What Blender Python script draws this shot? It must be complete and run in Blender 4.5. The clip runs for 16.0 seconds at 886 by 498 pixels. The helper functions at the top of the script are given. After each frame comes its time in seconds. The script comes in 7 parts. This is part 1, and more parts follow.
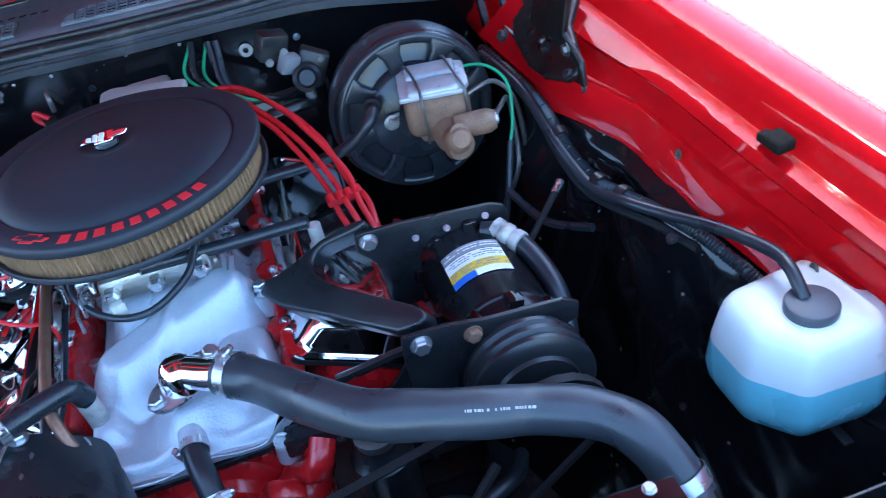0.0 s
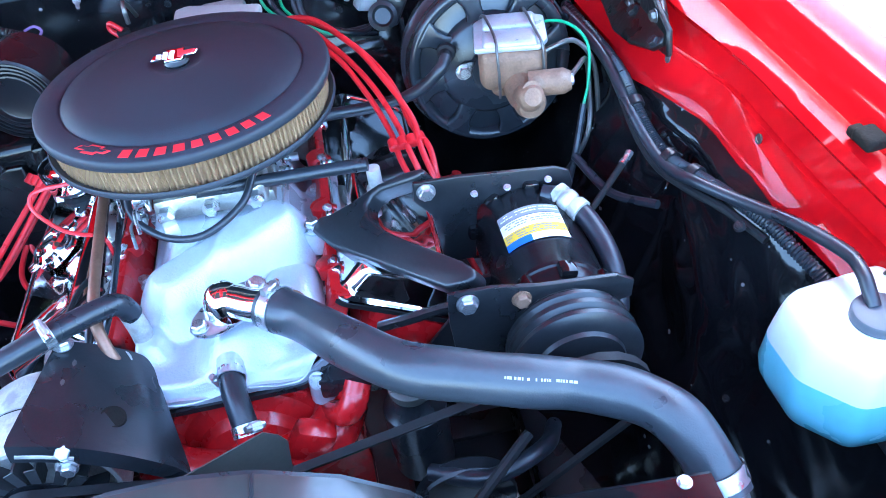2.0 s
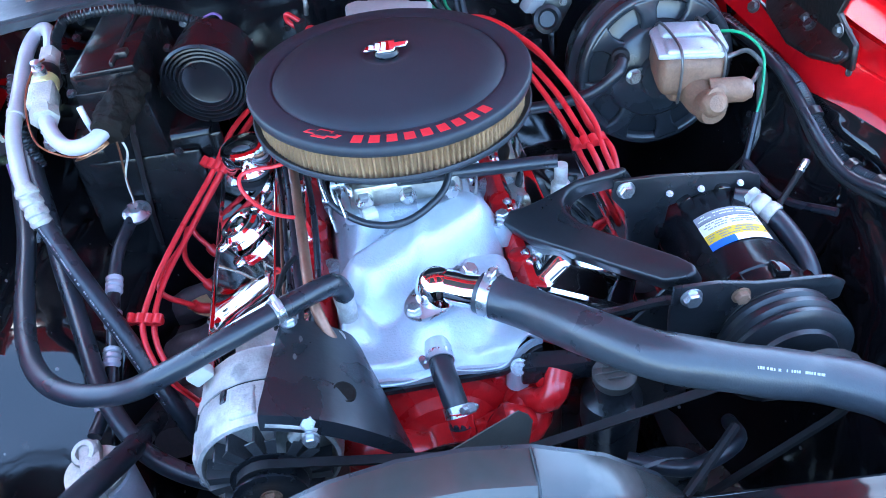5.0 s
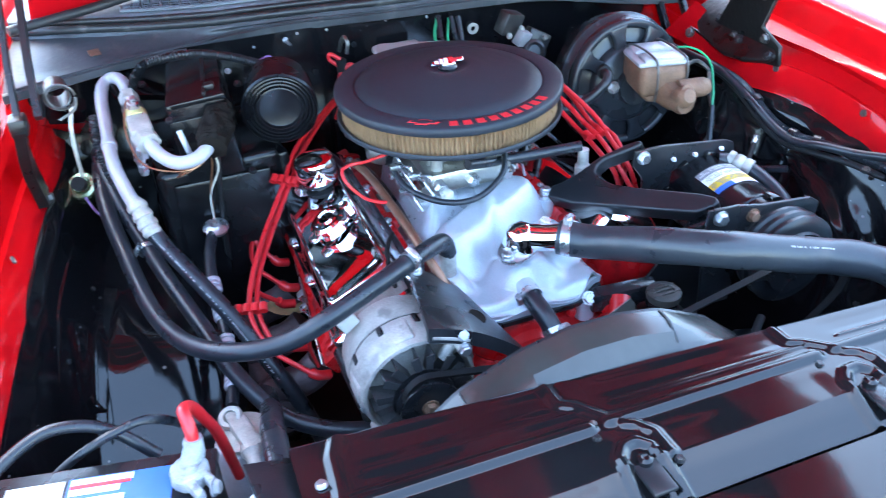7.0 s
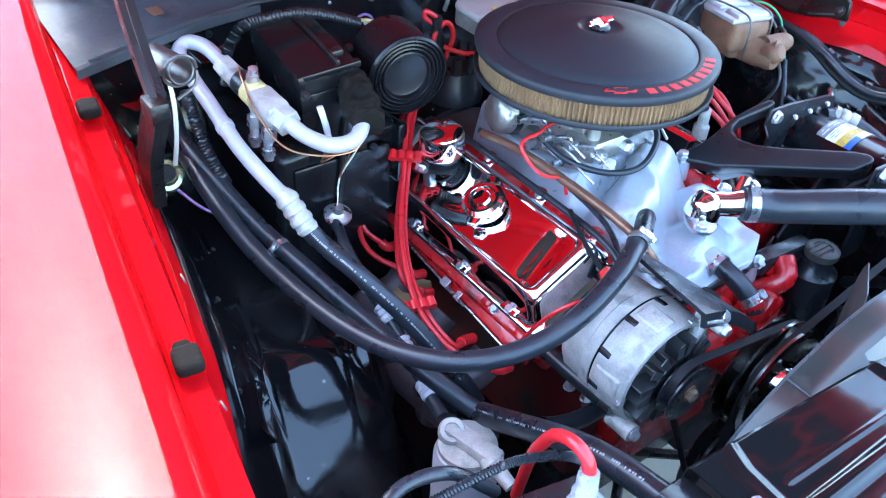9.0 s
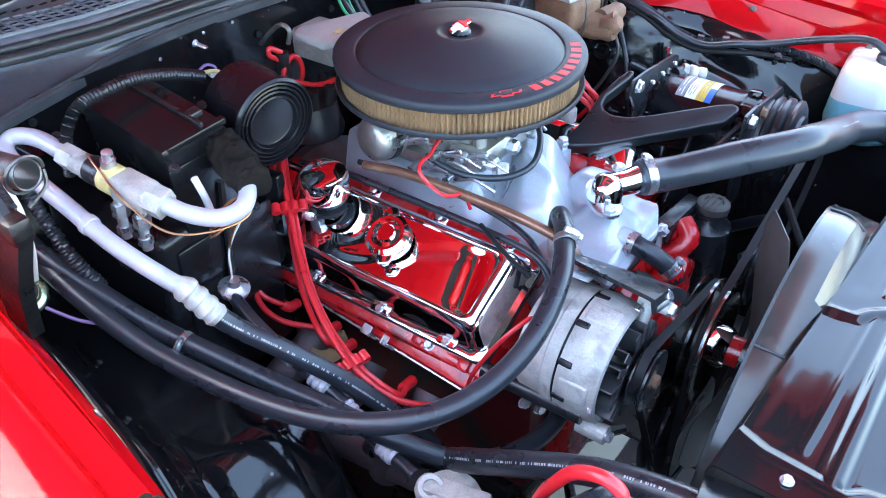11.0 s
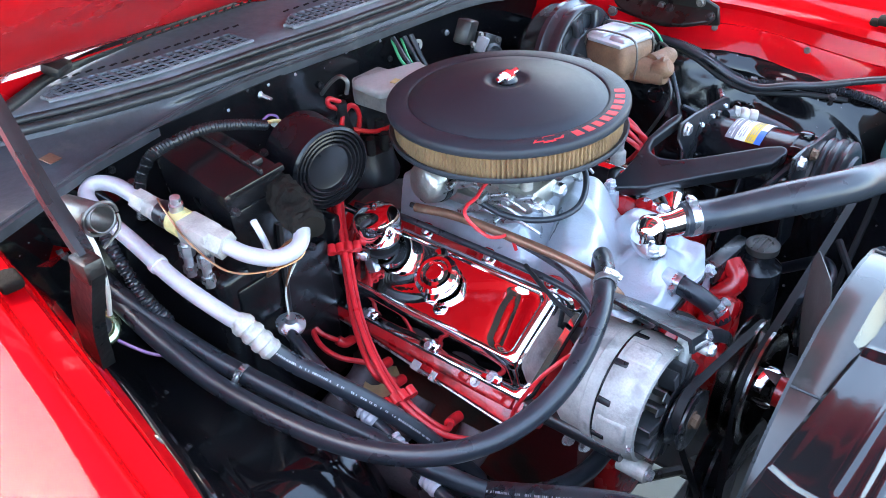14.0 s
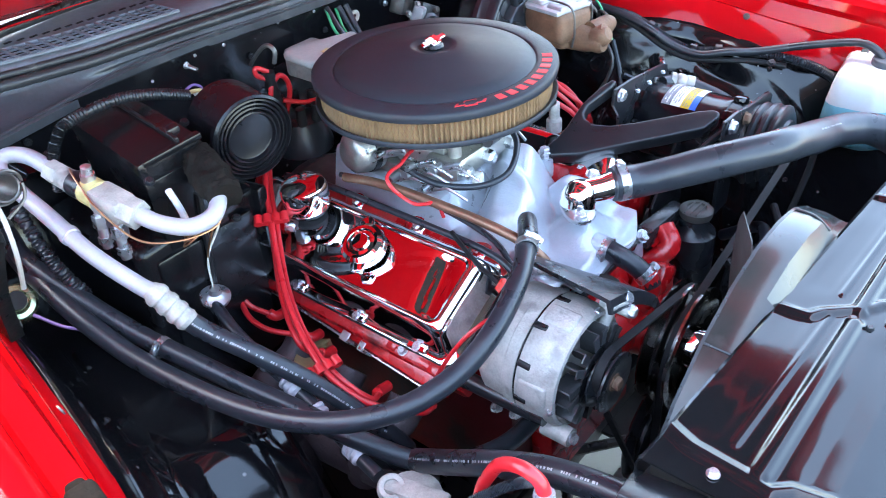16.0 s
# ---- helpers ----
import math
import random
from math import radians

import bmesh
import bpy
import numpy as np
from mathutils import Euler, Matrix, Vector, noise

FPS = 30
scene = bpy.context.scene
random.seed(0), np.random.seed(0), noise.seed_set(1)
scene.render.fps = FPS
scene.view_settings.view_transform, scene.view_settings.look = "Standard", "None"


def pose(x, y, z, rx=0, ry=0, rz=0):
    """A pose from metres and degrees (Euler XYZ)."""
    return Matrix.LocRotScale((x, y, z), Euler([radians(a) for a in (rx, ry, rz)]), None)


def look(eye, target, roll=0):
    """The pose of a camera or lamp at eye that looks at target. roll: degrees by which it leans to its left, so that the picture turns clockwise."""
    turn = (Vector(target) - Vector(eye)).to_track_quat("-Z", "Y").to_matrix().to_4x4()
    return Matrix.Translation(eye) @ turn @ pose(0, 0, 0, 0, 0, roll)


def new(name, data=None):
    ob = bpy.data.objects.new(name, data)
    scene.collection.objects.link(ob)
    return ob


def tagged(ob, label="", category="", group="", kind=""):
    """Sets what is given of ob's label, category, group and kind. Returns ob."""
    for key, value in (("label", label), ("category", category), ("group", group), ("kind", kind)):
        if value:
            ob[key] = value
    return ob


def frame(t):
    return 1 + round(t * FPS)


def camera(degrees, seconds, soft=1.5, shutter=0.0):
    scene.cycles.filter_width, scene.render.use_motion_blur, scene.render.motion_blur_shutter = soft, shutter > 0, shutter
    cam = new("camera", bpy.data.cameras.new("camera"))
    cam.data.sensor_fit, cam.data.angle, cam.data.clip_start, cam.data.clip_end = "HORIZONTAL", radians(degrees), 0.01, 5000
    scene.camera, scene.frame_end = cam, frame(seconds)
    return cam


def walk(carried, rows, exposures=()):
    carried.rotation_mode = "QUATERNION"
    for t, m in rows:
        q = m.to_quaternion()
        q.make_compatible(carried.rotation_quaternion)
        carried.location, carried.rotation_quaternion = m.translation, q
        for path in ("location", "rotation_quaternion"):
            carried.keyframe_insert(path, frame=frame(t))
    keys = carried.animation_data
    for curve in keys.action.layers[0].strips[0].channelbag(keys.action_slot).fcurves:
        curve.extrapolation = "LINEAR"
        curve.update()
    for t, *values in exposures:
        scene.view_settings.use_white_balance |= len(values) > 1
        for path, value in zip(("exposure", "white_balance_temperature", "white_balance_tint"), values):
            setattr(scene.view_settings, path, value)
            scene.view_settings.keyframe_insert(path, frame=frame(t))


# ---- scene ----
cam = camera(56.67, 16.0, soft=0.9, shutter=0.3)
# stops, kelvin and tint of the picture along the way
EXPO = [(0.0, 3.08, 5420, 2), (0.5, 3.42, 5520, 2), (1.0, 3.7, 5520, 2), (1.5, 4.02, 5420, 2), (2.0, 4.26, 5370, 2), (2.5, 4.33, 5370, 2), (3.5, 4.23, 5420, 2), (6.0, 3.8, 5750, 2), (7.5, 3.9, 6270, 2), (8.5, 3.95, 5970, 2), (9.5, 3.95, 6220, 3), (12.0, 3.92, 7000, 6), (16.0, 3.95, 7100, 6)]

PATH = [
    (0, (0.2103, -0.9575, 1.4502), (0.3429, -0.1810, 0.8342), -12.13),
    (0.5, (0.2164, -0.9262, 1.4513), (0.2817, -0.1554, 0.8176), -11.07),
    (1, (0.2015, -0.9252, 1.4499), (0.2620, -0.1710, 0.7960), -8.82),
    (1.5, (0.1965, -0.9282, 1.4446), (0.2560, -0.1741, 0.7906), -8.24),
    (2, (0.2078, -0.9364, 1.4438), (0.2676, -0.1819, 0.7902), -8.49),
    (2.5, (0.1957, -0.9344, 1.4524), (0.2470, -0.1762, 0.8024), -9.55),
    (3, (0.1410, -0.9184, 1.4502), (0.1560, -0.1543, 0.8053), -9.26),
    (3.5, (0.0896, -0.9196, 1.4534), (0.0841, -0.1634, 0.7991), -8.20),
    (3.7, (0.0957, -0.9231, 1.4504), (0.0874, -0.1701, 0.7924), -8.43),
    (5.8, (-0.1993, -0.9447, 1.4831), (0.0396, -0.2020, 0.8575), -2.51),
    (6, (-0.2381, -0.9753, 1.4826), (0.0477, -0.2438, 0.8636), -2.66),
    (6.5, (-0.3092, -1.0658, 1.4666), (-0.0113, -0.3262, 0.8631), -3.47),
    (7, (-0.4181, -1.1368, 1.4764), (-0.1449, -0.3510, 0.9215), -2.99),
    (7.5, (-0.5210, -1.1262, 1.4858), (-0.2605, -0.3297, 0.9400), -1.43),
    (8, (-0.6867, -1.0421, 1.4890), (-0.3060, -0.3008, 0.9362), -0.81),
    (8.5, (-0.8532, -0.9148, 1.4842), (-0.3880, -0.2430, 0.9077), 3.19),
    (9, (-0.8703, -0.7676, 1.4647), (-0.3770, -0.1488, 0.8534), 4.18),
    (9.5, (-0.8652, -0.6679, 1.4408), (-0.2827, -0.1568, 0.8088), 2.78),
    (9.7, (-0.8821, -0.6234, 1.4463), (-0.2569, -0.1538, 0.8230), 2.15),
    (11.8, (-0.9022, -0.6254, 1.4595), (-0.2650, -0.1301, 0.8691), -2.26),
    (12, (-0.9055, -0.6185, 1.4688), (-0.2749, -0.1126, 0.8802), -2.68),
    (12.5, (-0.9061, -0.6241, 1.4819), (-0.2848, -0.0972, 0.9019), -2.98),
    (13, (-0.9026, -0.6383, 1.4788), (-0.2838, -0.1008, 0.9060), -1.08),
    (13.5, (-0.8979, -0.6569, 1.4873), (-0.2823, -0.1146, 0.9155), -3.27),
    (14, (-0.8975, -0.6770, 1.4790), (-0.2888, -0.1166, 0.9173), -3.99),
    (14.5, (-0.8893, -0.6981, 1.4711), (-0.2770, -0.1415, 0.9096), -4.28),
    (15, (-0.8600, -0.7470, 1.4494), (-0.2366, -0.2230, 0.8691), -5.70),
    (15.5, (-0.8529, -0.7433, 1.4420), (-0.2230, -0.2275, 0.8613), -4.15),
    (16, (-0.8514, -0.7386, 1.4449), (-0.2375, -0.1985, 0.8692), -4.26),
]
walk(cam, [(t, look(eye, target, roll)) for t, eye, target, roll in PATH], EXPO)

# ---------------------------------------------------------------- light
world = bpy.data.worlds.new("daylight")
scene.world = world
world.use_nodes = True
wn = world.node_tree.nodes
sky = wn.new("ShaderNodeTexSky")
sky.sky_type, sky.sun_disc = "NISHITA", False
sky.sun_elevation, sky.sun_rotation = radians(66), radians(0)
sky.air_density, sky.dust_density = 1.0, 1.6
wn["Background"].inputs["Strength"].default_value = 0.15
world.node_tree.links.new(sky.outputs[0], wn["Background"].inputs["Color"])
sun_data = bpy.data.lights.new("sun", "SUN")
sun_data.energy, sun_data.angle, sun_data.color = 0.35, radians(1.0), (1.0, 0.95, 0.88)
sun = new("sun", sun_data)
sun.matrix_world = look((0.0, 2.03, 4.57), (0, 0, 0.0))


# ---------------------------------------------------------------- materials
def pbr(name, col, rough=0.5, metal=0.0, coat=0.0, var=0.15, scale=25.0, bump=0.0, bscale=300.0, rvar=0.1,
        dirt=None, dirt_at=0.62, dirt_scale=9.0, piece=0.0, trans=0.0, sub=0.0, anis=0.0):
    """A surface with broad and fine variation of colour and gloss, relief, and dirt in blotches."""
    m = bpy.data.materials.new(name)
    m.use_nodes = True
    nt = m.node_tree
    n, l = nt.nodes, nt.links
    b = n["Principled BSDF"]
    tc = n.new("ShaderNodeTexCoord")
    n1 = n.new("ShaderNodeTexNoise")
    n1.inputs["Scale"].default_value, n1.inputs["Detail"].default_value = scale, 6
    n2 = n.new("ShaderNodeTexNoise")
    n2.inputs["Scale"].default_value, n2.inputs["Detail"].default_value = scale * 9, 3
    for x in (n1, n2):
        l.new(tc.outputs["Object"], x.inputs["Vector"])
    mix = n.new("ShaderNodeMath")
    mix.operation = "MULTIPLY_ADD"
    l.new(n2.outputs["Fac"], mix.inputs[0])
    mix.inputs[1].default_value = 0.4
    l.new(n1.outputs["Fac"], mix.inputs[2])
    ramp = n.new("ShaderNodeValToRGB")
    e = ramp.color_ramp.elements
    e[0].position, e[1].position = 0.45, 0.95
    e[0].color = (*[c * (1 - var) for c in col], 1)
    e[1].color = (*[min(1, c * (1 + var)) for c in col], 1)
    l.new(mix.outputs[0], ramp.inputs[0])
    colour = ramp.outputs[0]
    if dirt:
        nd = n.new("ShaderNodeTexNoise")
        nd.inputs["Scale"].default_value, nd.inputs["Detail"].default_value = dirt_scale, 8
        l.new(tc.outputs["Object"], nd.inputs["Vector"])
        rd = n.new("ShaderNodeValToRGB")
        rd.color_ramp.elements[0].position, rd.color_ramp.elements[1].position = dirt_at, dirt_at + 0.1
        l.new(nd.outputs["Fac"], rd.inputs[0])
        mx = n.new("ShaderNodeMix")
        mx.data_type = "RGBA"
        l.new(rd.outputs[0], mx.inputs[0])
        l.new(colour, mx.inputs[6])
        mx.inputs[7].default_value = (*dirt, 1)
        colour = mx.outputs[2]
    if piece:
        oi = n.new("ShaderNodeObjectInfo")
        hs = n.new("ShaderNodeHueSaturation")
        mr = n.new("ShaderNodeMapRange")
        mr.inputs[3].default_value, mr.inputs[4].default_value = 1 - piece, 1 + piece
        l.new(oi.outputs["Random"], mr.inputs[0])
        l.new(mr.outputs[0], hs.inputs["Value"])
        l.new(colour, hs.inputs["Color"])
        colour = hs.outputs[0]
    l.new(colour, b.inputs["Base Color"])
    rr = n.new("ShaderNodeMapRange")
    rr.inputs[3].default_value, rr.inputs[4].default_value = max(0.02, rough - rvar), min(1, rough + rvar)
    l.new(n1.outputs["Fac"], rr.inputs[0])
    rr.inputs[1].default_value, rr.inputs[2].default_value = 0.3, 0.7
    l.new(rr.outputs[0], b.inputs["Roughness"])
    b.inputs["Metallic"].default_value = metal
    b.inputs["Coat Weight"].default_value = coat
    b.inputs["Coat Roughness"].default_value = 0.06
    b.inputs["Transmission Weight"].default_value = trans
    if sub:
        b.inputs["Subsurface Weight"].default_value = sub
        b.inputs["Subsurface Radius"].default_value = (0.02, 0.02, 0.02)
    if bump:
        nb = n.new("ShaderNodeTexNoise")
        nb.inputs["Scale"].default_value, nb.inputs["Detail"].default_value = bscale, 4
        l.new(tc.outputs["Object"], nb.inputs["Vector"])
        bp = n.new("ShaderNodeBump")
        bp.inputs["Strength"].default_value, bp.inputs["Distance"].default_value = bump, 0.002
        l.new(nb.outputs["Fac"], bp.inputs["Height"])
        l.new(bp.outputs[0], b.inputs["Normal"])
    return m


def dull(m, level):
    """Lowers the mirror part of a surface."""
    m.node_tree.nodes["Principled BSDF"].inputs["Specular IOR Level"].default_value = level
    return m


def specks(m, scale, size, colour):
    """Scattered pale dust flecks and stone chips."""
    n, l = m.node_tree.nodes, m.node_tree.links
    b = n["Principled BSDF"]
    base = b.inputs["Base Color"].links[0].from_socket
    tc = n.new("ShaderNodeTexCoord")
    vo = n.new("ShaderNodeTexVoronoi")
    vo.inputs["Scale"].default_value = scale
    l.new(tc.outputs["Object"], vo.inputs["Vector"])
    sel = n.new("ShaderNodeSeparateColor")
    l.new(vo.outputs["Color"], sel.inputs[0])
    lim = n.new("ShaderNodeMath")
    lim.operation = "MULTIPLY"
    l.new(sel.outputs[0], lim.inputs[0])
    l.new(sel.outputs[1], lim.inputs[1])
    cut = n.new("ShaderNodeMath")
    cut.operation = "MULTIPLY_ADD"
    l.new(lim.outputs[0], cut.inputs[0])
    cut.inputs[1].default_value, cut.inputs[2].default_value = size * 2.2, -size
    less = n.new("ShaderNodeMath")
    less.operation = "LESS_THAN"
    l.new(vo.outputs["Distance"], less.inputs[0])
    l.new(cut.outputs[0], less.inputs[1])
    mx = n.new("ShaderNodeMix")
    mx.data_type = "RGBA"
    l.new(less.outputs[0], mx.inputs[0])
    l.new(base, mx.inputs[6])
    mx.inputs[7].default_value = (*colour, 1)
    l.new(mx.outputs[2], b.inputs["Base Color"])


BODY_RED = pbr("red_body_paint", (0.62, 0.005, 0.012), 0.40, 0, 1.0, 0.06, 6, 0.02, 60)
ENGINE_RED = pbr("red_engine_enamel", (0.50, 0.008, 0.012), 0.28, 0, 0.5, 0.2, 18, 0.25, 120, dirt=(0.02, 0.010, 0.01), dirt_at=0.61, dirt_scale=16)
GLOSS_BLACK = pbr("gloss_black_paint", (0.006, 0.006, 0.007), 0.09, 0, 0.1, 0.3, 5, 0.06, 22, rvar=0.03, dirt=(0.016, 0.015, 0.015), dirt_at=0.66)
BAY_BLACK = pbr("worn_gloss_black_paint", (0.006, 0.006, 0.007), 0.11, 0, 0.0, 0.3, 5, 0.4, 13, rvar=0.08, dirt=(0.03, 0.028, 0.027), dirt_at=0.70, dirt_scale=38)
HOOD_RED = pbr("red_underside_paint", (0.46, 0.003, 0.008), 0.28, 0, 0.0, 0.10, 6, 0.1, 60)
SATIN_BLACK = pbr("satin_black_paint", (0.013, 0.014, 0.0165), 0.30, 0, 0.0, 0.3, 12, 0.15, 160, dirt=(0.04, 0.037, 0.035), dirt_at=0.66)
DUSTY_BLACK = pbr("dusty_black_plastic", (0.012, 0.012, 0.013), 0.30, 0, 0.0, 0.4, 10, 0.2, 120, dirt=(0.06, 0.055, 0.05), dirt_at=0.6)
# Cowl and ledge are one sheet: panel base lifted for sky sheen, ledge darker.
LEDGE_BLACK = pbr("dusty_dark_cowl_ledge", (0.040, 0.044, 0.051), 0.38, 0, 0.0, 0.4, 9, 0.25, 110, dirt=(0.085, 0.083, 0.08), dirt_at=0.60, dirt_scale=24)
COWL_BLACK = pbr("weathered_cowl_sky_sheen", (0.16, 0.178, 0.205), 0.38, 0, 0.2, 0.35, 8, 0.12, 90, dirt=(0.21, 0.205, 0.20), dirt_at=0.6)
SEAL_BLACK = pbr("weathered_rubber_seal", (0.022, 0.023, 0.026), 0.42, 0, 0, 0.35, 15, 0.3, 180, dirt=(0.09, 0.085, 0.08), dirt_at=0.6, dirt_scale=22)
LINER = pbr("black_hood_insulation", (0.010, 0.009, 0.009), 0.85, 0, 0, 0.3, 20, 0.5, 150)
LID_BLACK = pbr("fine_texture_black_lid", (0.024, 0.0285, 0.037), 0.46, 0, 0, 0.12, 14, 0.18, 900, rvar=0.03)
RUBBER = pbr("black_rubber_hose", (0.017, 0.0195, 0.025), 0.31, 0, 0, 0.18, 20, 0.10, 500, rvar=0.08, dirt=(0.036, 0.037, 0.041), dirt_at=0.63, dirt_scale=16)
dull(LID_BLACK, 0.26)
dull(HOOD_RED, 0.25)
dull(BAY_BLACK, 0.45)
specks(BAY_BLACK, 70, 0.22, (0.16, 0.155, 0.15))
dull(GLOSS_BLACK, 0.44)
dull(SATIN_BLACK, 0.5)
dull(BODY_RED, 0.0)
BODY_RED.node_tree.nodes["Principled BSDF"].inputs["Coat Roughness"].default_value = 0.05
RADIATOR_HOSE = pbr("grey_weathered_rubber", (0.028, 0.0315, 0.038), 0.33, 0, 0, 0.18, 20, 0.10, 500, rvar=0.08, dirt=(0.05, 0.05, 0.052), dirt_at=0.63, dirt_scale=16)
CAP_GREY = pbr("grey_blue_plastic", (0.055, 0.060, 0.075), 0.42, 0, 0, 0.12, 20, 0.1, 200)
# Rubber parts, and the painted shade of the cowl's grilles and slits.
RUBBER_DULL = pbr("dull_black_rubber_and_shade", (0.011, 0.011, 0.012), 0.62, 0, 0, 0.25, 20, 0.15, 300)
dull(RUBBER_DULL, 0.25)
FOAM = pbr("insulation_tape", (0.0105, 0.0085, 0.007), 0.85, 0, 0, 0.5, 40, 1.0, 130)
dull(FOAM, 0.12)
ALU_PAINT = pbr("silver_painted_casting", (0.49, 0.525, 0.57), 0.34, 0.3, 0.15, 0.10, 14, 0.35, 300, dirt=(0.46, 0.48, 0.51), dirt_at=0.62)
ALU_CAST = pbr("bare_cast_aluminium", (0.43, 0.41, 0.375), 0.50, 0.2, 0, 0.28, 40, 0.45, 260, dirt=(0.26, 0.25, 0.23), dirt_at=0.58, dirt_scale=26)
LEAD = pbr("corroded_lead", (0.33, 0.34, 0.36), 0.6, 0.2, 0, 0.3, 60, 0.6, 300, dirt=(0.16, 0.16, 0.17), dirt_at=0.56, dirt_scale=70)
CARB = pbr("aluminium_carburettor", (0.50, 0.49, 0.45), 0.36, 0.85, 0, 0.2, 40, 0.3, 300, dirt=(0.2, 0.17, 0.11), dirt_at=0.62)
CHROME = pbr("chrome_plate", (0.93, 0.93, 0.95), 0.05, 1.0, 0, 0.04, 20, 0.02, 30, rvar=0.03)
ZINC = pbr("zinc_plated_steel", (0.55, 0.56, 0.58), 0.3, 0.9, 0, 0.12, 60, 0.1, 300)
STEEL = pbr("dark_bare_steel", (0.16, 0.155, 0.15), 0.42, 0.8, 0, 0.25, 40, 0.2, 300, dirt=(0.10, 0.05, 0.025), dirt_at=0.6)
BROWN_IRON = pbr("rusted_iron_casting", (0.20, 0.115, 0.07), 0.62, 0.1, 0, 0.35, 35, 0.5, 320, dirt=(0.29, 0.21, 0.15), dirt_at=0.60, dirt_scale=22)
MC_LID = pbr("grey_plated_reservoir_lid", (0.42, 0.44, 0.46), 0.35, 0.3, 0, 0.18, 40, 0.2, 260, dirt=(0.42, 0.30, 0.2), dirt_at=0.66)
COPPER = pbr("copper_tube", (0.40, 0.20, 0.11), 0.35, 0.9, 0, 0.2, 60)
BROWN_PIPE = pbr("brown_stained_steel_tube", (0.26, 0.14, 0.09), 0.4, 0.6, 0, 0.25, 30, 0.1, 200)
PAPER = pbr("tan_filter_paper", (0.27, 0.172, 0.085), 0.8, 0, 0, 0.2, 30, 0.2, 400, dirt=(0.20, 0.12, 0.06), dirt_at=0.56, dirt_scale=20)
WIRE_RED = pbr("red_silicone_wire", (0.60, 0.015, 0.022), 0.35, 0, 0.2, 0.1, 40)
LETTER_RED = pbr("red_print", (0.66, 0.025, 0.035), 0.5, 0, 0, 0.05)
WHITE_TUBE = pbr("pale_painted_tube", (0.43, 0.418, 0.455), 0.40, 0.1, 0, 0.12, 30, 0.15, 200, dirt=(0.45, 0.42, 0.43), dirt_at=0.66)
YELLOW = pbr("faded_yellow_paint", (0.60, 0.52, 0.22), 0.5, 0, 0, 0.2, 40)
TANK = pbr("milky_white_polythene", (0.60, 0.64, 0.63), 0.32, 0, 0, 0.05, 10, 0.05, 60, sub=0.3)
# Engine red darkened: shade is in the base colour, grime in blotches.
BLOCK_SHADE_RED = pbr("shaded_grimy_red_enamel", (0.07, 0.004, 0.005), 0.5, 0, 0, 0.4, 14, 0.3, 120, dirt=(0.015, 0.010, 0.009), dirt_at=0.52, dirt_scale=12)
MANIFOLD = pbr("dark_heat_stained_iron", (0.075, 0.055, 0.06), 0.5, 0.3, 0, 0.3, 25, 0.4, 200)
FLUID = pbr("blue_washer_fluid", (0.20, 0.50, 0.57), 0.3, 0, 0.1, 0.1, 8, sub=0.2)
WHITE = pbr("white_label", (0.75, 0.75, 0.75), 0.45, 0, 0, 0.05)
LABEL_YELLOW = pbr("yellow_label", (0.66, 0.46, 0.03), 0.45, 0, 0, 0.06)
LABEL_BLUE = pbr("blue_label", (0.03, 0.13, 0.50), 0.4, 0, 0, 0.06)
LABEL_GREY = pbr("grey_print", (0.22, 0.22, 0.23), 0.5, 0, 0, 0.1)
CREAM = pbr("cream_plastic", (0.62, 0.60, 0.52), 0.45, 0, 0, 0.1)
GREEN = pbr("green_wire", (0.05, 0.36, 0.16), 0.4, 0, 0.1, 0.1)
PURPLE = pbr("purple_wire", (0.22, 0.12, 0.32), 0.45, 0, 0, 0.1)
GREEN_ZINC = pbr("yellow_green_passivated_metal", (0.48, 0.52, 0.30), 0.22, 0.9, 0, 0.2, 50)
CONCRETE = pbr("pale_concrete", (0.46, 0.44, 0.41), 0.85, 0, 0, 0.15, 1.2, 0.3, 40, dirt=(0.32, 0.30, 0.28), dirt_at=0.6, dirt_scale=2)
LEAF_TAN = pbr("dry_leaf", (0.42, 0.30, 0.15), 0.7, 0, 0, 0.2, 60)
SHROUD = pbr("dusty_satin_black_plastic", (0.033, 0.031, 0.029), 0.22, 0, 0.16, 0.25, 6, 0.05, 60, rvar=0.06, dirt=(0.09, 0.082, 0.074), dirt_at=0.58, dirt_scale=7)
GLASS_DARK = pbr("dark_windscreen", (0.01, 0.012, 0.014), 0.05, 0, 0.5, 0.1)
PULLEY_STEEL = pbr("worn_polished_steel", (0.30, 0.29, 0.28), 0.22, 1.0, 0, 0.3, 30, 0.1, 200, dirt=(0.04, 0.035, 0.03), dirt_at=0.52, dirt_scale=14)
GREY_STEEL = pbr("grey_galvanised_blade", (0.060, 0.056, 0.050), 0.5, 0.2, 0, 0.2, 20, 0.1, 200)


# ---------------------------------------------------------------- modelling helpers
def V(*a):
    return Vector(a)


def aim(p, d, up=(0, 0, 1)):
    """A frame at p whose z axis points along d."""
    z = Vector(d).normalized()
    x = Vector(up).cross(z)
    if x.length < 1e-4:
        x = Vector((1, 0, 0)).cross(z)
    x.normalize()
    y = z.cross(x)
    return Matrix(((x.x, y.x, z.x, p[0]), (x.y, y.y, z.y, p[1]), (x.z, y.z, z.z, p[2]), (0, 0, 0, 1)))


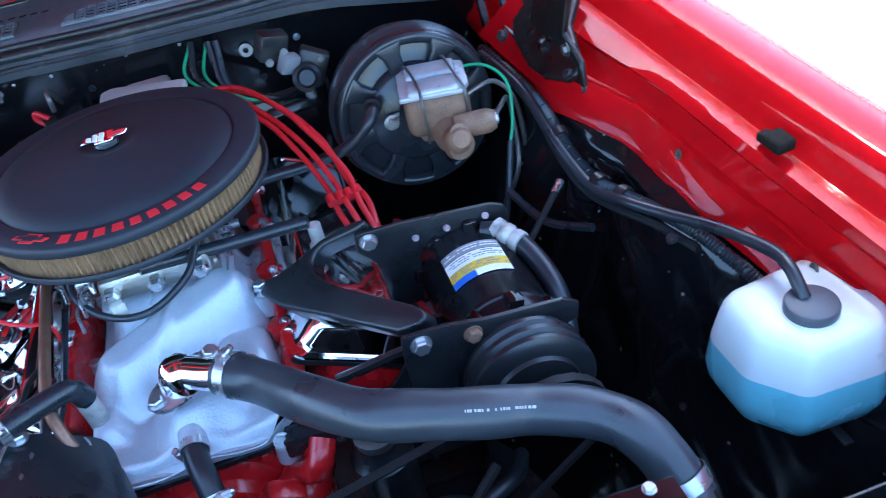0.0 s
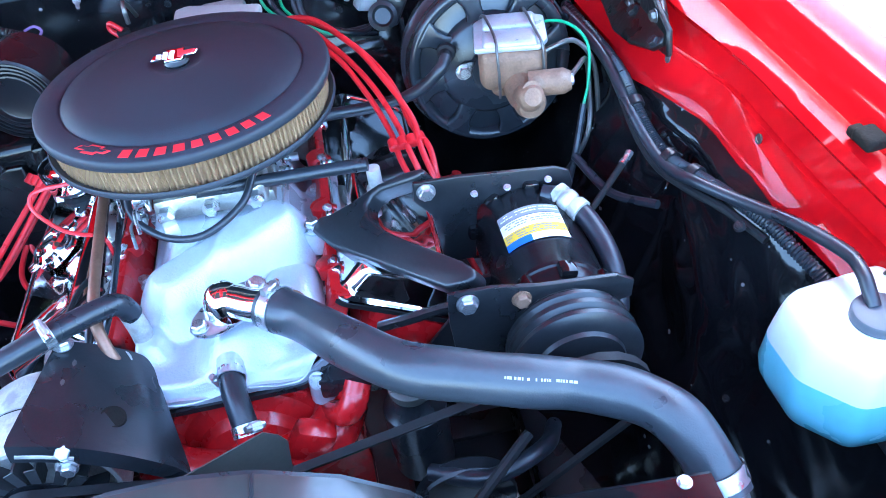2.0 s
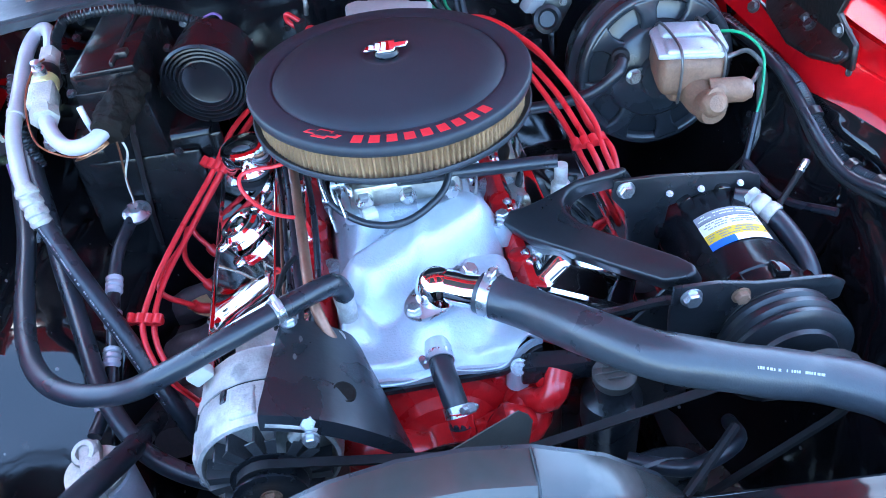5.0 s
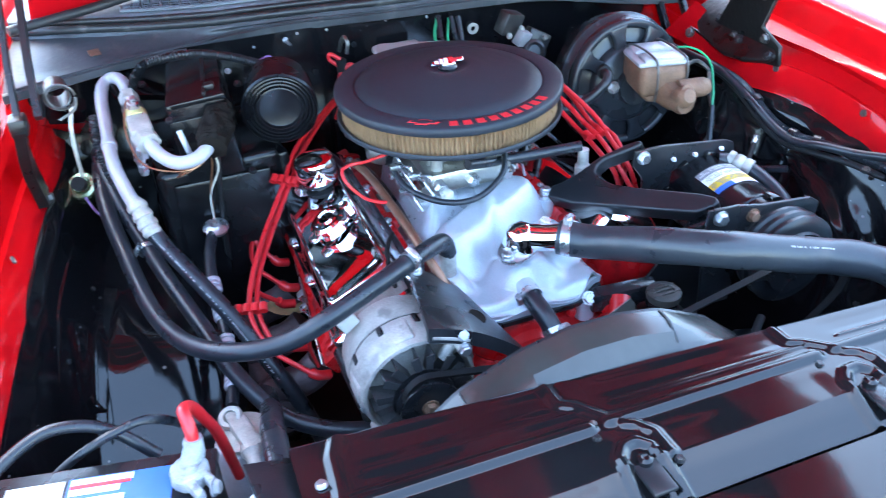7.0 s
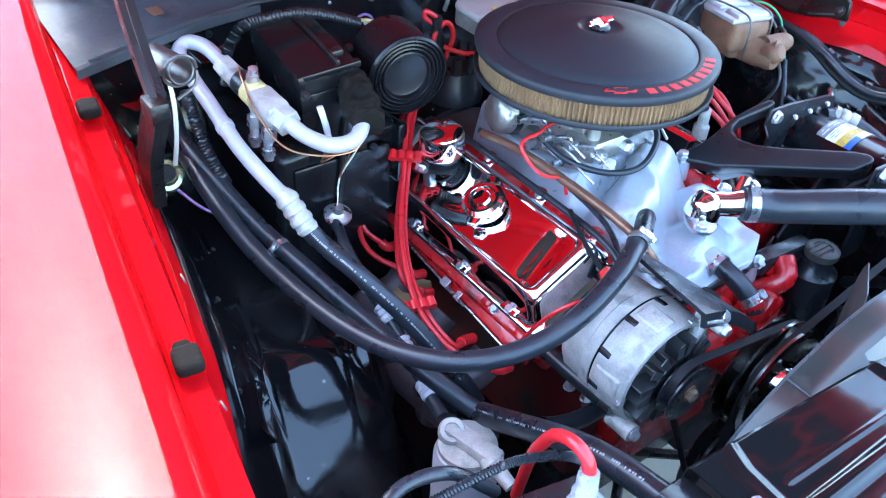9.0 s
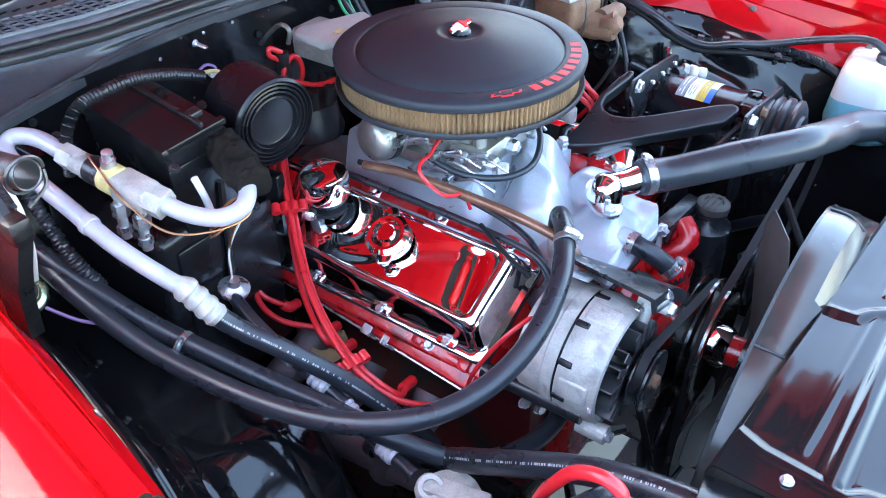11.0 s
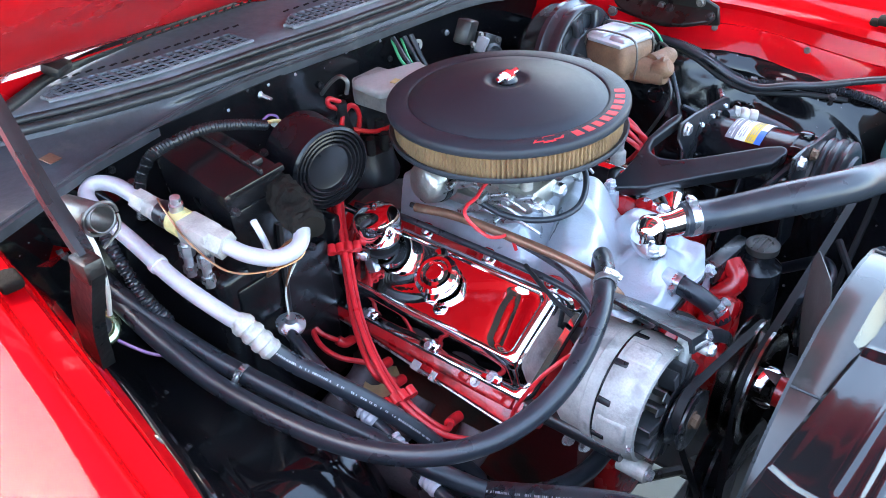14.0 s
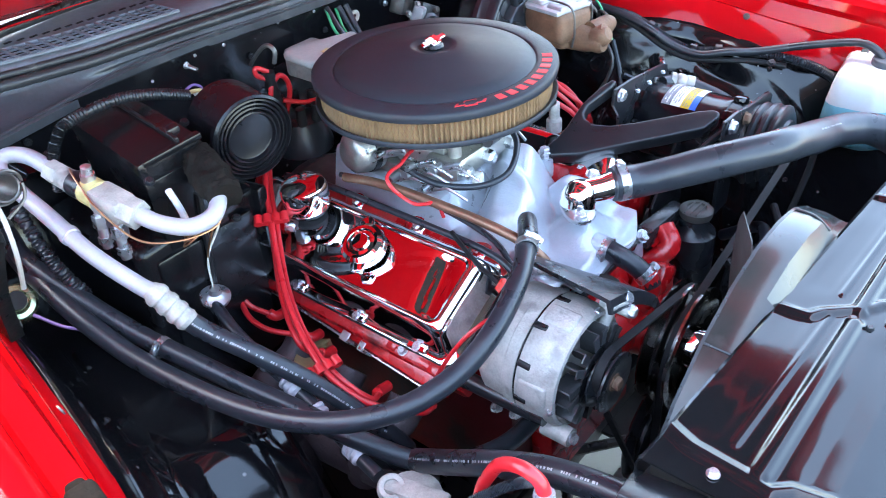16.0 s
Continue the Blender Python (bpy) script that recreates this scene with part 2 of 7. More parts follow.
def spline(pts, n=8):
    p = [Vector(q) for q in pts]
    p = [p[0] * 2 - p[1]] + p + [p[-1] * 2 - p[-2]]
    out = []
    for i in range(1, len(p) - 2):
        a, b, c, d = p[i - 1:i + 3]
        for k in range(n):
            t = k / n
            out.append(0.5 * (2 * b + (c - a) * t + (2 * a - 5 * b + 4 * c - d) * t * t + (3 * b - a - 3 * c + d) * t ** 3))
    out.append(p[-2].copy())
    return out


def rings(bm, loops, closed=True, cap=True):
    """Skins a run of point loops."""
    rows = [[bm.verts.new(v) for v in lp] for lp in loops]
    k = len(rows[0])
    for a, b in zip(rows, rows[1:]):
        for i in range(k if closed else k - 1):
            j = (i + 1) % k
            bm.faces.new((a[i], a[j], b[j], b[i]))
    if cap and closed:
        bm.faces.new(rows[0][::-1])
        bm.faces.new(rows[-1])
    return bm


def tube(pts, r, seg=12, n=8, bm=None, smooth=True, squash=1.0):
    """A round tube along a curve; r is a radius or a function of the part of the way along."""
    bm = bm or bmesh.new()
    c = spline(pts, n) if smooth else [Vector(p) for p in pts]
    tang = [(c[min(i + 1, len(c) - 1)] - c[max(i - 1, 0)]).normalized() for i in range(len(c))]
    nrm = tang[0].orthogonal().normalized()
    loops = []
    for i, (p, t) in enumerate(zip(c, tang)):
        nrm = (nrm - t * nrm.dot(t)).normalized()
        bi = t.cross(nrm)
        rr = r(i / (len(c) - 1)) if callable(r) else r
        loops.append([p + nrm * (rr * math.cos(a)) + bi * (rr * squash * math.sin(a)) for a in (2 * math.pi * k / seg for k in range(seg))])
    return rings(bm, loops)


def lathe(prof, m=None, seg=40, bm=None, a0=0.0, a1=360.0):
    """Turns a profile of (radius, height) round the z axis of m."""
    bm = bm or bmesh.new()
    m = m or Matrix()
    full = abs(a1 - a0) >= 359.9
    cols = []
    for k in range(seg if full else seg + 1):
        a = radians(a0 + (a1 - a0) * k / seg)
        cols.append([m @ V(max(r, 1e-5) * math.cos(a), max(r, 1e-5) * math.sin(a), h) for r, h in prof])
    rows = [[bm.verts.new(v) for v in col] for col in cols]
    cnt = len(rows)
    for i in range(cnt if full else cnt - 1):
        a, b = rows[i], rows[(i + 1) % cnt]
        for j in range(len(prof) - 1):
            bm.faces.new((a[j], b[j], b[j + 1], a[j + 1]))
    bmesh.ops.remove_doubles(bm, verts=bm.verts, dist=2e-5)
    return bm


def merge(bm, other):
    me = bpy.data.meshes.new("tmp")
    other.to_mesh(me)
    other.free()
    bm.from_mesh(me)
    bpy.data.meshes.remove(me)
    return bm


def soften(bm, width, segs=2, angle=30):
    es = [e for e in bm.edges if len(e.link_faces) == 2 and e.calc_face_angle(0) > radians(angle)]
    if es and width > 0:
        bmesh.ops.bevel(bm, geom=es, offset=width, segments=segs, affect="EDGES", profile=0.5, clamp_overlap=True)
    return bm


def rough_up(bm, amp, scale):
    """Pushes a mesh about by noise, for worn or lumpy things."""
    bm.normal_update()
    for v in bm.verts:
        v.co += v.normal * (amp * noise.noise(v.co * scale) + 0.4 * amp * noise.noise(v.co * scale * 3.1))
    return bm


def block(size, m=None, bev=0.003, segs=2, bm=None):
    """A box of the given size about the middle of m, with rounded edges."""
    b = bmesh.new()
    bmesh.ops.create_cube(b, size=1.0)
    bmesh.ops.scale(b, vec=size, verts=b.verts)
    soften(b, bev, segs)
    if m:
        b.transform(m)
    return merge(bm, b) if bm else b


def prism(outline, h, m=None, bev=0.002, segs=2, bm=None):
    """A flat outline (x, y) with thickness h along z."""
    b = bmesh.new()
    lo = [b.verts.new((x, y, 0)) for x, y in outline]
    hi = [b.verts.new((x, y, h)) for x, y in outline]
    b.faces.new(lo[::-1])
    b.faces.new(hi)
    for i in range(len(lo)):
        j = (i + 1) % len(lo)
        b.faces.new((lo[i], lo[j], hi[j], hi[i]))
    bmesh.ops.recalc_face_normals(b, faces=b.faces)
    soften(b, bev, segs, 25)
    if m:
        b.transform(m)
    return merge(bm, b) if bm else b


def sheet(f, us, vs, thick=0.0, bm=None):
    """A surface f(u, v) over two lists, with thickness along its normals."""
    bm = bm or bmesh.new()
    g = [[bm.verts.new(f(u, v)) for v in vs] for u in us]
    fs = [bm.faces.new((g[i][j], g[i + 1][j], g[i + 1][j + 1], g[i][j + 1])) for i in range(len(us) - 1) for j in range(len(vs) - 1)]
    if thick:
        bm.normal_update()
        bmesh.ops.solidify(bm, geom=fs, thickness=thick)
    return bm


def span(a, b, n):
    return [a + (b - a) * i / n for i in range(n + 1)]


def ease(x, a, b):
    t = min(1, max(0, (x - a) / (b - a)))
    return t * t * (3 - 2 * t)


def table(x, *rows):
    """A value read off rows of (x, value), joined smoothly."""
    if x <= rows[0][0]:
        return rows[0][1]
    for (a, va), (b, vb) in zip(rows, rows[1:]):
        if x <= b:
            return va + (vb - va) * (x - a) / (b - a)
    return rows[-1][1]


def link(name, bm, material, at=None, angle=38):
    bmesh.ops.recalc_face_normals(bm, faces=bm.faces)
    me = bpy.data.meshes.new(name)
    if at is not None:
        bmesh.ops.translate(bm, vec=-Vector(at), verts=bm.verts)
    bm.to_mesh(me)
    bm.free()
    me.shade_smooth()
    me.set_sharp_from_angle(angle=radians(angle))
    me.materials.append(material)
    ob = new(name, me)
    if at is not None:
        ob.location = at
    return ob


def thing(name, label, category, at=(0, 0, 0), group="", kind=""):
    ob = new(name)
    ob.empty_display_size = 0.02
    ob.location = at
    ob["at"] = at
    return tagged(ob, label, category, group, kind)


def whole(name, bm, material, label, category, group="", kind="", at=(0, 0, 0), angle=38):
    """A thing that is one mesh."""
    return tagged(link(name, bm, material, at, angle), label, category, group, kind)


def base_of(ob):
    p = Vector((0, 0, 0))
    while ob:
        p = p + ob.location
        ob = ob.parent
    return p


def part(name, bm, material, parent, label="", angle=38):
    """Links a bmesh, given in the world's metres, as one mesh under a thing or a part."""
    ob = link(name, bm, material, base_of(parent), angle)
    ob.location = (0, 0, 0)
    ob.parent = parent
    return tagged(ob, label)


BOLT = {}


def bolt(parent, p, d=(0, 0, 1), size=0.007, material=None, name="bolt", label=""):
    """A hexagon head on its washer, sharing one mesh per finish."""
    size = size if size < 0.0075 else 0.0075 + (size - 0.0075) * 0.35
    material = material or ZINC
    if material.name not in BOLT:
        b = lathe([(0, 0), (1.25, 0), (1.25, 0.18), (0, 0.18)], seg=18)
        b2 = lathe([(0, 0.18), (1.0, 0.18), (1.0, 0.75), (0.85, 0.95), (0, 0.95)], seg=6)
        merge(b, b2)
        me = bpy.data.meshes.new("bolt")
        b.to_mesh(me)
        b.free()
        me.materials.append(material)
        BOLT[material.name] = me
    ob = new(name, BOLT[material.name])
    ob.parent = parent
    ob.matrix_basis = Matrix.Translation(-base_of(parent)) @ aim(p, d) @ Matrix.Diagonal((size, size, size, 1))
    return tagged(ob, label)


def clamp(parent, p, d, r, w=0.012, screw=(0, 0, 1), name="hose_clamp"):
    """A band round a hose with its worm screw."""
    m = aim(p, d)
    b = lathe([(r, -w / 2), (r + 0.0016, -w / 2), (r + 0.0016, w / 2), (r, w / 2)], m, 28)
    dv = Vector(d).normalized()
    sv = Vector(screw)
    sv = (sv - dv * sv.dot(dv)).normalized()
    q = Vector(p) + sv * (r + 0.004)
    block((0.016, w * 0.9, 0.008), aim(q, sv, dv), 0.002, 1, b)
    t = dv.cross(sv)
    lathe([(0, -0.011), (0.0042, -0.011), (0.0042, 0.013), (0, 0.013)], aim(q, t), 8, b)
    return part(name, b, ZINC, parent, "bright steel worm-drive clamp")


def bars(parent, name, at, along, across, n, length, height, gap, material, lift=0.0004, seed=3):
    """A run of plain bars in place of small print."""
    rnd = random.Random(seed)
    a, c = Vector(along).normalized(), Vector(across).normalized()
    nz = a.cross(c).normalized()
    b = bmesh.new()
    s = 0.0
    for i in range(n):
        w = length * rnd.uniform(0.6, 1.3)
        o = Vector(at) + a * s + nz * lift
        vs = [b.verts.new(q) for q in (o, o + a * w, o + a * w + c * height, o + c * height)]
        b.faces.new(vs)
        s += w + gap
    return part(name, b, material, parent)


# ---------------------------------------------------------------- ground and body shell
ground = sheet(lambda u, v: V(u, v, 0), [-400, -60, -12, -4, -1.5, 0, 1.5, 4, 12, 60, 400], [-400, -60, -12, -4, -1.5, 0, 1.5, 4, 12, 60, 400])
whole("ground", ground, CONCRETE, "pale concrete driveway under the car", "ground", kind="structure")


# the edge lines of the two fenders along the car: (distance forward, place)
def lip(side, y):
    if side < 0:
        return V(table(y, (-1.05, -0.78), (-0.5, -0.745), (-0.275, -0.706), (-0.18, -0.682), (-0.07, -0.66), (0.06, -0.64), (0.28, -0.605), (0.6, -0.60)), y,
                 table(y, (-1.05, 0.66), (-0.5, 0.70), (-0.275, 0.765), (-0.18, 0.803), (-0.07, 0.828), (0.06, 0.843), (0.28, 0.852), (0.6, 0.86)))
    return V(table(y, (-1.05, 0.73), (-0.5, 0.70), (-0.36, 0.662), (-0.29, 0.645), (-0.2, 0.628), (-0.14, 0.62), (-0.085, 0.588), (0.0, 0.556), (0.2, 0.56), (0.6, 0.57)), y,
             table(y, (-1.05, 0.72), (-0.5, 0.79), (-0.36, 0.826), (-0.29, 0.84), (-0.2, 0.863), (-0.085, 0.892), (0.2, 0.885), (0.6, 0.885)))


def ledge(side, y):
    if side < 0:
        return V(-0.690 + 0.125 * y, y, 0.948 + 0.11 * y)
    return V(0.655 - 0.10 * y, y, 0.972 + 0.10 * y)


def fender(side, label):
    t = thing("fender", label, "car fender", (side * 0.8, 0, 0.5), group="front fenders")
    bm = bmesh.new()

    def f(y, k):
        a, b = lip(side, y), ledge(side, y)
        s = side
        pts = [a + V(-s * 0.006, 0, -0.012), a, a + V(s * 0.010, 0, 0.010), a.lerp(b, 0.36) + V(s * 0.002, 0, 0), a.lerp(b, 0.40) + V(s * 0.010, 0, -0.005), a.lerp(b, 0.66) + V(s * 0.010, 0, -0.003), a.lerp(b, 0.71) + V(-s * 0.001, 0, 0.005), b + V(-s * 0.006, 0, -0.012), b + V(s * 0.004, 0, -0.010),
               b + V(s * 0.018, 0, -0.010), b + V(s * 0.025, 0, 0.006), b + V(s * 0.030, 0, 0.030), b + V(s * 0.038, 0, 0.038), b + V(s * 0.052, 0, 0.040)]
        crown = ((0.12, 0.036), (0.20, 0.026), (0.255, 0.006), (0.278, -0.05), (0.285, -0.2), (0.27, -0.42), (0.25, -0.55))
        if side > 0:
            crown = ((0.085, 0.037), (0.112, 0.022), (0.143, -0.025), (0.20, -0.105), (0.265, -0.21), (0.27, -0.42), (0.25, -0.55))
        pts += [b + V(s * u, 0, z) for u, z in crown]
        return pts[k]

    ys = span(-1.05, 0.62, 60)
    sheet(lambda y, k: f(y, k), ys, range(21), 0.0, bm)
    bmesh.ops.solidify(bm, geom=bm.faces[:], thickness=0.0016)
    part("fender_panel", bm, BODY_RED, t)
    # dimple holes and slots on the inner flange
    for y in (-0.42, -0.215, -0.05):
        a, b = lip(side, y), ledge(side, y)
        p = a.lerp(b, 0.30)
        n = V(-side, 0, 0.25)
        b2 = lathe([(0.0062, 0), (0.0062, 0.0018), (0.004, 0.0022), (0.0035, 0.001), (0, 0.001)], aim(p + V(-side * 0.004, 0, 0), n), 18)
        part("plug", b2, STEEL, t, "dull metal screw in the flange")
    # black rubber bumpers in the gutter
    for y in ((-0.235, 0.175) if side < 0 else (-0.325,)):
        p = ledge(side, y) + V(side * 0.006, 0, 0.006)
        d = ledge(side, y + 0.01) - ledge(side, y - 0.01)
        m = aim(p, d)
        b2 = block((0.026, 0.016, 0.030), m, 0.006, 3)
        block((0.017, 0.013, 0.018), m @ pose(0, -0.006, 0.018), 0.005, 3, b2)
        part("bumper", b2, FOAM, t, "black rubber hood bumper")
    return t


fender(-1, "glossy red front fender with gutter and rubber bumpers")
fender(1, "glossy red front fender with gutter beside the washer bottle")


def inner_fender(side):
    if side > 0:
        rear = [(0, 0), (0.008, -0.006), (0.016, -0.022), (0.025, -0.045), (0.035, -0.075), (0.047, -0.11), (0.061, -0.15), (0.078, -0.20), (0.10, -0.27), (0.125, -0.35), (0.165, -0.44), (0.26, -0.56)]
        front = [(0, 0), (0.016, -0.003), (0.036, -0.011), (0.058, -0.029), (0.080, -0.060), (0.100, -0.100), (0.12, -0.15), (0.138, -0.21), (0.157, -0.28), (0.182, -0.36), (0.22, -0.45), (0.30, -0.56)]
    else:
        rear = [(0, 0), (0.012, -0.008), (0.024, -0.030), (0.036, -0.065), (0.050, -0.105), (0.064, -0.138), (0.085, -0.149), (0.13, -0.157), (0.19, -0.168), (0.245, -0.185), (0.275, -0.25), (0.29, -0.42)]
        front = [(0, 0), (0.012, -0.008), (0.026, -0.030), (0.042, -0.055), (0.062, -0.080), (0.088, -0.100), (0.12, -0.115), (0.155, -0.128), (0.195, -0.145), (0.235, -0.175), (0.27, -0.25), (0.29, -0.42)]

    def f(y, k):
        a = lip(side, y) + V(side * 0.012, 0, 0.004)
        w = ease(y, -0.10, -0.40)
        i = min(int(k), 10)
        u = k - i
        (x0, z0), (x1, z1) = [(r[0] * (1 - w) + q[0] * w, r[1] * (1 - w) + q[1] * w) for r, q in ((rear[i], front[i]), (rear[i + 1], front[i + 1]))]
        x, z = x0 + (x1 - x0) * u, z0 + (z1 - z0) * u
        wave = (0.009 * noise.noise((side * 3.1, y * 6, k * 0.5)) + 0.004 * noise.noise((side * 7.3, y * 17, k * 1.1))) * min(1, k / 2) * (1.0 if side > 0 else 0.4)
        drop = 0.26 * ease(y, -0.20, -0.62) * min(1, k / 4) if side > 0 else 0.62 * max(0, -0.05 - y) * ease(k, 0.2, 4.2)
        return a + V(-side * (x + wave), 0, z + wave - drop)

    t = thing("inner_fender", "gloss black pressed steel inner fender", "inner fender", (side * 0.6, -0.2, 0.4), group="inner fenders", kind="structure")
    part("panel", sheet(f, span(-1.0, 0.46, 110), span(0, 11, 55), 0.002), BAY_BLACK, t, angle=70)
    for y0, y1, k in ((0.10, -0.16, 3.0), (0.16, -0.30, 1.2)) if side < 0 else ():
        part("swage", tube([f(y, k) + V(-side * 0.001, 0, 0.001) for y in span(y0, y1, 10)], lambda q: 0.0055 * math.sin(math.pi * min(1, max(0.05, q))), 8, 3), GLOSS_BLACK, t, "raised pressing")
    for y, k in ((0.05, 4.5), (-0.1, 3.5), (-0.28, 2.5), (-0.36, 5.5), (0.18, 6)):
        bolt(t, f(y, k), V(-side * 0.7, 0, 0.7), 0.0042, SATIN_BLACK)
    for y, k in ((0.02, 5.0), (-0.12, 5.2)):
        part("dimple", lathe([(0.018, 0.0015), (0.016, 0.003), (0.012, 0.001), (0, 0.0005)], aim(f(y, k), V(-side * 0.8, 0, 0.5)), 20), GLOSS_BLACK, t)
    return t


inner_fender(-1)
inner_fender(1)


def seal_y(x):
    """Line of the hood seal along the cowl."""
    return table(x, (-0.66, 0.505), (-0.52, 0.455), (-0.42, 0.415), (-0.31, 0.386), (-0.15, 0.371), (0.0, 0.350), (0.15, 0.338), (0.35, 0.335), (0.64, 0.37))


def edge_y(x):
    """Front edge of the ledge below the seal: wide at the heater side, narrow in the middle."""
    return table(x, (-0.66, 0.262), (-0.56, 0.302), (-0.48, 0.330), (-0.39, 0.350), (-0.31, 0.362), (-0.15, 0.356), (0.0, 0.338), (0.15, 0.326), (0.35, 0.305), (0.5, 0.275), (0.64, 0.25))


# firewall, stepped under the cowl
def fw(x, z):
    y = 0.352 - 0.018 * ease(z, 0.86, 0.80) + 0.006 * math.sin(x * 17) * ease(z, 0.95, 0.8)
    return V(x, y, z)


bm = sheet(fw, span(-0.64, 0.62, 50), span(0.25, 0.984, 28), 0.003)
firewall = whole("firewall", bm, BAY_BLACK, "black painted firewall behind the engine", "firewall", kind="structure")
for x in (-0.33, -0.12, 0.14, 0.30):
    part("swage", tube([fw(x, 0.62) + V(0, -0.004, 0), fw(x, 0.74) + V(0, -0.005, 0), fw(x, 0.86) + V(0, -0.004, 0)], 0.009, 8, 4), BAY_BLACK, firewall, "raised pressing")
for i, (x, z) in enumerate(((-0.30, 0.93), (-0.14, 0.90), (-0.06, 0.94), (0.05, 0.90), (0.11, 0.93), (0.20, 0.88), (0.27, 0.93), (-0.45, 0.955), (-0.02, 0.86), (0.16, 0.82))):
    bolt(firewall, fw(x, z) + V(0, -0.003, 0), (0, -1, 0), 0.0048, SATIN_BLACK if i % 3 else ZINC)
for x, z in ((-0.108, 0.976), (0.09, 0.970), (0.007, 0.976), (-0.246, 0.966), (-0.164, 0.978)):
    bolt(firewall, fw(x, z) + V(0, -0.003, 0), (0, -1, 0), 0.0022, ZINC)
part("grommet", lathe([(0.005, 0), (0.011, 0), (0.0115, 0.003), (0.009, 0.005), (0.005, 0.004)], aim(fw(0.185, 0.932) + V(0, -0.003, 0), (0, -1, 0)), 20), CREAM, firewall, "pale round grommet")


# cowl panel with two grilles and a weatherstrip
def cowl(x, k):
    """Section of the cowl from the folded front edge over the seal channel to the windscreen."""
    e, q = edge_y(x), seal_y(x)
    ez = 0.984 + 0.012 * ease(x, -0.40, -0.20) - 0.035 * ease(x, 0.25, 0.6)
    rows = ((e + 0.002, ez - 0.016), (e - 0.002, ez - 0.014), (e - 0.002, ez - 0.002), (e + 0.003, ez + 0.001), (e + 0.010, ez - 0.001), (e + (q - e) * 0.55, ez + 0.4 * (1.002 - ez)), (q - 0.011, 1.001), (q - 0.008, 1.006),
            (q + 0.008, 1.008), (q + 0.011, 1.020), (q + 0.016, 1.0275), (q + 0.024, 1.030), (q + 0.086, 1.031), (q + 0.100, 1.032), (q + 0.104, 1.027), (q + 0.150, 1.030), (q + 0.24, 1.036), (q + 0.42, 1.05))
    i = min(int(k), len(rows) - 2)
    (ya, za), (yb, zb) = rows[i], rows[i + 1]
    return V(x, ya + (yb - ya) * (k - i), za + (zb - za) * (k - i) + 0.0012 * noise.noise((x * 9, k, 2)))


cowl_panel = thing("cowl_panel", "weathered black cowl panel with air grilles below the hood", "cowl", (0, 0.5, 0.98), kind="structure")
part("panel", sheet(cowl, span(-0.66, 0.64, 70), [k / 2 for k in range(14, 35)], 0.002), COWL_BLACK, cowl_panel)
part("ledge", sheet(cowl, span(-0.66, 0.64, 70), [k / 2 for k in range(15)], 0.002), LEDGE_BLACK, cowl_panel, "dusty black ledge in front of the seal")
for dy, z, r in ((-0.004, 1.0135, 0.0078), (0.0085, 1.0235, 0.0055)):
    part("weatherstrip", tube([V(x, seal_y(x) + dy, z) for x in span(-0.65, 0.63, 26)], r, 10, 3), SEAL_BLACK, cowl_panel, "weathered black hood seal")
part("drip_edge", tube([cowl(x, 3) + V(0, 0, 0.001) for x in span(-0.64, 0.60, 26)], 0.0022, 6, 2), LEDGE_BLACK, cowl_panel, "worn front edge")
for x0, x1 in ((-0.455, -0.145), (-0.065, 0.30)):
    def slot(x, v):
        """A place on the grille: v runs from its front edge to its rear edge, which lean across the car."""
        y0 = seal_y(x) + 0.028
        y1 = seal_y(x) + 0.028 + 0.058 * ease(x, x0 - 0.035, x0 + 0.045)
        return V(x, y0 + (y1 - y0) * v, 1.0325)
    # Flat dark sheet paints the shade inside the grille; the cowl is uncut.
    part("grille_shade", sheet(slot, span(x0, x1, 20), (0, 0.5, 1), 0.0008), RUBBER_DULL, cowl_panel, "dark sheet painted as the shade under the grille")
    n = int((x1 - x0) / 0.0165)
    for i in range(n + 1):
        x = x0 + (x1 - x0) * i / n
        a, b = slot(x, -0.02), slot(x, 1.02)
        d = b - a
        part("grille_bar", block((0.0034, d.length, 0.004), Matrix.Translation((a + b) / 2 + V(0, 0, 0.0030)), 0.0006, 1), COWL_BLACK, cowl_panel)
    for v in (0.0, 0.25, 0.5, 0.75, 1.0):
        part("grille_rail", tube([slot(x, v) + V(0, 0, 0.0018) for x in span(x0 - 0.003, x1 + 0.003, 18)], 0.0030 if v in (0.0, 1.0) else 0.0017, 6, 1, smooth=False), COWL_BLACK, cowl_panel)
    # Small dark blocks paint the shade within the rear slits.
    for x in span(x0 + 0.06, x1 + 0.04, 16):
        part("slit_shade", block((0.012, 0.004, 0.0012), pose(x, seal_y(x) + 0.128, 1.0300, 0, 0, 8), 0), RUBBER_DULL, cowl_panel)
part("tape", block((0.019, 0.022, 0.0014), pose(-0.515, 0.372, 0.9945, 10, 0, 12), 0.0004, 1), BROWN_PIPE, cowl_panel, "brown stain of old adhesive")
def hood_rear(x):
    """Line on which the hood's rear edge closes to the cowl."""
    return table(x, (-0.66, 0.40), (-0.51, 0.475), (-0.43, 0.528), (-0.36, 0.553), (-0.24, 0.570), (0.0, 0.570), (0.25, 0.555), (0.45, 0.515), (0.64, 0.44))


rear_seal = [V(x, hood_rear(x) - 0.012, 1.044) for x in span(-0.64, 0.60, 30)]
part("rear_seal", tube(rear_seal, 0.0085, 10, 3), SEAL_BLACK, cowl_panel, "black rubber strip at the hood's rear edge")
part("clip", block((0.038, 0.030, 0.016), pose(-0.41, 0.512, 1.058, 20, 0, 30), 0.004), SEAL_BLACK, cowl_panel, "black rubber hood stop")

# open hood, its red underside and frame
HINGE, TIP = V(0, 0.555, 1.062), V(0, -0.68, 1.72)
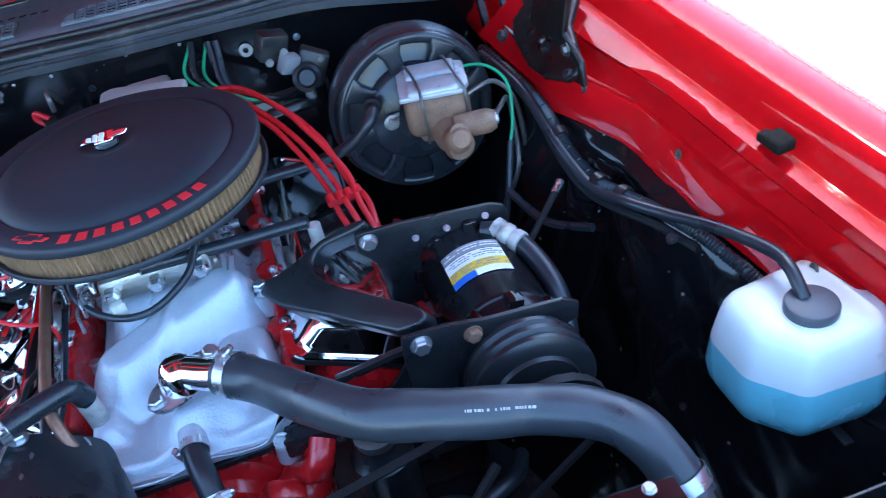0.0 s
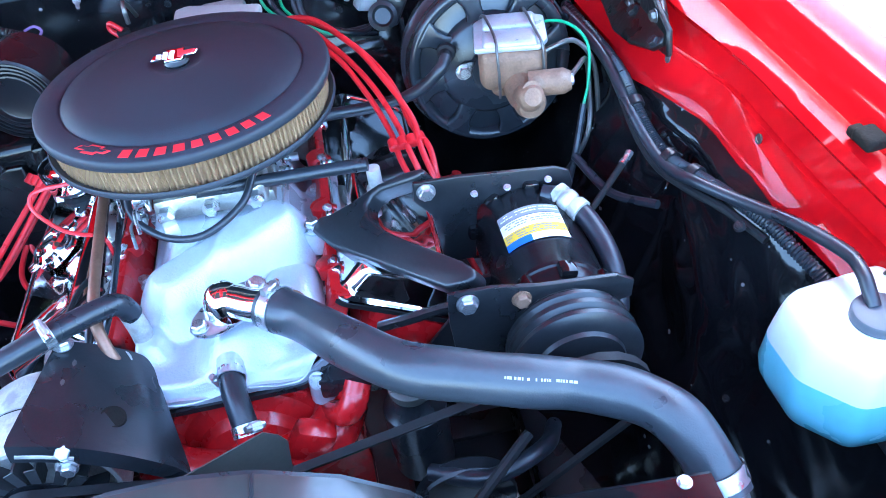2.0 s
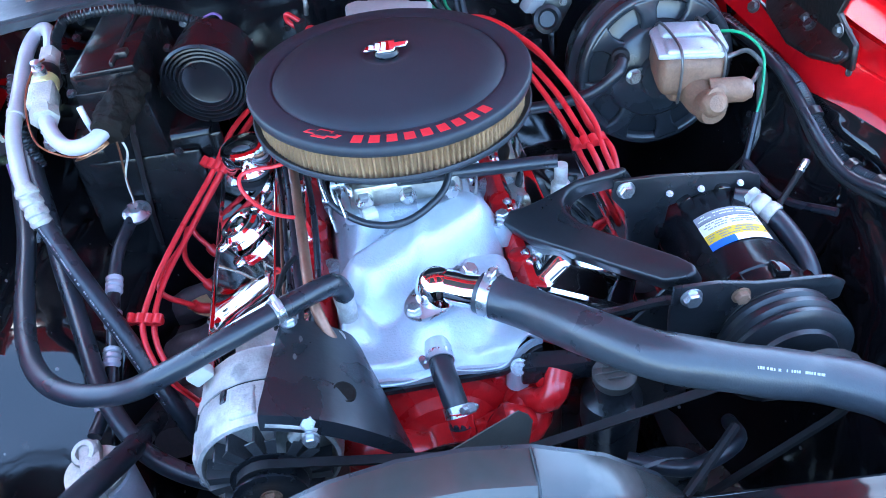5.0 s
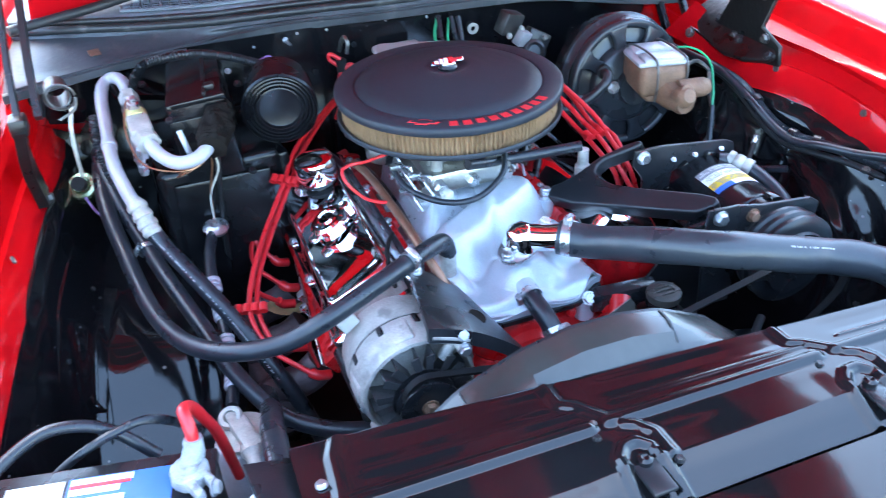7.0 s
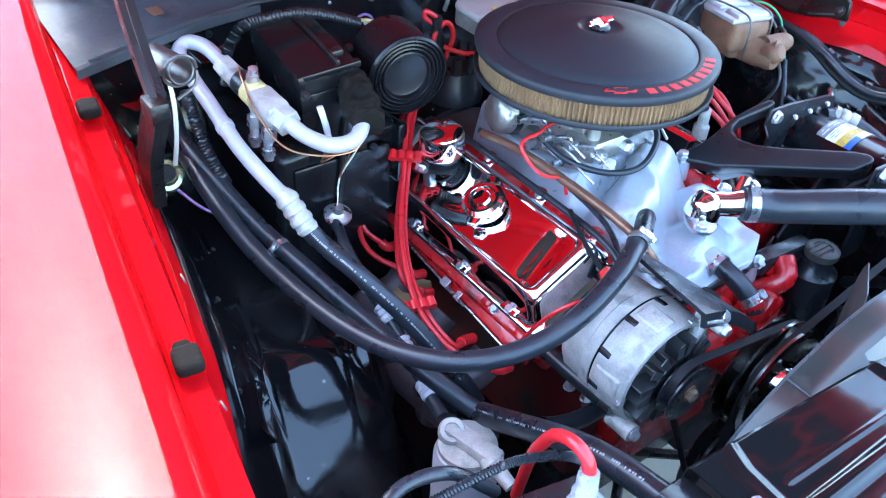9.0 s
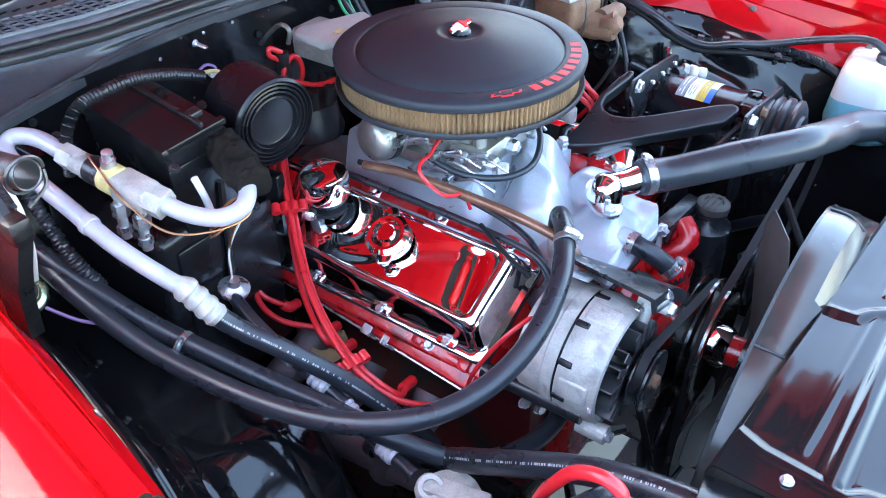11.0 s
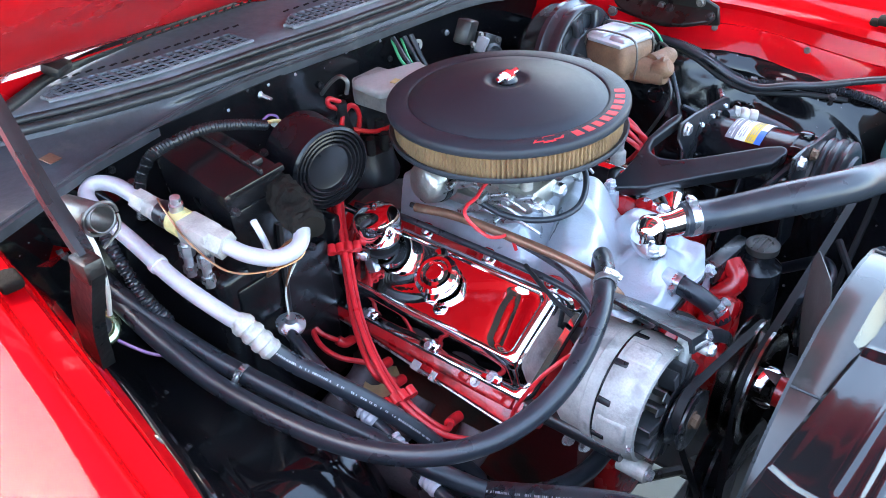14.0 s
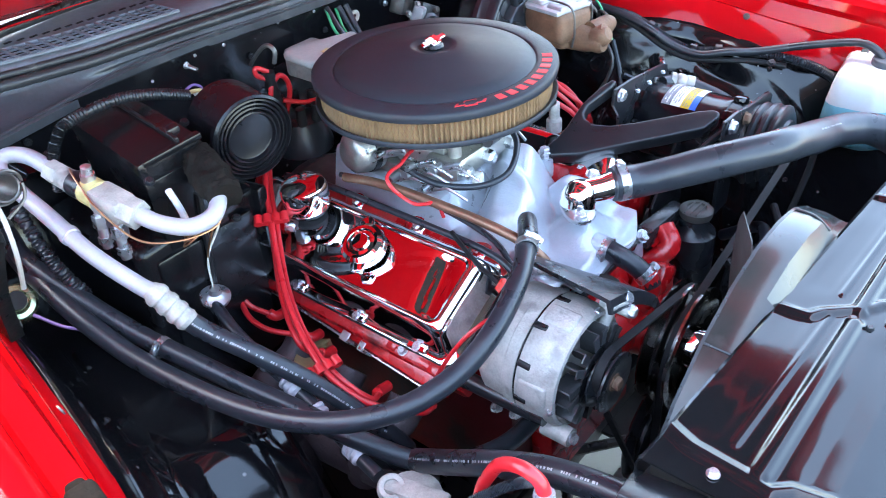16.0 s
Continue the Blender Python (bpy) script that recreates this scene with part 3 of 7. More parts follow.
along = (TIP - HINGE).normalized()
hood_n = V(0, along.z, -along.y) * -1


def hood_pt(u, v, lift=0.0):
    w = 0.625 + 0.10 * v
    return HINGE.lerp(TIP, v) + V(u * w, -0.07 * u * u * max(0, 1 - 1.6 * v), 0) + hood_n * (lift + 0.03 * (1 - u * u))


hood = thing("hood", "open glossy red hood seen from its underside", "hood", (0, 0.66, 1.05))
part("hood_skin", sheet(lambda u, v: hood_pt(u, v, -0.035), span(-1, 1, 24), span(-0.03, 1, 24), 0.0016), HOOD_RED, hood)
def brace(f, us, vs):
    part("brace", sheet(f, us, vs, 0.0016), HOOD_RED, hood, "red pressed steel bracing")


FOLD = (-1, -0.8, 0, 0.8, 1)
for u in (-0.86, 0.0, 0.86):
    brace(lambda a, b: hood_pt(u + a * 0.11, b, -0.025 * abs(a) ** 3), FOLD, span(0.0, 0.97, 16))
brace(lambda a, b: hood_pt(b, 0.19 + a * 0.19, -0.002 - 0.022 * abs(a) ** 5 + 0.012 * math.exp(-((a + 0.35) / 0.18) ** 2)), span(-1, 1, 16), span(-0.95, 0.95, 24))
for v in (0.52, 0.93):
    brace(lambda a, b: hood_pt(b, v + a * 0.045, -0.002 - 0.025 * abs(a) ** 3), FOLD, span(-0.95, 0.95, 24))
for sg in (-1, 1):
    brace(lambda a, b: hood_pt(sg * (0.1 + 0.76 * b) + a * 0.05, 0.38 + 0.55 * b, -0.001 - 0.025 * abs(a) ** 3), FOLD, span(0.0, 0.95, 12))
    part("liner", sheet(lambda u, v: hood_pt(sg * u, v, -0.022 + 0.003 * noise.noise((u * 9, v * 9, sg))), span(0.10, 0.78, 12), span(0.37, 0.90, 14), 0.006), LINER, hood, "black insulation pad")
part("rear_flange", sheet(lambda u, k: hood_pt(u, 0.0, -0.01).lerp(V(u * 0.625, hood_rear(u * 0.625), 1.036), k), span(-0.97, 0.97, 24), (0, 0.5, 1), 0.0016), HOOD_RED, hood, "red rear edge of the hood")
# Dark blocks on the bracing paint the shade of louver slots.
for i in range(26):
    part("louver", block((0.013, 0.004, 0.004), Matrix.Translation(hood_pt(-0.52 + 0.027 * i, 0.062, 0.004)) @ pose(0, 0, 0, -38, 0, 40), 0.001, 1), LINER, hood, "dark block painted as slot shade")


HINGE_BLACK = pbr("oily_black_steel", (0.006, 0.006, 0.006), 0.34, 0, 0, 0.4, 30, 0.5, 120, dirt=(0.03, 0.028, 0.026), dirt_at=0.66, dirt_scale=40)


def hinge(side):
    t = thing("hinge_mechanism", "black steel hood hinge on a red bracket", "hinge", (side * 0.6, 0.2, 0.85), group="hood hinges")
    if side < 0:
        arm = [V(-0.622, 0.085, 1.0), V(-0.618, 0.16, 1.085), V(-0.60, 0.30, 1.25), V(-0.585, 0.42, 1.42)]
        low = [V(-0.63, 0.125, 0.86), V(-0.632, 0.105, 0.93), V(-0.622, 0.085, 1.0)]
        tri = [V(-0.575, 0.34, 0.865), V(-0.62, 0.25, 0.93), V(-0.555, 0.30, 0.90), V(-0.56, 0.38, 0.88)]
    else:
        arm = [V(0.575, 0.16, 0.90), V(0.585, 0.24, 0.98), V(0.585, 0.34, 1.14), V(0.58, 0.45, 1.36)]
        low = [V(0.585, 0.02, 0.895), V(0.578, 0.09, 0.90), V(0.575, 0.17, 0.91)]
        tri = [V(0.535, 0.205, 0.912), V(0.56, 0.03, 0.892), V(0.60, 0.07, 0.93), V(0.60, 0.20, 0.965)]

    def strap(pts, w, th):
        c = spline(pts, 6)
        loops = []
        for i, p in enumerate(c):
            tv = (c[min(i + 1, len(c) - 1)] - c[max(i - 1, 0)]).normalized()
            wv = tv.cross(V(1, 0, 0)).normalized()
            xv = V(1, 0, 0)
            loops.append([p + wv * w + xv * th, p - wv * w + xv * th, p - wv * w - xv * th, p + wv * w - xv * th])
        return soften(rings(bmesh.new(), loops), 0.0015, 1)

    if side > 0:
        a, b = V(0.575, 0.205, 0.985), V(0.575, 0.028, 1.045)
        ax = (b - a).normalized()
        e1, e2 = V(1, 0, 0), ax.cross(V(1, 0, 0))
        coil = [a + (b - a) * (k / 220) + (e1 * math.cos(k * 0.8) + e2 * math.sin(k * 0.8)) * 0.0125 for k in range(221)]
        part("spring", tube(coil, 0.0032, 6, 1, smooth=False), HINGE_BLACK, t, "black coil spring")
        part("lug", block((0.026, 0.030, 0.030), Matrix.Translation(b), 0.006, 2), HINGE_BLACK, t)
        part("web", prism([(-0.10, -0.035), (0.105, -0.005), (0.10, 0.03), (0.05, 0.05), (0.075, 0.115), (0.06, 0.14), (-0.02, 0.12), (-0.06, 0.05)], 0.008, Matrix(((0, 0, 1, 0.590), (-1, 0, 0, 0.045), (0, 1, 0, 0.925), (0, 0, 0, 1))), 0.002, 1), HINGE_BLACK, t, "upright black hinge plate")
        for q in ((0.06, 0.94), (-0.02, 0.96), (0.0, 1.03), (-0.055, 1.05)):
            bolt(t, (0.588, q[0], q[1]), (-1, 0, 0), 0.0075, STEEL)
    part("arm", strap(arm, 0.008, 0.004), SATIN_BLACK, t, "worn black steel arm")
    part("lower_arm", strap(low, 0.020, 0.008), HINGE_BLACK, t)
    part("upper_arm", strap([p + V(-side * 0.022, 0.045, -0.012) for p in arm], 0.008, 0.005), SATIN_BLACK, t, "worn black steel arm")
    part("pivot_block", block((0.024, 0.036, 0.028), Matrix.Translation(arm[0]), 0.005, 2), HINGE_BLACK, t)
    b = bmesh.new()
    b2 = [b.verts.new(q) for q in tri]
    fs = b.faces.new(b2)
    bmesh.ops.solidify(b, geom=[fs], thickness=0.006)
    soften(b, 0.002, 1)
    part("bracket", b, BODY_RED, t, "red painted bracket")
    bolt(t, tri[0].lerp(tri[2], 0.4) + V(-side * 0.004, 0, 0.004), (-side, -0.3, 0.6), 0.009, STEEL)
    if side < 0:
        part("sleeve", lathe([(0.0165, 0), (0.0175, 0.002), (0.0175, 0.07), (0.0165, 0.072), (0.0150, 0.071), (0.0150, 0.002)], aim((-0.575, 0.215, 1.002), (0.12, -1, 0.10)), 24), STEEL, t, "grey steel sleeve")
        bolt(t, low[0] + V(0.006, 0, 0), (1, 0, 0), 0.009, STEEL)
        return
    # black pressed plate with a rounded end, lying on the flange
    out = [(-0.20, 0.070), (-0.13, 0.036), (-0.05, 0.024), (0.0, 0.030), (0.045, 0.046), (0.053, 0.060), (0.044, 0.074), (0.022, 0.084), (-0.035, 0.104), (-0.075, 0.150), (-0.17, 0.150)]
    mp = Matrix(((0, 0.755, -0.656, 0.545), (-1, 0, 0, 0.0), (0, 0.656, 0.755, 0.892), (0, 0, 0, 1)))
    part("plate", prism(out, 0.012, mp, 0.004), HINGE_BLACK, t, "black pressed hinge plate", angle=50)
    for q in ((0.045, 0.055), (0.02, 0.08), (-0.04, 0.06), (-0.08, 0.10), (-0.12, 0.08)):
        bolt(t, mp @ V(q[0], q[1], 0.012), mp.to_3x3() @ V(0, 0, 1), 0.0075, SATIN_BLACK)
    bolt(t, low[0] + V(-side * 0.006, 0, 0), (-side, 0, 0), 0.009, STEEL)
    bolt(t, low[1] + V(-side * 0.006, 0, 0), (-side, 0, 0), 0.008, SATIN_BLACK)


hinge(-1)
hinge(1)

# radiator support: top panel with beads, latch brackets and screws
PX0, PX1 = -0.385, 0.418


def skew(x, y):
    """The rear edge runs slightly askew to the front one."""
    return -(0.0675 * x + 0.001) * ease(y, -0.65, -0.568)


def panel_z(x, y):
    return 0.866 - 0.06 * max(0, -0.66 - y) - 0.34 * max(0, -0.692 - y)


support = thing("radiator_support", "gloss black radiator support panel with raised beads", "radiator support", (0.05, -0.64, 0.6), kind="structure")
BAYS = ((-0.343, -0.100), (-0.078, 0.178), (0.204, 0.400))
RIDGES = [([(-0.333, -0.560), (-0.347, -0.590), (-0.350, -0.620), (-0.355, -0.646), (-0.343, -0.660), (-0.336, -0.690), (-0.336, -0.740)], 0.010, 0.0045)]
for a0, a1 in BAYS:
    RIDGES.append(([(a0, -0.634), (a1, -0.636)], 0.0115, 0.0060))
    RIDGES.append(([(a0 + 0.02, -0.611), (a1, -0.614)], 0.0042, 0.0014))
for q in (-0.100, 0.178):
    RIDGES.append(([(q - 0.014, -0.572), (q - 0.012, -0.598), (q + 0.002, -0.606), (q + 0.014, -0.619), (q + 0.024, -0.630), (q + 0.034, -0.642), (q + 0.046, -0.648), (q + 0.058, -0.664), (q + 0.060, -0.690)], 0.0095, 0.0045))
for x in (-0.071, 0.20):
    RIDGES.append(([(x - 0.024, -0.740), (x - 0.023, -0.70), (x - 0.020, -0.680), (x - 0.010, -0.668), (x + 0.006, -0.667), (x + 0.017, -0.677), (x + 0.021, -0.698), (x + 0.022, -0.740)], 0.0085, 0.0060))


def off_line(x, y, pts):
    """Distance from a point to a bent line, all in plan."""
    best = 1.0
    for (ax, ay), (bx, by) in zip(pts, pts[1:]):
        dx, dy = bx - ax, by - ay
        k = min(1, max(0, ((x - ax) * dx + (y - ay) * dy) / (dx * dx + dy * dy)))
        best = min(best, math.hypot(x - ax - k * dx, y - ay - k * dy))
    return best


def pressed(x, y):
    """Relief of the pressed sheet: ridges, and shallow dishes between them."""
    z = 0.0016 * noise.noise((x * 5, y * 9, 0)) + 0.0005 * noise.noise((x * 17, y * 23, 4))
    for a0, a1 in BAYS:
        along = ease(x, a0, a0 + 0.03) * (1 - ease(x, a1 - 0.03, a1))
        z -= along * (0.0013 * ease(y, -0.712, -0.690) * (1 - ease(y, -0.672, -0.648)) + 0.0007 * ease(y, -0.606, -0.596) * (1 - ease(y, -0.584, -0.572)))
    top = 0.0
    for pts, w, h in RIDGES:
        d = off_line(x, y, pts)
        if d < w:
            top = max(top, h * (1 - ease(d, 0.15 * w, w)))
    return z + top


bm = sheet(lambda x, y: V(x, y + skew(x, y), panel_z(x, y) + pressed(x, y)), span(PX0, PX1, 240), span(-0.735, -0.568, 104), 0.002)
part("top_panel", bm, GLOSS_BLACK, support)
bm = sheet(lambda x, k: V(x, (-0.739, -0.742, -0.76, -0.80, -0.81)[k], (0.845, 0.849, 0.849, 0.845, 0.83)[k]), span(-0.72, 0.72, 30), range(5), 0.002)
part("front_flange", bm, GLOSS_BLACK, support)
part("valance", sheet(lambda x, k: V(x, -0.80, (0.2, 0.5, 0.84)[k]), span(-0.76, 0.76, 6), range(3), 0.002), SATIN_BLACK, support, "black panel ahead of the radiator")
part("side_baffle", sheet(lambda x, k: V(x, -0.635, (0.25, 0.6, 0.80)[k]), span(-0.70, -0.28, 4), range(3), 0.002), SATIN_BLACK, support, "black baffle beside the radiator")
part("side_baffle", sheet(lambda x, k: V(x, -0.635, (0.25, 0.6, 0.80)[k]), span(0.37, 0.72, 4), range(3), 0.002), SATIN_BLACK, support, "black baffle beside the radiator")
bm = sheet(lambda x, k: V(x, (-0.568, -0.564, -0.562, -0.562)[k] + skew(x, -0.568), (0.866, 0.863, 0.855, 0.83)[k]), span(PX0, PX1, 20), range(4), 0.002)
part("rear_flange", bm, GLOSS_BLACK, support)
part("core", block((0.62, 0.055, 0.44), pose(0.05, -0.61, 0.615), 0.006), SATIN_BLACK, support, "black radiator core")
for x in (-0.071, 0.20):
    part("latch_plate", block((0.026, 0.05, 0.005), pose(x, -0.705, 0.8615), 0.002, 2), SATIN_BLACK, support)
    part("latch_pin", lathe([(0.0075, 0), (0.0075, 0.005), (0.004, 0.007), (0, 0.004)], pose(x, -0.692, 0.864), 16), GLOSS_BLACK, support)
    bolt(support, (x - 0.022, -0.632, panel_z(x, -0.632)), (0, 0, 1), 0.0038, STEEL)
    bolt(support, (x - 0.028, -0.650, panel_z(x, -0.650)), (0, 0, 1), 0.0040, SATIN_BLACK)
    bolt(support, (x + 0.034, -0.70, panel_z(x, -0.70)), (0, 0, 1), 0.0045, SATIN_BLACK)
for x in (-0.365, 0.395):
    bolt(support, (x, -0.60, 0.866), (0, 0, 1), 0.0050)
# side baffle at the panel's end
part("end_bracket", block((0.05, 0.12, 0.006), pose(-0.40, -0.60, 0.855, 0, 20, 8), 0.002), SATIN_BLACK, support)

# fan shroud: an arched hood behind the panel
shroud = thing("fan_shroud", "black arched fan shroud behind the radiator panel", "fan shroud", (0.05, -0.52, 0.5))


FACETS = [radians(a) for a in (4, 18, 32, 44, 56, 58, 72, 84, 96, 106, 108, 122, 136, 150, 164, 176)]


def arch(a, y):
    r = 0.290 + 0.006 * ease(y, -0.566, -0.53)
    z = 0.597 + r * math.sin(a)
    return V(-0.028 - (r + 0.012 * math.cos(a)) * math.cos(a), y, z - max(0, z - 0.852) * ease(y, -0.545, -0.580))


bm = sheet(arch, FACETS, [-0.615, -0.60, -0.58, -0.57, -0.56, -0.55, -0.535, -0.515], 0.0025)
part("arch", bm, SHROUD, shroud, "dusty black folded arch", angle=18)
RIM = ((0.0, -0.5155), (0.001, -0.512), (-0.011, -0.510), (-0.037, -0.513))
bm = sheet(lambda a, k: arch(a, -0.515) + V(-RIM[k][0] * math.cos(a), RIM[k][1] + 0.515, RIM[k][0] * math.sin(a)), FACETS, range(4), 0.002)
part("rim", bm, SATIN_BLACK, shroud, angle=50)
for a in (57, 107):
    tube_pts = [arch(radians(a), y) + V(0, 0, 0.001) for y in (-0.56, -0.54, -0.516)]
    part("seam", tube(tube_pts, 0.0016, 6, 2), SATIN_BLACK, shroud)

# the rest of the car, plain, behind the firewall
t = thing("car_body", "plain red car body behind the engine bay", "car body", (0, 2.0, 0.2), kind="structure")
b = block((1.82, 3.2, 0.72), pose(0, 2.22, 0.60), 0.08, 3)
part("shell", b, BODY_RED, t)
part("floor_pan", block((1.5, 3.9, 0.03), pose(0, 1.9, 0.215), 0.01), SATIN_BLACK, t)


# Made-up sheets below the engine keep the bright ground out of view.
for x0, x1, y0, y1 in ((-0.65, -0.06, -0.62, 0.40), (0.17, 0.65, -0.62, 0.40), (-0.06, 0.17, -0.62, -0.29), (-0.06, 0.17, -0.10, 0.40)):
    part("ground_mask", block((x1 - x0 - 0.002, y1 - y0 - 0.002, 0.010), pose((x0 + x1) / 2, (y0 + y1) / 2, 0.19), 0.003, 1), SATIN_BLACK, t, "added black sheet masking the bright ground")
for a, b in ((V(-0.06, -0.29, 0.21), V(0.17, -0.12, 0.215)), (V(-0.05, -0.12, 0.225), V(0.16, -0.28, 0.22))):
    part("link", tube([a, b], 0.010, 8, 1), SATIN_BLACK, t, "black steering link")


# ---------------------------------------------------------------- engine block and heads
def engine_block():
    t = thing("engine_block", "red enamelled V8 engine block with cylinder heads", "engine", (0, 0, 0.3))
    part("crankcase", block((0.34, 0.50, 0.30), pose(0, 0.0, 0.50), 0.02), BLOCK_SHADE_RED, t, "grimy red crankcase darkened for shade")
    part("oil_pan", block((0.26, 0.46, 0.14), pose(0, 0.02, 0.30), 0.02), SATIN_BLACK, t)
    part("bellhousing", lathe([(0.0, 0), (0.16, 0), (0.18, 0.06), (0.15, 0.14), (0, 0.14)], pose(0, 0.24, 0.55, -90), 30), STEEL, t)
    for s in (-1, 1):
        m = pose(s * 0.222, 0.0, 0.684, 0, s * 32, 0)
        up = m.to_3x3() @ V(0, 0, 1)
        h = part("cylinder_head", block((0.125, 0.46, 0.075), m @ pose(-s * 0.018, 0, 0), 0.008), ENGINE_RED, t, "red cylinder head")
        # outer ledge with its bolt rib, half-round bosses and saddle blocks
        lm = pose(s * 0.257, -0.01 if s < 0 else 0.03, 0.694 if s < 0 else 0.668, 0, s * 38, s * 4.2)
        up = lm.to_3x3() @ V(0, 0, 1)
        part("ledge", block((0.081, 0.42, 0.03), lm @ pose(-s * 0.0145, 0, -0.017), 0.003), ENGINE_RED, h)
        part("rib", block((0.013, 0.40, 0.012), lm @ pose(0, 0, -0.002), 0.003, 2), ENGINE_RED, h)
        for y in (-0.132, -0.011, 0.10):
            part("boss", lathe([(0, -0.004), (0.018, -0.004), (0.018, 0.005), (0.015, 0.008), (0, 0.008)], lm @ pose(-s * 0.014, y + 0.008, 0), 20), ENGINE_RED, h)
            bolt(h, lm @ V(0, y, 0.0045), up, 0.0065, ZINC)
        for y in (-0.19, -0.113, -0.049, 0.044, 0.13):
            part("saddle", block((0.017, 0.018, 0.012), lm @ pose(0.0, y, 0.003), 0.004, 2), ENGINE_RED, h)
        # pale inner flange seen beside the intake
        for y in (-0.17, -0.05, 0.07, 0.18):
            part("boss", lathe([(0, 0), (0.016, 0), (0.014, 0.016), (0, 0.017)], pose(s * 0.128, y, 0.780, 0, -s * 10), 14), ENGINE_RED, h)
        part("inner_rail", block((0.026, 0.45, 0.05), pose(s * 0.130, 0, 0.766, 0, s * 20), 0.005), ENGINE_RED, h)
        # exhaust manifold below, with its flange strip
        ex = part("exhaust_manifold", tube([V(s * 0.36, -0.19, 0.57), V(s * 0.368, 0, 0.55), V(s * 0.36, 0.18, 0.51), V(s * 0.33, 0.26, 0.36)], 0.030, 14, 6), MANIFOLD, t, "dark heat-stained iron exhaust manifold")
        for y in (-0.16, -0.05, 0.05, 0.16):
            part("runner", tube([m @ V(s * 0.085, y, -0.01), m @ V(s * 0.115, y, -0.012), V(s * 0.362, y + 0.01, 0.59), V(s * 0.366, y + 0.02, 0.54)], 0.027, 14, 5), MANIFOLD, ex)
        part("flange", block((0.0035, 0.41, 0.013), lm @ pose(s * 0.0285, 0, -0.007), 0.001), ZINC, ex, "bare steel gasket edge")
        for y, w in ((-0.040, 0.016), (-0.074, 0.011)):
            tab = block((0.0016, w, 0.024), lm @ pose(s * 0.0315, y, 0.002), 0.0006, 1)
            block((0.014, w, 0.0016), lm @ pose(s * 0.025, y, 0.0138), 0.0006, 1, tab)
            part("heat_tab", tab, ZINC, ex, "bent bright steel tab")
    # timing cover and water pump
    part("timing_cover", prism([(-0.12, -0.18), (0.12, -0.18), (0.13, 0.0), (0.12, 0.12), (0.06, 0.16), (-0.06, 0.16), (-0.12, 0.12), (-0.13, 0)], 0.04, pose(0, -0.25, 0.56, 90), 0.006), ENGINE_RED, t)
    m = pose(0, -0.28, 0.64, 90)
    b = lathe([(0.0, 0), (0.085, 0), (0.088, 0.008), (0.08, 0.016), (0.068, 0.02), (0.062, 0.034), (0.045, 0.042), (0.04, 0.07), (0.03, 0.075), (0.026, 0.11), (0, 0.11)], m, 36)
    for s in (-1, 1):
        tube([V(s * 0.11, -0.285, 0.665), V(s * 0.095, -0.325, 0.67), V(s * 0.05, -0.335, 0.655), V(0, -0.33, 0.645)], lambda k: 0.032 - 0.004 * k, 14, 5, b)
        lathe([(0, 0), (0.014, 0), (0.014, 0.022), (0.008, 0.026), (0, 0.026)], pose(s * 0.125, -0.29, 0.715, 80), 14, b)
        lathe([(0, 0), (0.012, 0), (0.012, 0.02), (0, 0.02)], pose(s * 0.06, -0.30, 0.60, 90), 14, b)
    tube([V(0.014, -0.35, 0.742), V(0.016, -0.358, 0.72), V(0.02, -0.35, 0.69), V(0.02, -0.335, 0.66)], 0.015, 12, 4, b)
    tube([V(0.10, -0.31, 0.685), V(0.125, -0.335, 0.715), V(0.14, -0.315, 0.735)], 0.016, 12, 4, b)
    block((0.05, 0.03, 0.05), pose(0.075, -0.345, 0.69, 0, 30), 0.01, 2, b)
    part("water_pump", b, ENGINE_RED, t, "red painted water pump")
    for x, z in ((-0.07, 0.715), (0.07, 0.715), (-0.1, 0.69), (0.115, 0.69)):
        bolt(t, (x, -0.292, z), (0, -1, 0), 0.008, ENGINE_RED)
    for x, y, z in ((-0.235, -0.27, 0.64), (-0.20, -0.275, 0.60)):
        bolt(t, (x, y, z), (-0.4, -1, 0.1), 0.009, ZINC)
    return t


engine_block()


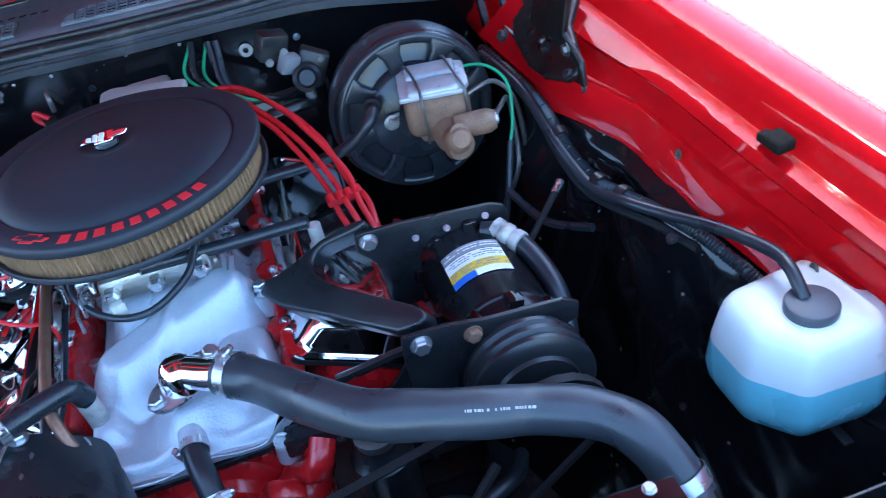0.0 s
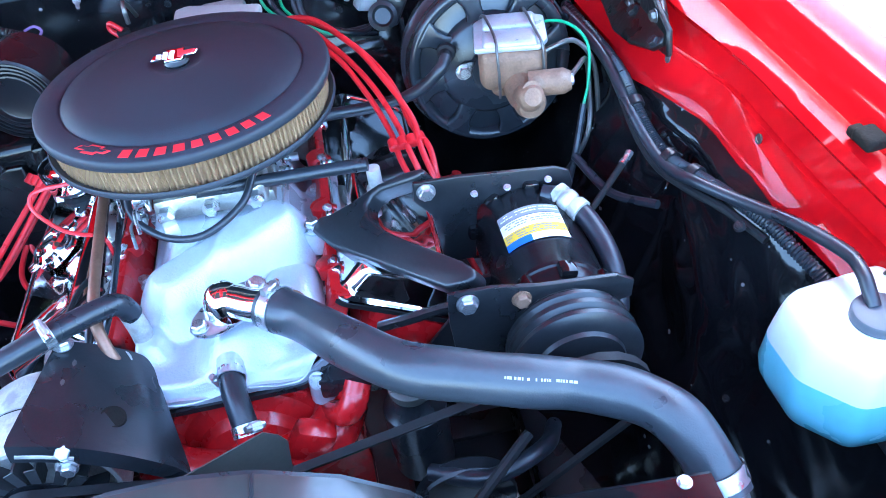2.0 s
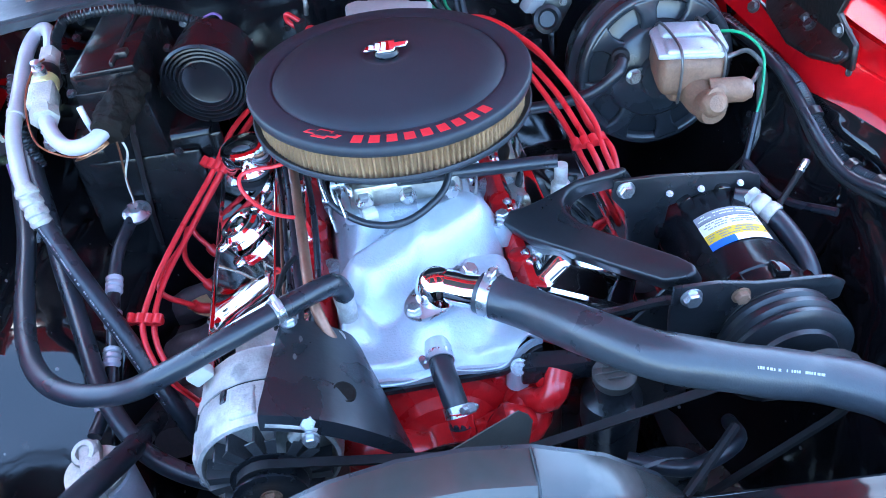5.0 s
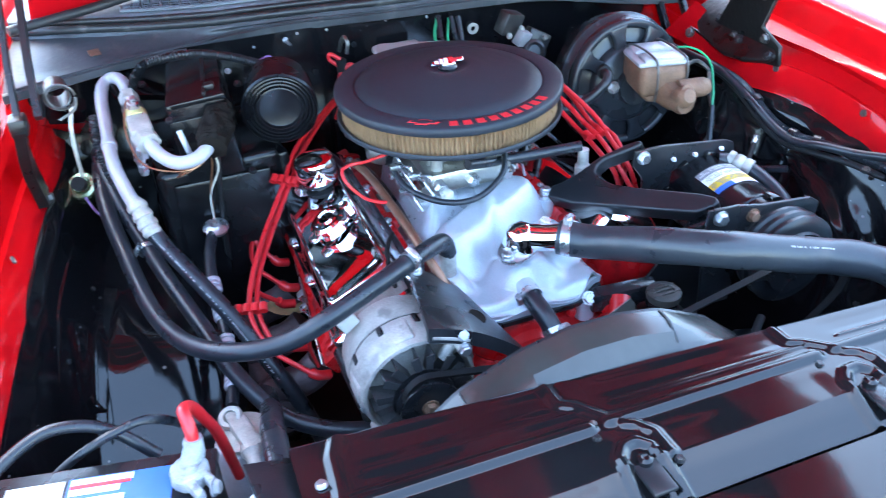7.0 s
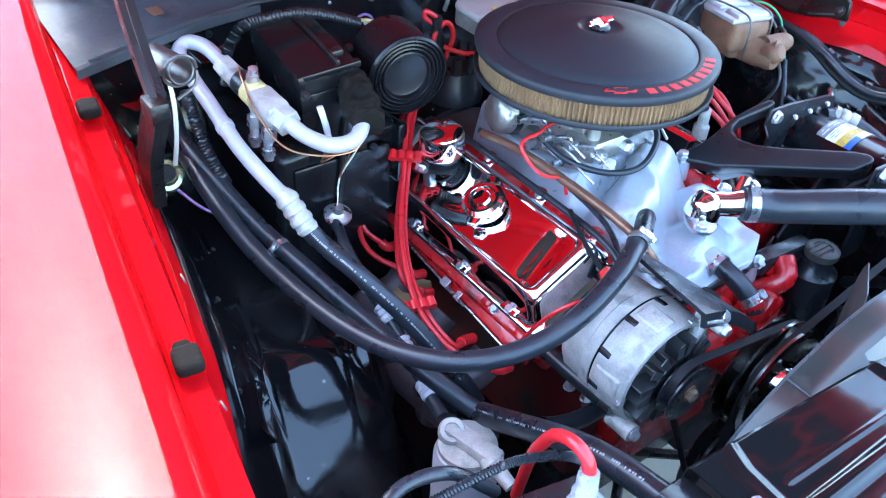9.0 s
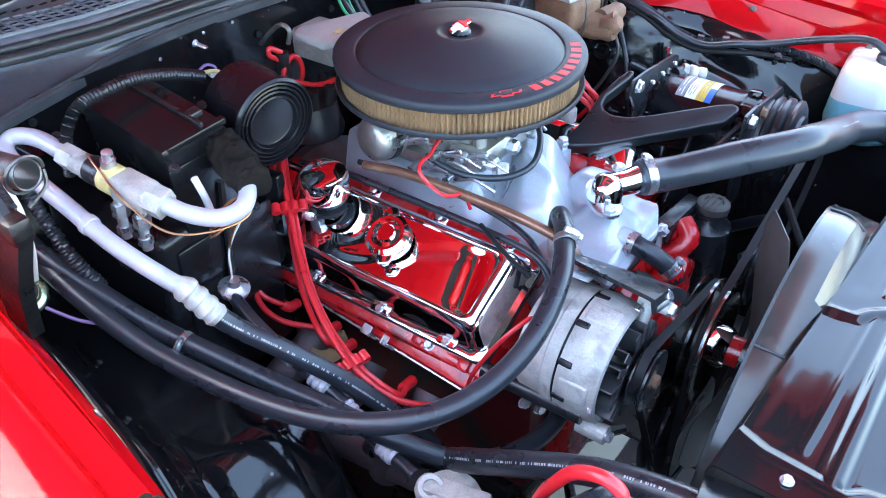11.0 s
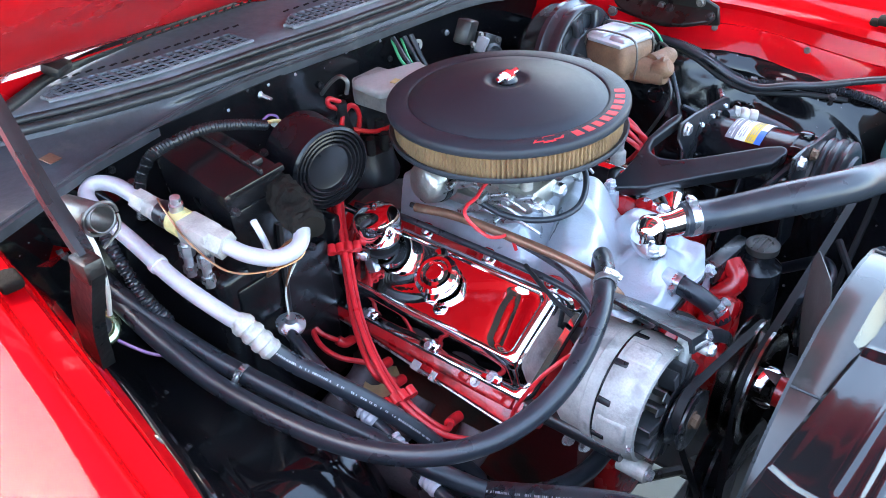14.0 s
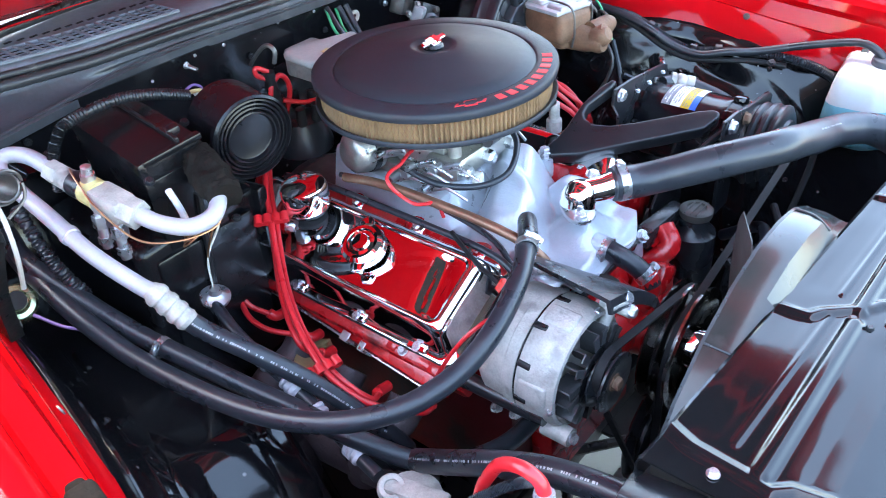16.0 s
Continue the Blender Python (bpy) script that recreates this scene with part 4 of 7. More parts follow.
# ---------------------------------------------------------------- intake manifold, a cast surface
def intake_z(x, y):
    """Height of the casting: a rear plenum, a slanting runner hump, a thermostat boss and a front shelf."""
    xb = abs(x - 0.004)
    ax, ay, bx, by = -0.058, -0.168, 0.070, -0.098
    k = min(1, max(0, ((x - ax) * (bx - ax) + (y - ay) * (by - ay)) / ((bx - ax) ** 2 + (by - ay) ** 2)))
    d = math.hypot(x - ax - k * (bx - ax), y - ay - k * (by - ay))
    hump = (0.060 + 0.012 * k) * (1 - ease(d, 0.016, 0.066))
    plenum = 0.060 * ease(y, -0.115, -0.06) * (1 - ease(xb, 0.062, 0.098))
    ridge = 0.007 * math.exp(-((x - 0.012 - 0.35 * (y + 0.12)) / 0.010) ** 2) * (1 - ease(d, 0.03, 0.07))
    shelf = 0.040 * math.exp(-(((x - 0.080) / 0.036) ** 4 + ((y + 0.195) / 0.045) ** 4))
    boss = 0.027 * math.exp(-(((x - 0.020) / 0.046) ** 4 + ((y + 0.240) / 0.036) ** 4))
    lug = 0.022 * math.exp(-(((x + 0.092) / 0.024) ** 4 + ((y + 0.224) / 0.028) ** 4))
    z = 0.766 + max(hump + ridge, plenum, shelf, boss, lug)
    z += 0.004 * math.sin(x * 55 + 1) * ease(y, -0.235, -0.265)
    z -= 0.012 * math.exp(-((x - 0.045) / 0.02) ** 2) * math.exp(-((y + 0.275) / 0.02) ** 2)
    z -= 0.085 * ease(xb, 0.104, 0.128) * (1 - 0.75 * math.exp(-((y + 0.27) / 0.04) ** 2))
    z -= 0.055 * ease(y, 0.02, 0.09) * ease(xb, 0.06, 0.09)
    return z - 0.020 * ease(y, -0.285, -0.302)


def intake():
    t = thing("intake_manifold", "silver painted cast intake manifold", "intake manifold", (0, -0.05, 0.72))

    def f(x, y):
        yy = y + 0.03 * ease(abs(x), 0.07, 0.135) * (1 - ease(y, -0.30, -0.22))
        return V(x, yy, intake_z(x, yy))

    bm = sheet(f, span(-0.124, 0.132, 80), span(-0.302, 0.17, 120), 0.004)
    part("casting", bm, ALU_PAINT, t, angle=80)
    part("gasket", sheet(lambda x, k: V(x, -0.304 + 0.03 * ease(abs(x), 0.07, 0.135), 0.729 + 0.007 * k), span(-0.122, 0.13, 20), (0, 1), 0.006), SATIN_BLACK, t, "dark gasket edge")
    part("front_wall", sheet(lambda x, k: V(x, -0.300 + 0.03 * ease(abs(x), 0.07, 0.135) - 0.001 * k, 0.736 + 0.012 * k + 0.003 * math.sin(x * 70)), span(-0.123, 0.131, 40), (0, 0.5, 1), 0.004), ALU_PAINT, t)
    part("carburettor_pad", prism([(-0.085, -0.085), (0.085, -0.085), (0.09, 0.0), (0.085, 0.09), (-0.085, 0.09), (-0.09, 0)], 0.02, pose(0.0, 0.015, 0.80), 0.006), ALU_PAINT, t)
    # bosses and bolts
    for x, y, z in ((-0.102, -0.245, 0.757), (0.095, -0.29, 0.728), (0.116, -0.115, 0.806), (-0.112, -0.10, 0.765), (0.118, 0.02, 0.77), (-0.114, 0.04, 0.765), (-0.085, -0.272, 0.745), (0.122, -0.19, 0.765)):
        b = lathe([(0, -0.03), (0.015, -0.03), (0.0135, 0.0), (0, 0.0)], pose(x, y, z), 18)
        part("boss", b, ALU_PAINT, t)
        bolt(t, (x, y, z), (0, 0, 1), 0.0095, ZINC)
    b = lathe([(0, 0), (0.016, 0), (0.016, 0.006), (0.012, 0.008), (0.0095, 0.002), (0, 0.002)], aim((0.083, -0.236, 0.80), (0.2, -0.5, 0.8)), 22)
    part("sensor_plug", b, BROWN_IRON, t, "rusty threaded plug")
    b = tube([V(-0.094, -0.224, 0.775), V(-0.094, -0.224, 0.80), V(-0.096, -0.225, 0.83)], 0.012, 14, 4)
    part("heater_nipple", b, ALU_CAST, t)
    bolt(t, (-0.108, -0.262, 0.79), (-0.6, -0.6, 0.6), 0.012, ALU_CAST, "fitting")
    b = tube([V(0.003, -0.272, 0.768), V(0.004, -0.29, 0.766)], 0.0165, 14, 2)
    part("bypass_nipple", b, ALU_PAINT, t)
    return t


intake()


# ---------------------------------------------------------------- thermostat housing
def thermostat():
    t = thing("thermostat_housing", "chromed thermostat housing on the intake manifold", "thermostat housing", (0.02, -0.24, 0.80))
    out = []
    for k in range(40):
        a = 2 * math.pi * k / 40
        r = 0.030 + 0.017 * abs(math.cos(a)) ** 3
        out.append((r * math.cos(a), r * 0.86 * math.sin(a)))
    m = pose(0.012, -0.238, 0.811, 6, -2, 38)
    part("flange", prism(out, 0.007, m, 0.002), ZINC, t)
    b = lathe([(0.026, 0.006), (0.0255, 0.010), (0.0245, 0.018), (0.0225, 0.027), (0.018, 0.035), (0.011, 0.040), (0, 0.0415)], m, 34)
    part("dome", b, CHROME, t)
    a = m @ V(0.002, 0, 0.020)
    part("neck", tube([a, a.lerp(V(0.046, -0.258, 0.831), 0.5), V(0.046, -0.258, 0.831), V(0.066, -0.268, 0.833)], 0.0195, 22, 5), CHROME, t)
    for s in (-1, 1):
        bolt(t, m @ V(s * 0.038, 0, 0.007), (0, 0, 1), 0.0105, ZINC)
    bolt(t, (0.052, -0.238, 0.842), (0.2, -0.2, 1), 0.011, ZINC)
    return t


thermostat()


# ---------------------------------------------------------------- valve covers
def valve_cover(s, label):
    """Chrome cover with a raised rim round a sunken, stepped top."""
    t = thing("valve_cover", label, "valve cover", (s * 0.22, 0, 0.72), group="valve covers")
    c = V(s * 0.2045, 0.0, 0.7575)
    m = Matrix.Translation(c) @ pose(0, 0, 0, 0, s * 28, 0)
    L, W = 0.230, 0.082

    def ring(l, w, z, r, dx=0.0, dy=0.0):
        pts = []
        for cx, cy, a0 in ((1, 1, 0), (-1, 1, 90), (-1, -1, 180), (1, -1, 270)):
            for k in range(7):
                a = radians(a0 + 15 * k)
                pts.append(m @ V(dx + cx * (w - r) + r * math.cos(a), dy + cy * (l - r) + r * math.sin(a), z))
        return pts

    loops = [ring(L, W, -0.010, 0.02), ring(L, W, -0.006, 0.02), ring(L - 0.008, W - 0.008, -0.004, 0.018), ring(L - 0.011, W - 0.012, 0.003, 0.018), ring(L - 0.016, W - 0.020, 0.024, 0.018),
             ring(L - 0.019, W - 0.024, 0.030, 0.017), ring(L - 0.028, W - 0.029, 0.0365, 0.014), ring(L - 0.031, W - 0.031, 0.0380, 0.013), ring(L - 0.034, W - 0.033, 0.0375, 0.012), ring(L - 0.038, W - 0.036, 0.0345, 0.012)]
    bm = rings(bmesh.new(), loops, cap=False)
    # sunken top with a wedge falling to the front corner
    l, w = L - 0.038, W - 0.036

    def top(u, v):
        x, y = u * w, v * l
        z = 0.0345 - 0.004 * math.exp(-((v + 0.88 + 0.05 * u * s) / 0.07) ** 2) * ease(abs(u), 1.0, 0.8) - 0.0016 * math.exp(-((v + 0.35 + 0.5 * u) / 0.12) ** 2) * ease(abs(u), 1.0, 0.7)
        return m @ V(x, y, z)

    sheet(top, span(-1, 1, 24), span(-1, 1, 60), 0, bm)
    part("cover", bm, CHROME, t, angle=50)
    part("gasket", rings(bmesh.new(), [ring(L + 0.001, W + 0.001, -0.016, 0.02), ring(L + 0.001, W + 0.001, -0.010, 0.02)]), RUBBER_DULL, t)
    for y in (-0.17, -0.06, 0.06, 0.17):
        for u in (-1, 1):
            q = m @ V(u * (W - 0.004), y, -0.004)
            b = block((0.010, 0.030, 0.006), m @ pose(u * (W - 0.005), y, -0.002), 0.002, 1)
            cl = part("clip", b, CHROME, t, "chrome hold-down tab")
            bolt(cl, q + V(0, 0, 0.003), m.to_3x3() @ V(0, 0, 1), 0.0058, ZINC)
    return t, m


VCM = valve_cover(-1, "chromed valve cover with oil filler cap and breather")[1]
valve_cover(1, "chromed valve cover beside the compressor")


def oil_cap():
    t = thing("oil_filler_cap", "chromed twist oil filler cap on the valve cover", "oil cap", tuple(VCM @ V(0, -0.045, 0.04)))
    m = VCM @ pose(0.006, -0.040, 0.046) @ Matrix.Diagonal((1.18, 1.18, 1.15, 1))
    part("neck", lathe([(0.027, -0.006), (0.027, 0.001), (0.02, 0.003), (0, 0.003)], m, 30), CHROME, t)
    part("cap", lathe([(0.023, 0.0), (0.0265, 0.003), (0.0265, 0.009), (0.022, 0.012), (0.018, 0.0115), (0.0165, 0.009), (0.012, 0.010), (0.010, 0.013), (0, 0.0135)], m, 36), CHROME, t)
    part("wings", prism([(-0.037, -0.006), (-0.030, -0.010), (0.030, -0.010), (0.037, -0.006), (0.037, 0.006), (0.030, 0.010), (-0.030, 0.010), (-0.037, 0.006)], 0.005, m @ pose(0, 0, 0.002, 0, 0, 25), 0.002), CHROME, t)


oil_cap()


def breather():
    p = VCM @ V(0.016, 0.080, 0.034)
    t = thing("crankcase_breather", "chromed push-in breather on the valve cover", "breather", tuple(p))
    up = (-0.12, 0.0, 1)
    m = aim(p, up)
    part("grommet", lathe([(0.026, 0), (0.026, 0.006), (0.02, 0.009), (0.017, 0.009)], m, 26), RUBBER_DULL, t, "black rubber grommet")
    part("stem", lathe([(0.016, 0.0), (0.016, 0.016), (0.028, 0.019), (0.028, 0.024)], m, 30), CHROME, t)
    part("vent", lathe([(0.029, 0.019), (0.029, 0.031), (0.0, 0.031)], m, 30), SATIN_BLACK, t, "dark perforated vent band")
    part("cap", lathe([(0.033, 0.026), (0.0345, 0.029), (0.0345, 0.057), (0.032, 0.063), (0.026, 0.066), (0.010, 0.067), (0, 0.0685)], m, 40), CHROME, t)


breather()


# ---------------------------------------------------------------- carburettor and air cleaner
def carburettor():
    t = thing("carburettor", "aluminium four-barrel carburettor under the air cleaner", "carburettor", (0, 0.015, 0.82))
    body = part("throttle_body", block((0.15, 0.155, 0.022), pose(0, 0.015, 0.831), 0.005), CARB, t)
    part("main_body", block((0.125, 0.075, 0.040), pose(0, 0.0, 0.858), 0.008, 2), CARB, t)
    part("float_bowl", block((0.14, 0.06, 0.034), pose(0, -0.058, 0.856), 0.008, 2), CARB, t)
    part("float_bowl", block((0.13, 0.05, 0.034), pose(0, 0.085, 0.856), 0.008, 2), CARB, t)
    part("air_horn", lathe([(0.055, 0), (0.066, 0.006), (0.066, 0.03), (0.064, 0.045), (0, 0.045)], pose(0, 0.0, 0.872), 32), CARB, t)
    for x in (-0.045, 0.045):
        part("cover", block((0.035, 0.12, 0.018), pose(x, 0.0, 0.882), 0.005, 2), CARB, t)
    for x in (-0.05, 0.05):
        for y in (-0.07, 0.085):
            part("screw_post", lathe([(0, 0), (0.010, 0), (0.010, 0.03), (0.006, 0.034), (0, 0.034)], pose(x, y, 0.868), 14), CARB, t)
    mc = aim((-0.072, 0.070, 0.858), (-1, 0.15, 0.12))
    ch = part("choke_housing", lathe([(0, 0), (0.033, 0), (0.034, 0.005), (0.034, 0.030), (0.031, 0.042), (0.022, 0.050), (0, 0.052)], mc, 32), CARB, t, "rounded grey choke housing")
    part("band", lathe([(0.0338, 0.010), (0.0355, 0.011), (0.0355, 0.021), (0.0338, 0.022)], mc, 32), SATIN_BLACK, ch, "black choke band")
    for a in (20, 140, 260):
        bolt(ch, mc @ V(0.029 * math.cos(radians(a)), 0.029 * math.sin(radians(a)), 0.036), mc.to_3x3() @ V(0, 0, 1), 0.0045, ZINC)
    part("vacuum_pot", lathe([(0, 0), (0.018, 0), (0.018, 0.016), (0, 0.018)], aim((0.075, 0.05, 0.845), (1, 0, 0.1)), 22), CARB, t)
    for x, y, z, dx in ((-0.085, -0.03, 0.85, -1), (-0.09, -0.065, 0.838, -1), (-0.085, 0.0, 0.832, -1), (0.082, -0.04, 0.845, 1), (0.088, 0.0, 0.836, 1), (-0.088, 0.02, 0.868, -1), (-0.075, -0.075, 0.866, -1), (-0.096, -0.045, 0.872, -1)):
        lv = part("lever", block((0.006, 0.05, 0.012), pose(x, y, z, 20 * dx, 0, 12), 0.002, 1), ZINC, t, "bright steel throttle lever")
        part("pivot", lathe([(0, 0), (0.006, 0), (0.006, 0.02), (0, 0.02)], aim((x, y + 0.012, z), (dx, 0, 0)), 10), ZINC, lv)
        part("rod", tube([V(x + dx * 0.006, y, z), V(x + dx * 0.01, y - 0.03, z + 0.012), V(x + dx * 0.004, y - 0.06, z)], 0.0022, 6, 4), ZINC, lv)
    for x in (-0.055, 0.0, 0.055):
        lathe_b = lathe([(0, 0), (0.011, 0), (0.011, 0.014), (0.007, 0.018), (0, 0.018)], aim((x, -0.086, 0.855), (0, -1, 0)), 6)
        part("fuel_fitting", lathe_b, ZINC, t, "plated hexagon fitting")
    b = block((0.018, 0.014, 0.02), pose(-0.05, -0.11, 0.845, 0, 0, 20), 0.003)
    part("terminal", b, CREAM, t, "cream choke terminal")
    return t


carburettor()

LID_Z = 0.982


def air_cleaner():
    t = thing("air_cleaner", "round black air cleaner with tan paper element and red lettering", "air cleaner", (0, 0, 0.87))
    lid = part("lid", lathe([(0.1740, -0.012), (0.1778, -0.010), (0.1790, -0.004), (0.1782, 0.001), (0.1755, 0.0032), (0.1500, 0.0040), (0.1480, 0.0036), (0.1462, 0.0020), (0.1440, 0.0030), (0.1425, 0.0056),
                             (0.120, 0.0100), (0.08, 0.0180), (0.05, 0.0240), (0.036, 0.0264), (0.030, 0.0262), (0.027, 0.0235), (0.018, 0.0222), (0, 0.0222)], pose(0, 0, LID_Z), 120), LID_BLACK, t, "fine textured black steel lid", angle=60)
    part("nut", lathe([(0.0, 0.022), (0.015, 0.022), (0.0155, 0.025), (0.013, 0.029), (0, 0.030)], pose(0, 0, LID_Z), 28), SATIN_BLACK, t, "black centre nut")
    # plain cross-shaped badge, tilted as it sits
    def tie(w, h, k=1.0):
        return [(-w, -h * 0.42), (-w * 0.38, -h * 0.42), (-w * 0.38 - 0.002, -h), (w * 0.38 - 0.002, -h), (w * 0.38, -h * 0.42), (w - 0.004, -h * 0.42),
                (w, h * 0.42), (w * 0.38, h * 0.42), (w * 0.38 + 0.002, h), (-w * 0.38 + 0.002, h), (-w * 0.38, h * 0.42), (-w + 0.004, h * 0.42)]
    m = pose(0, 0.0, LID_Z + 0.0305, 14, 0, 2)
    part("badge", prism(tie(0.0285, 0.0100), 0.004, m, 0.001, 1), CHROME, t, "chrome edged badge")
    part("badge_centre", prism([(0.004, -0.0060), (0.0095, -0.0060), (0.0105, -0.0030), (0.0215, -0.0030), (0.0255, 0.0030), (0.0110, 0.0030), (0.0110, 0.0070), (0.004, 0.0070)], 0.0012, m @ pose(0, 0, 0.0036), 0.0003, 1), LETTER_RED, t, "red badge face")
    for x, h in ((-0.018, 0.007), (-0.0105, 0.012), (-0.003, 0.0135)):
        part("badge_bar", block((0.0060, h, 0.0016), m @ pose(x, 0, 0.0044, 0, 0, -12), 0.0006, 2), WHITE, t, "white badge bar")
    # element with pleats
    b = bmesh.new()
    N = 150
    lo, hi = [], []
    rnd = random.Random(4)
    for k in range(N):
        lean = rnd.uniform(-0.004, 0.004)
        for j, r in enumerate((0.1640, 0.1690, 0.1697, 0.1660)):
            a = 2 * math.pi * (k + j * 0.22 + rnd.uniform(-0.06, 0.06)) / N
            r += rnd.uniform(-0.0006, 0.0006)
            lo.append(b.verts.new((r * math.cos(a), r * math.sin(a), LID_Z - 0.047)))
            hi.append(b.verts.new((r * math.cos(a + lean), r * math.sin(a + lean), LID_Z - 0.004)))
    for k in range(4 * N):
        j = (k + 1) % (4 * N)
        b.faces.new((lo[k], lo[j], hi[j], hi[k]))
    element = part("filter_element", b, PAPER, t, "tan pleated paper element", angle=25)
    # woven wire screen round the paper
    b = bmesh.new()
    for sgn in (-1, 1):
        for k in range(170):
            a0 = 2 * math.pi * k / 170
            row = []
            for i in range(5):
                a, z = a0 + sgn * 0.036 * i, LID_Z - 0.046 + 0.0105 * i
                row.append((a, z))
            for (a, z), (c, w) in zip(row, row[1:]):
                vs = [b.verts.new((0.1703 * math.cos(q), 0.1703 * math.sin(q), h)) for q, h in ((a, z), (a + 0.0034, z), (c + 0.0034, w), (c, w))]
                b.faces.new(vs)
    tagged(part("screen", b, BROWN_PIPE, element, "fine brown wire screen"), kind="stuff")
    part("base_pan", lathe([(0.06, -0.070), (0.10, -0.068), (0.150, -0.055), (0.170, -0.050), (0.1770, -0.047), (0.1785, -0.042), (0.1765, -0.039), (0.172, -0.042), (0.165, -0.046), (0.06, -0.056)], pose(0, 0, LID_Z), 96), LID_BLACK, t, "black base pan", angle=60)
    # lettering along the front of the rim, as plain red bars
    for i in range(9):
        a0 = radians(-111 + 62 * i / 9 + 0.6)
        a1 = a0 + radians(4.9 if i != 3 else 5.1)
        lb = bmesh.new()
        vs = []
        for a, r in ((a0, 0.1545), (a0 + 0.5 * (a1 - a0), 0.1545), (a1, 0.1545), (a1, 0.1690), (a0 + 0.5 * (a1 - a0), 0.1690), (a0, 0.1690)):
            a = a0 + (a - a0) * 0.86
            vs.append((r * math.cos(a), r * math.sin(a)))
        prism(vs, 0.0006, pose(0, 0, LID_Z + 0.0036), 0, 1, lb)
        part("letter_bar", lb, LETTER_RED, t, "plain red printed bar")
    a = radians(-123.5)
    mm = Matrix.Translation((0.160 * math.cos(a), 0.160 * math.sin(a), LID_Z + 0.0044)) @ pose(0, 0, 0, 0, 0, -123.5 + 90)
    outer, inner = tie(0.023, 0.008), tie(0.0185, 0.0048)
    lb = prism(outer, 0.0010, mm @ pose(0, 0, -0.0002), 0, 1)
    part("badge_outline", lb, LETTER_RED, t, "red outlined cross badge")
    part("badge_field", prism(inner, 0.0010, mm @ pose(0, 0, 0.0005), 0, 1), LID_BLACK, t, "black middle of the badge")
    return t


air_cleaner()


# ---------------------------------------------------------------- upper radiator hose and bypass hose
def print_on(parent, pts, r, up, n, material=None, k0=0.3, k1=0.6, size=0.0024):
    """Faint bars of print along the upper side of a hose."""
    material = material or LABEL_WHITE
    c = spline(pts, 12)
    a, z = int(k0 * len(c)), int(k1 * len(c))
    rnd = random.Random(len(c))
    b = bmesh.new()
    uv = Vector(up).normalized()
    for i in range(a, z - 1):
        t = (c[i + 1] - c[i])
        L = t.length
        t.normalize()
        w = (uv - t * uv.dot(t)).normalized()
        side = t.cross(w)
        s = 0.0
        while s < L:
            l = rnd.uniform(0.0010, 0.0022)
            if rnd.random() < 0.62:
                q = c[i] + t * s + w * (r + 0.0004)
                vs = [b.verts.new(p) for p in (q - side * size / 2, q + t * l - side * size / 2, q + t * l + side * size / 2, q + side * size / 2)]
                b.faces.new(vs)
            s += l + rnd.uniform(0.0006, 0.0014)
    return part("print", b, material, parent)


LABEL_WHITE = pbr("faded_hose_print", (0.34, 0.34, 0.35), 0.6, 0, 0, 0.2)
RAD = [(0.060, -0.2655, 0.833), (0.10, -0.300, 0.834), (0.150, -0.378, 0.862), (0.197, -0.432, 0.876), (0.25, -0.450, 0.868), (0.30, -0.460, 0.856), (0.35, -0.468, 0.844), (0.395, -0.486, 0.836),
       (0.424, -0.512, 0.829), (0.440, -0.542, 0.812), (0.450, -0.575, 0.785)]
t = thing("radiator_hose", "thick black rubber upper radiator hose with clamps", "radiator hose", (0.25, -0.45, 0.85))
part("hose", tube(RAD, lambda k: 0.0245 + 0.0005 * math.sin(k * 40), 26, 10), RADIATOR_HOSE, t)
clamp(t, (0.071, -0.273, 0.833), (0.75, -0.6, 0.05), 0.0250, 0.013, (0.1, 0.1, 1))
clamp(t, (0.446, -0.562, 0.797), (0.2, -0.6, -0.75), 0.0255, 0.015, (-1, 0, 0.2))
print_on(t, RAD, 0.0247, (-0.15, -0.55, 0.8), 30, k0=0.46, k1=0.60, size=0.0026)
part("radiator_neck", tube([V(0.448, -0.568, 0.79), V(0.455, -0.60, 0.755), V(0.46, -0.62, 0.73)], 0.021, 18, 4), STEEL, t)

t = thing("bypass_hose", "short black bypass hose with two clamps", "coolant hose", (0.008, -0.32, 0.75))
BYP = [(0.004, -0.284, 0.767), (0.004, -0.305, 0.763), (0.009, -0.33, 0.752), (0.014, -0.352, 0.735), (0.015, -0.36, 0.722)]
part("hose", tube(BYP, 0.0142, 20, 8), RUBBER, t)
clamp(t, (0.004, -0.293, 0.766), (0, -1, -0.1), 0.0146, 0.011, (-1, 0, -0.3))
clamp(t, (0.0135, -0.350, 0.737), (0.12, -0.75, -0.65), 0.0146, 0.013, (0.6, -0.3, 0.6))


# ---------------------------------------------------------------- heater and air-conditioning hoses
HEAT = [(-0.094, -0.224, 0.823), (-0.099, -0.2275, 0.842), (-0.112, -0.237, 0.852), (-0.155, -0.266, 0.858), (-0.222, -0.298, 0.853), (-0.290, -0.311, 0.831), (-0.345, -0.302, 0.804), (-0.405, -0.279, 0.790),
        (-0.452, -0.236, 0.779), (-0.487, -0.17, 0.770), (-0.512, -0.08, 0.768), (-0.533, 0.045, 0.779), (-0.547, 0.13, 0.812), (-0.550, 0.205, 0.838), (-0.545, 0.27, 0.846), (-0.53, 0.33, 0.84)]
t = thing("heater_hose", "black rubber heater hose looping beside the engine", "heater hose", (-0.4, -0.25, 0.79))
part("hose", tube(HEAT, 0.0128, 18, 10), RUBBER, t)
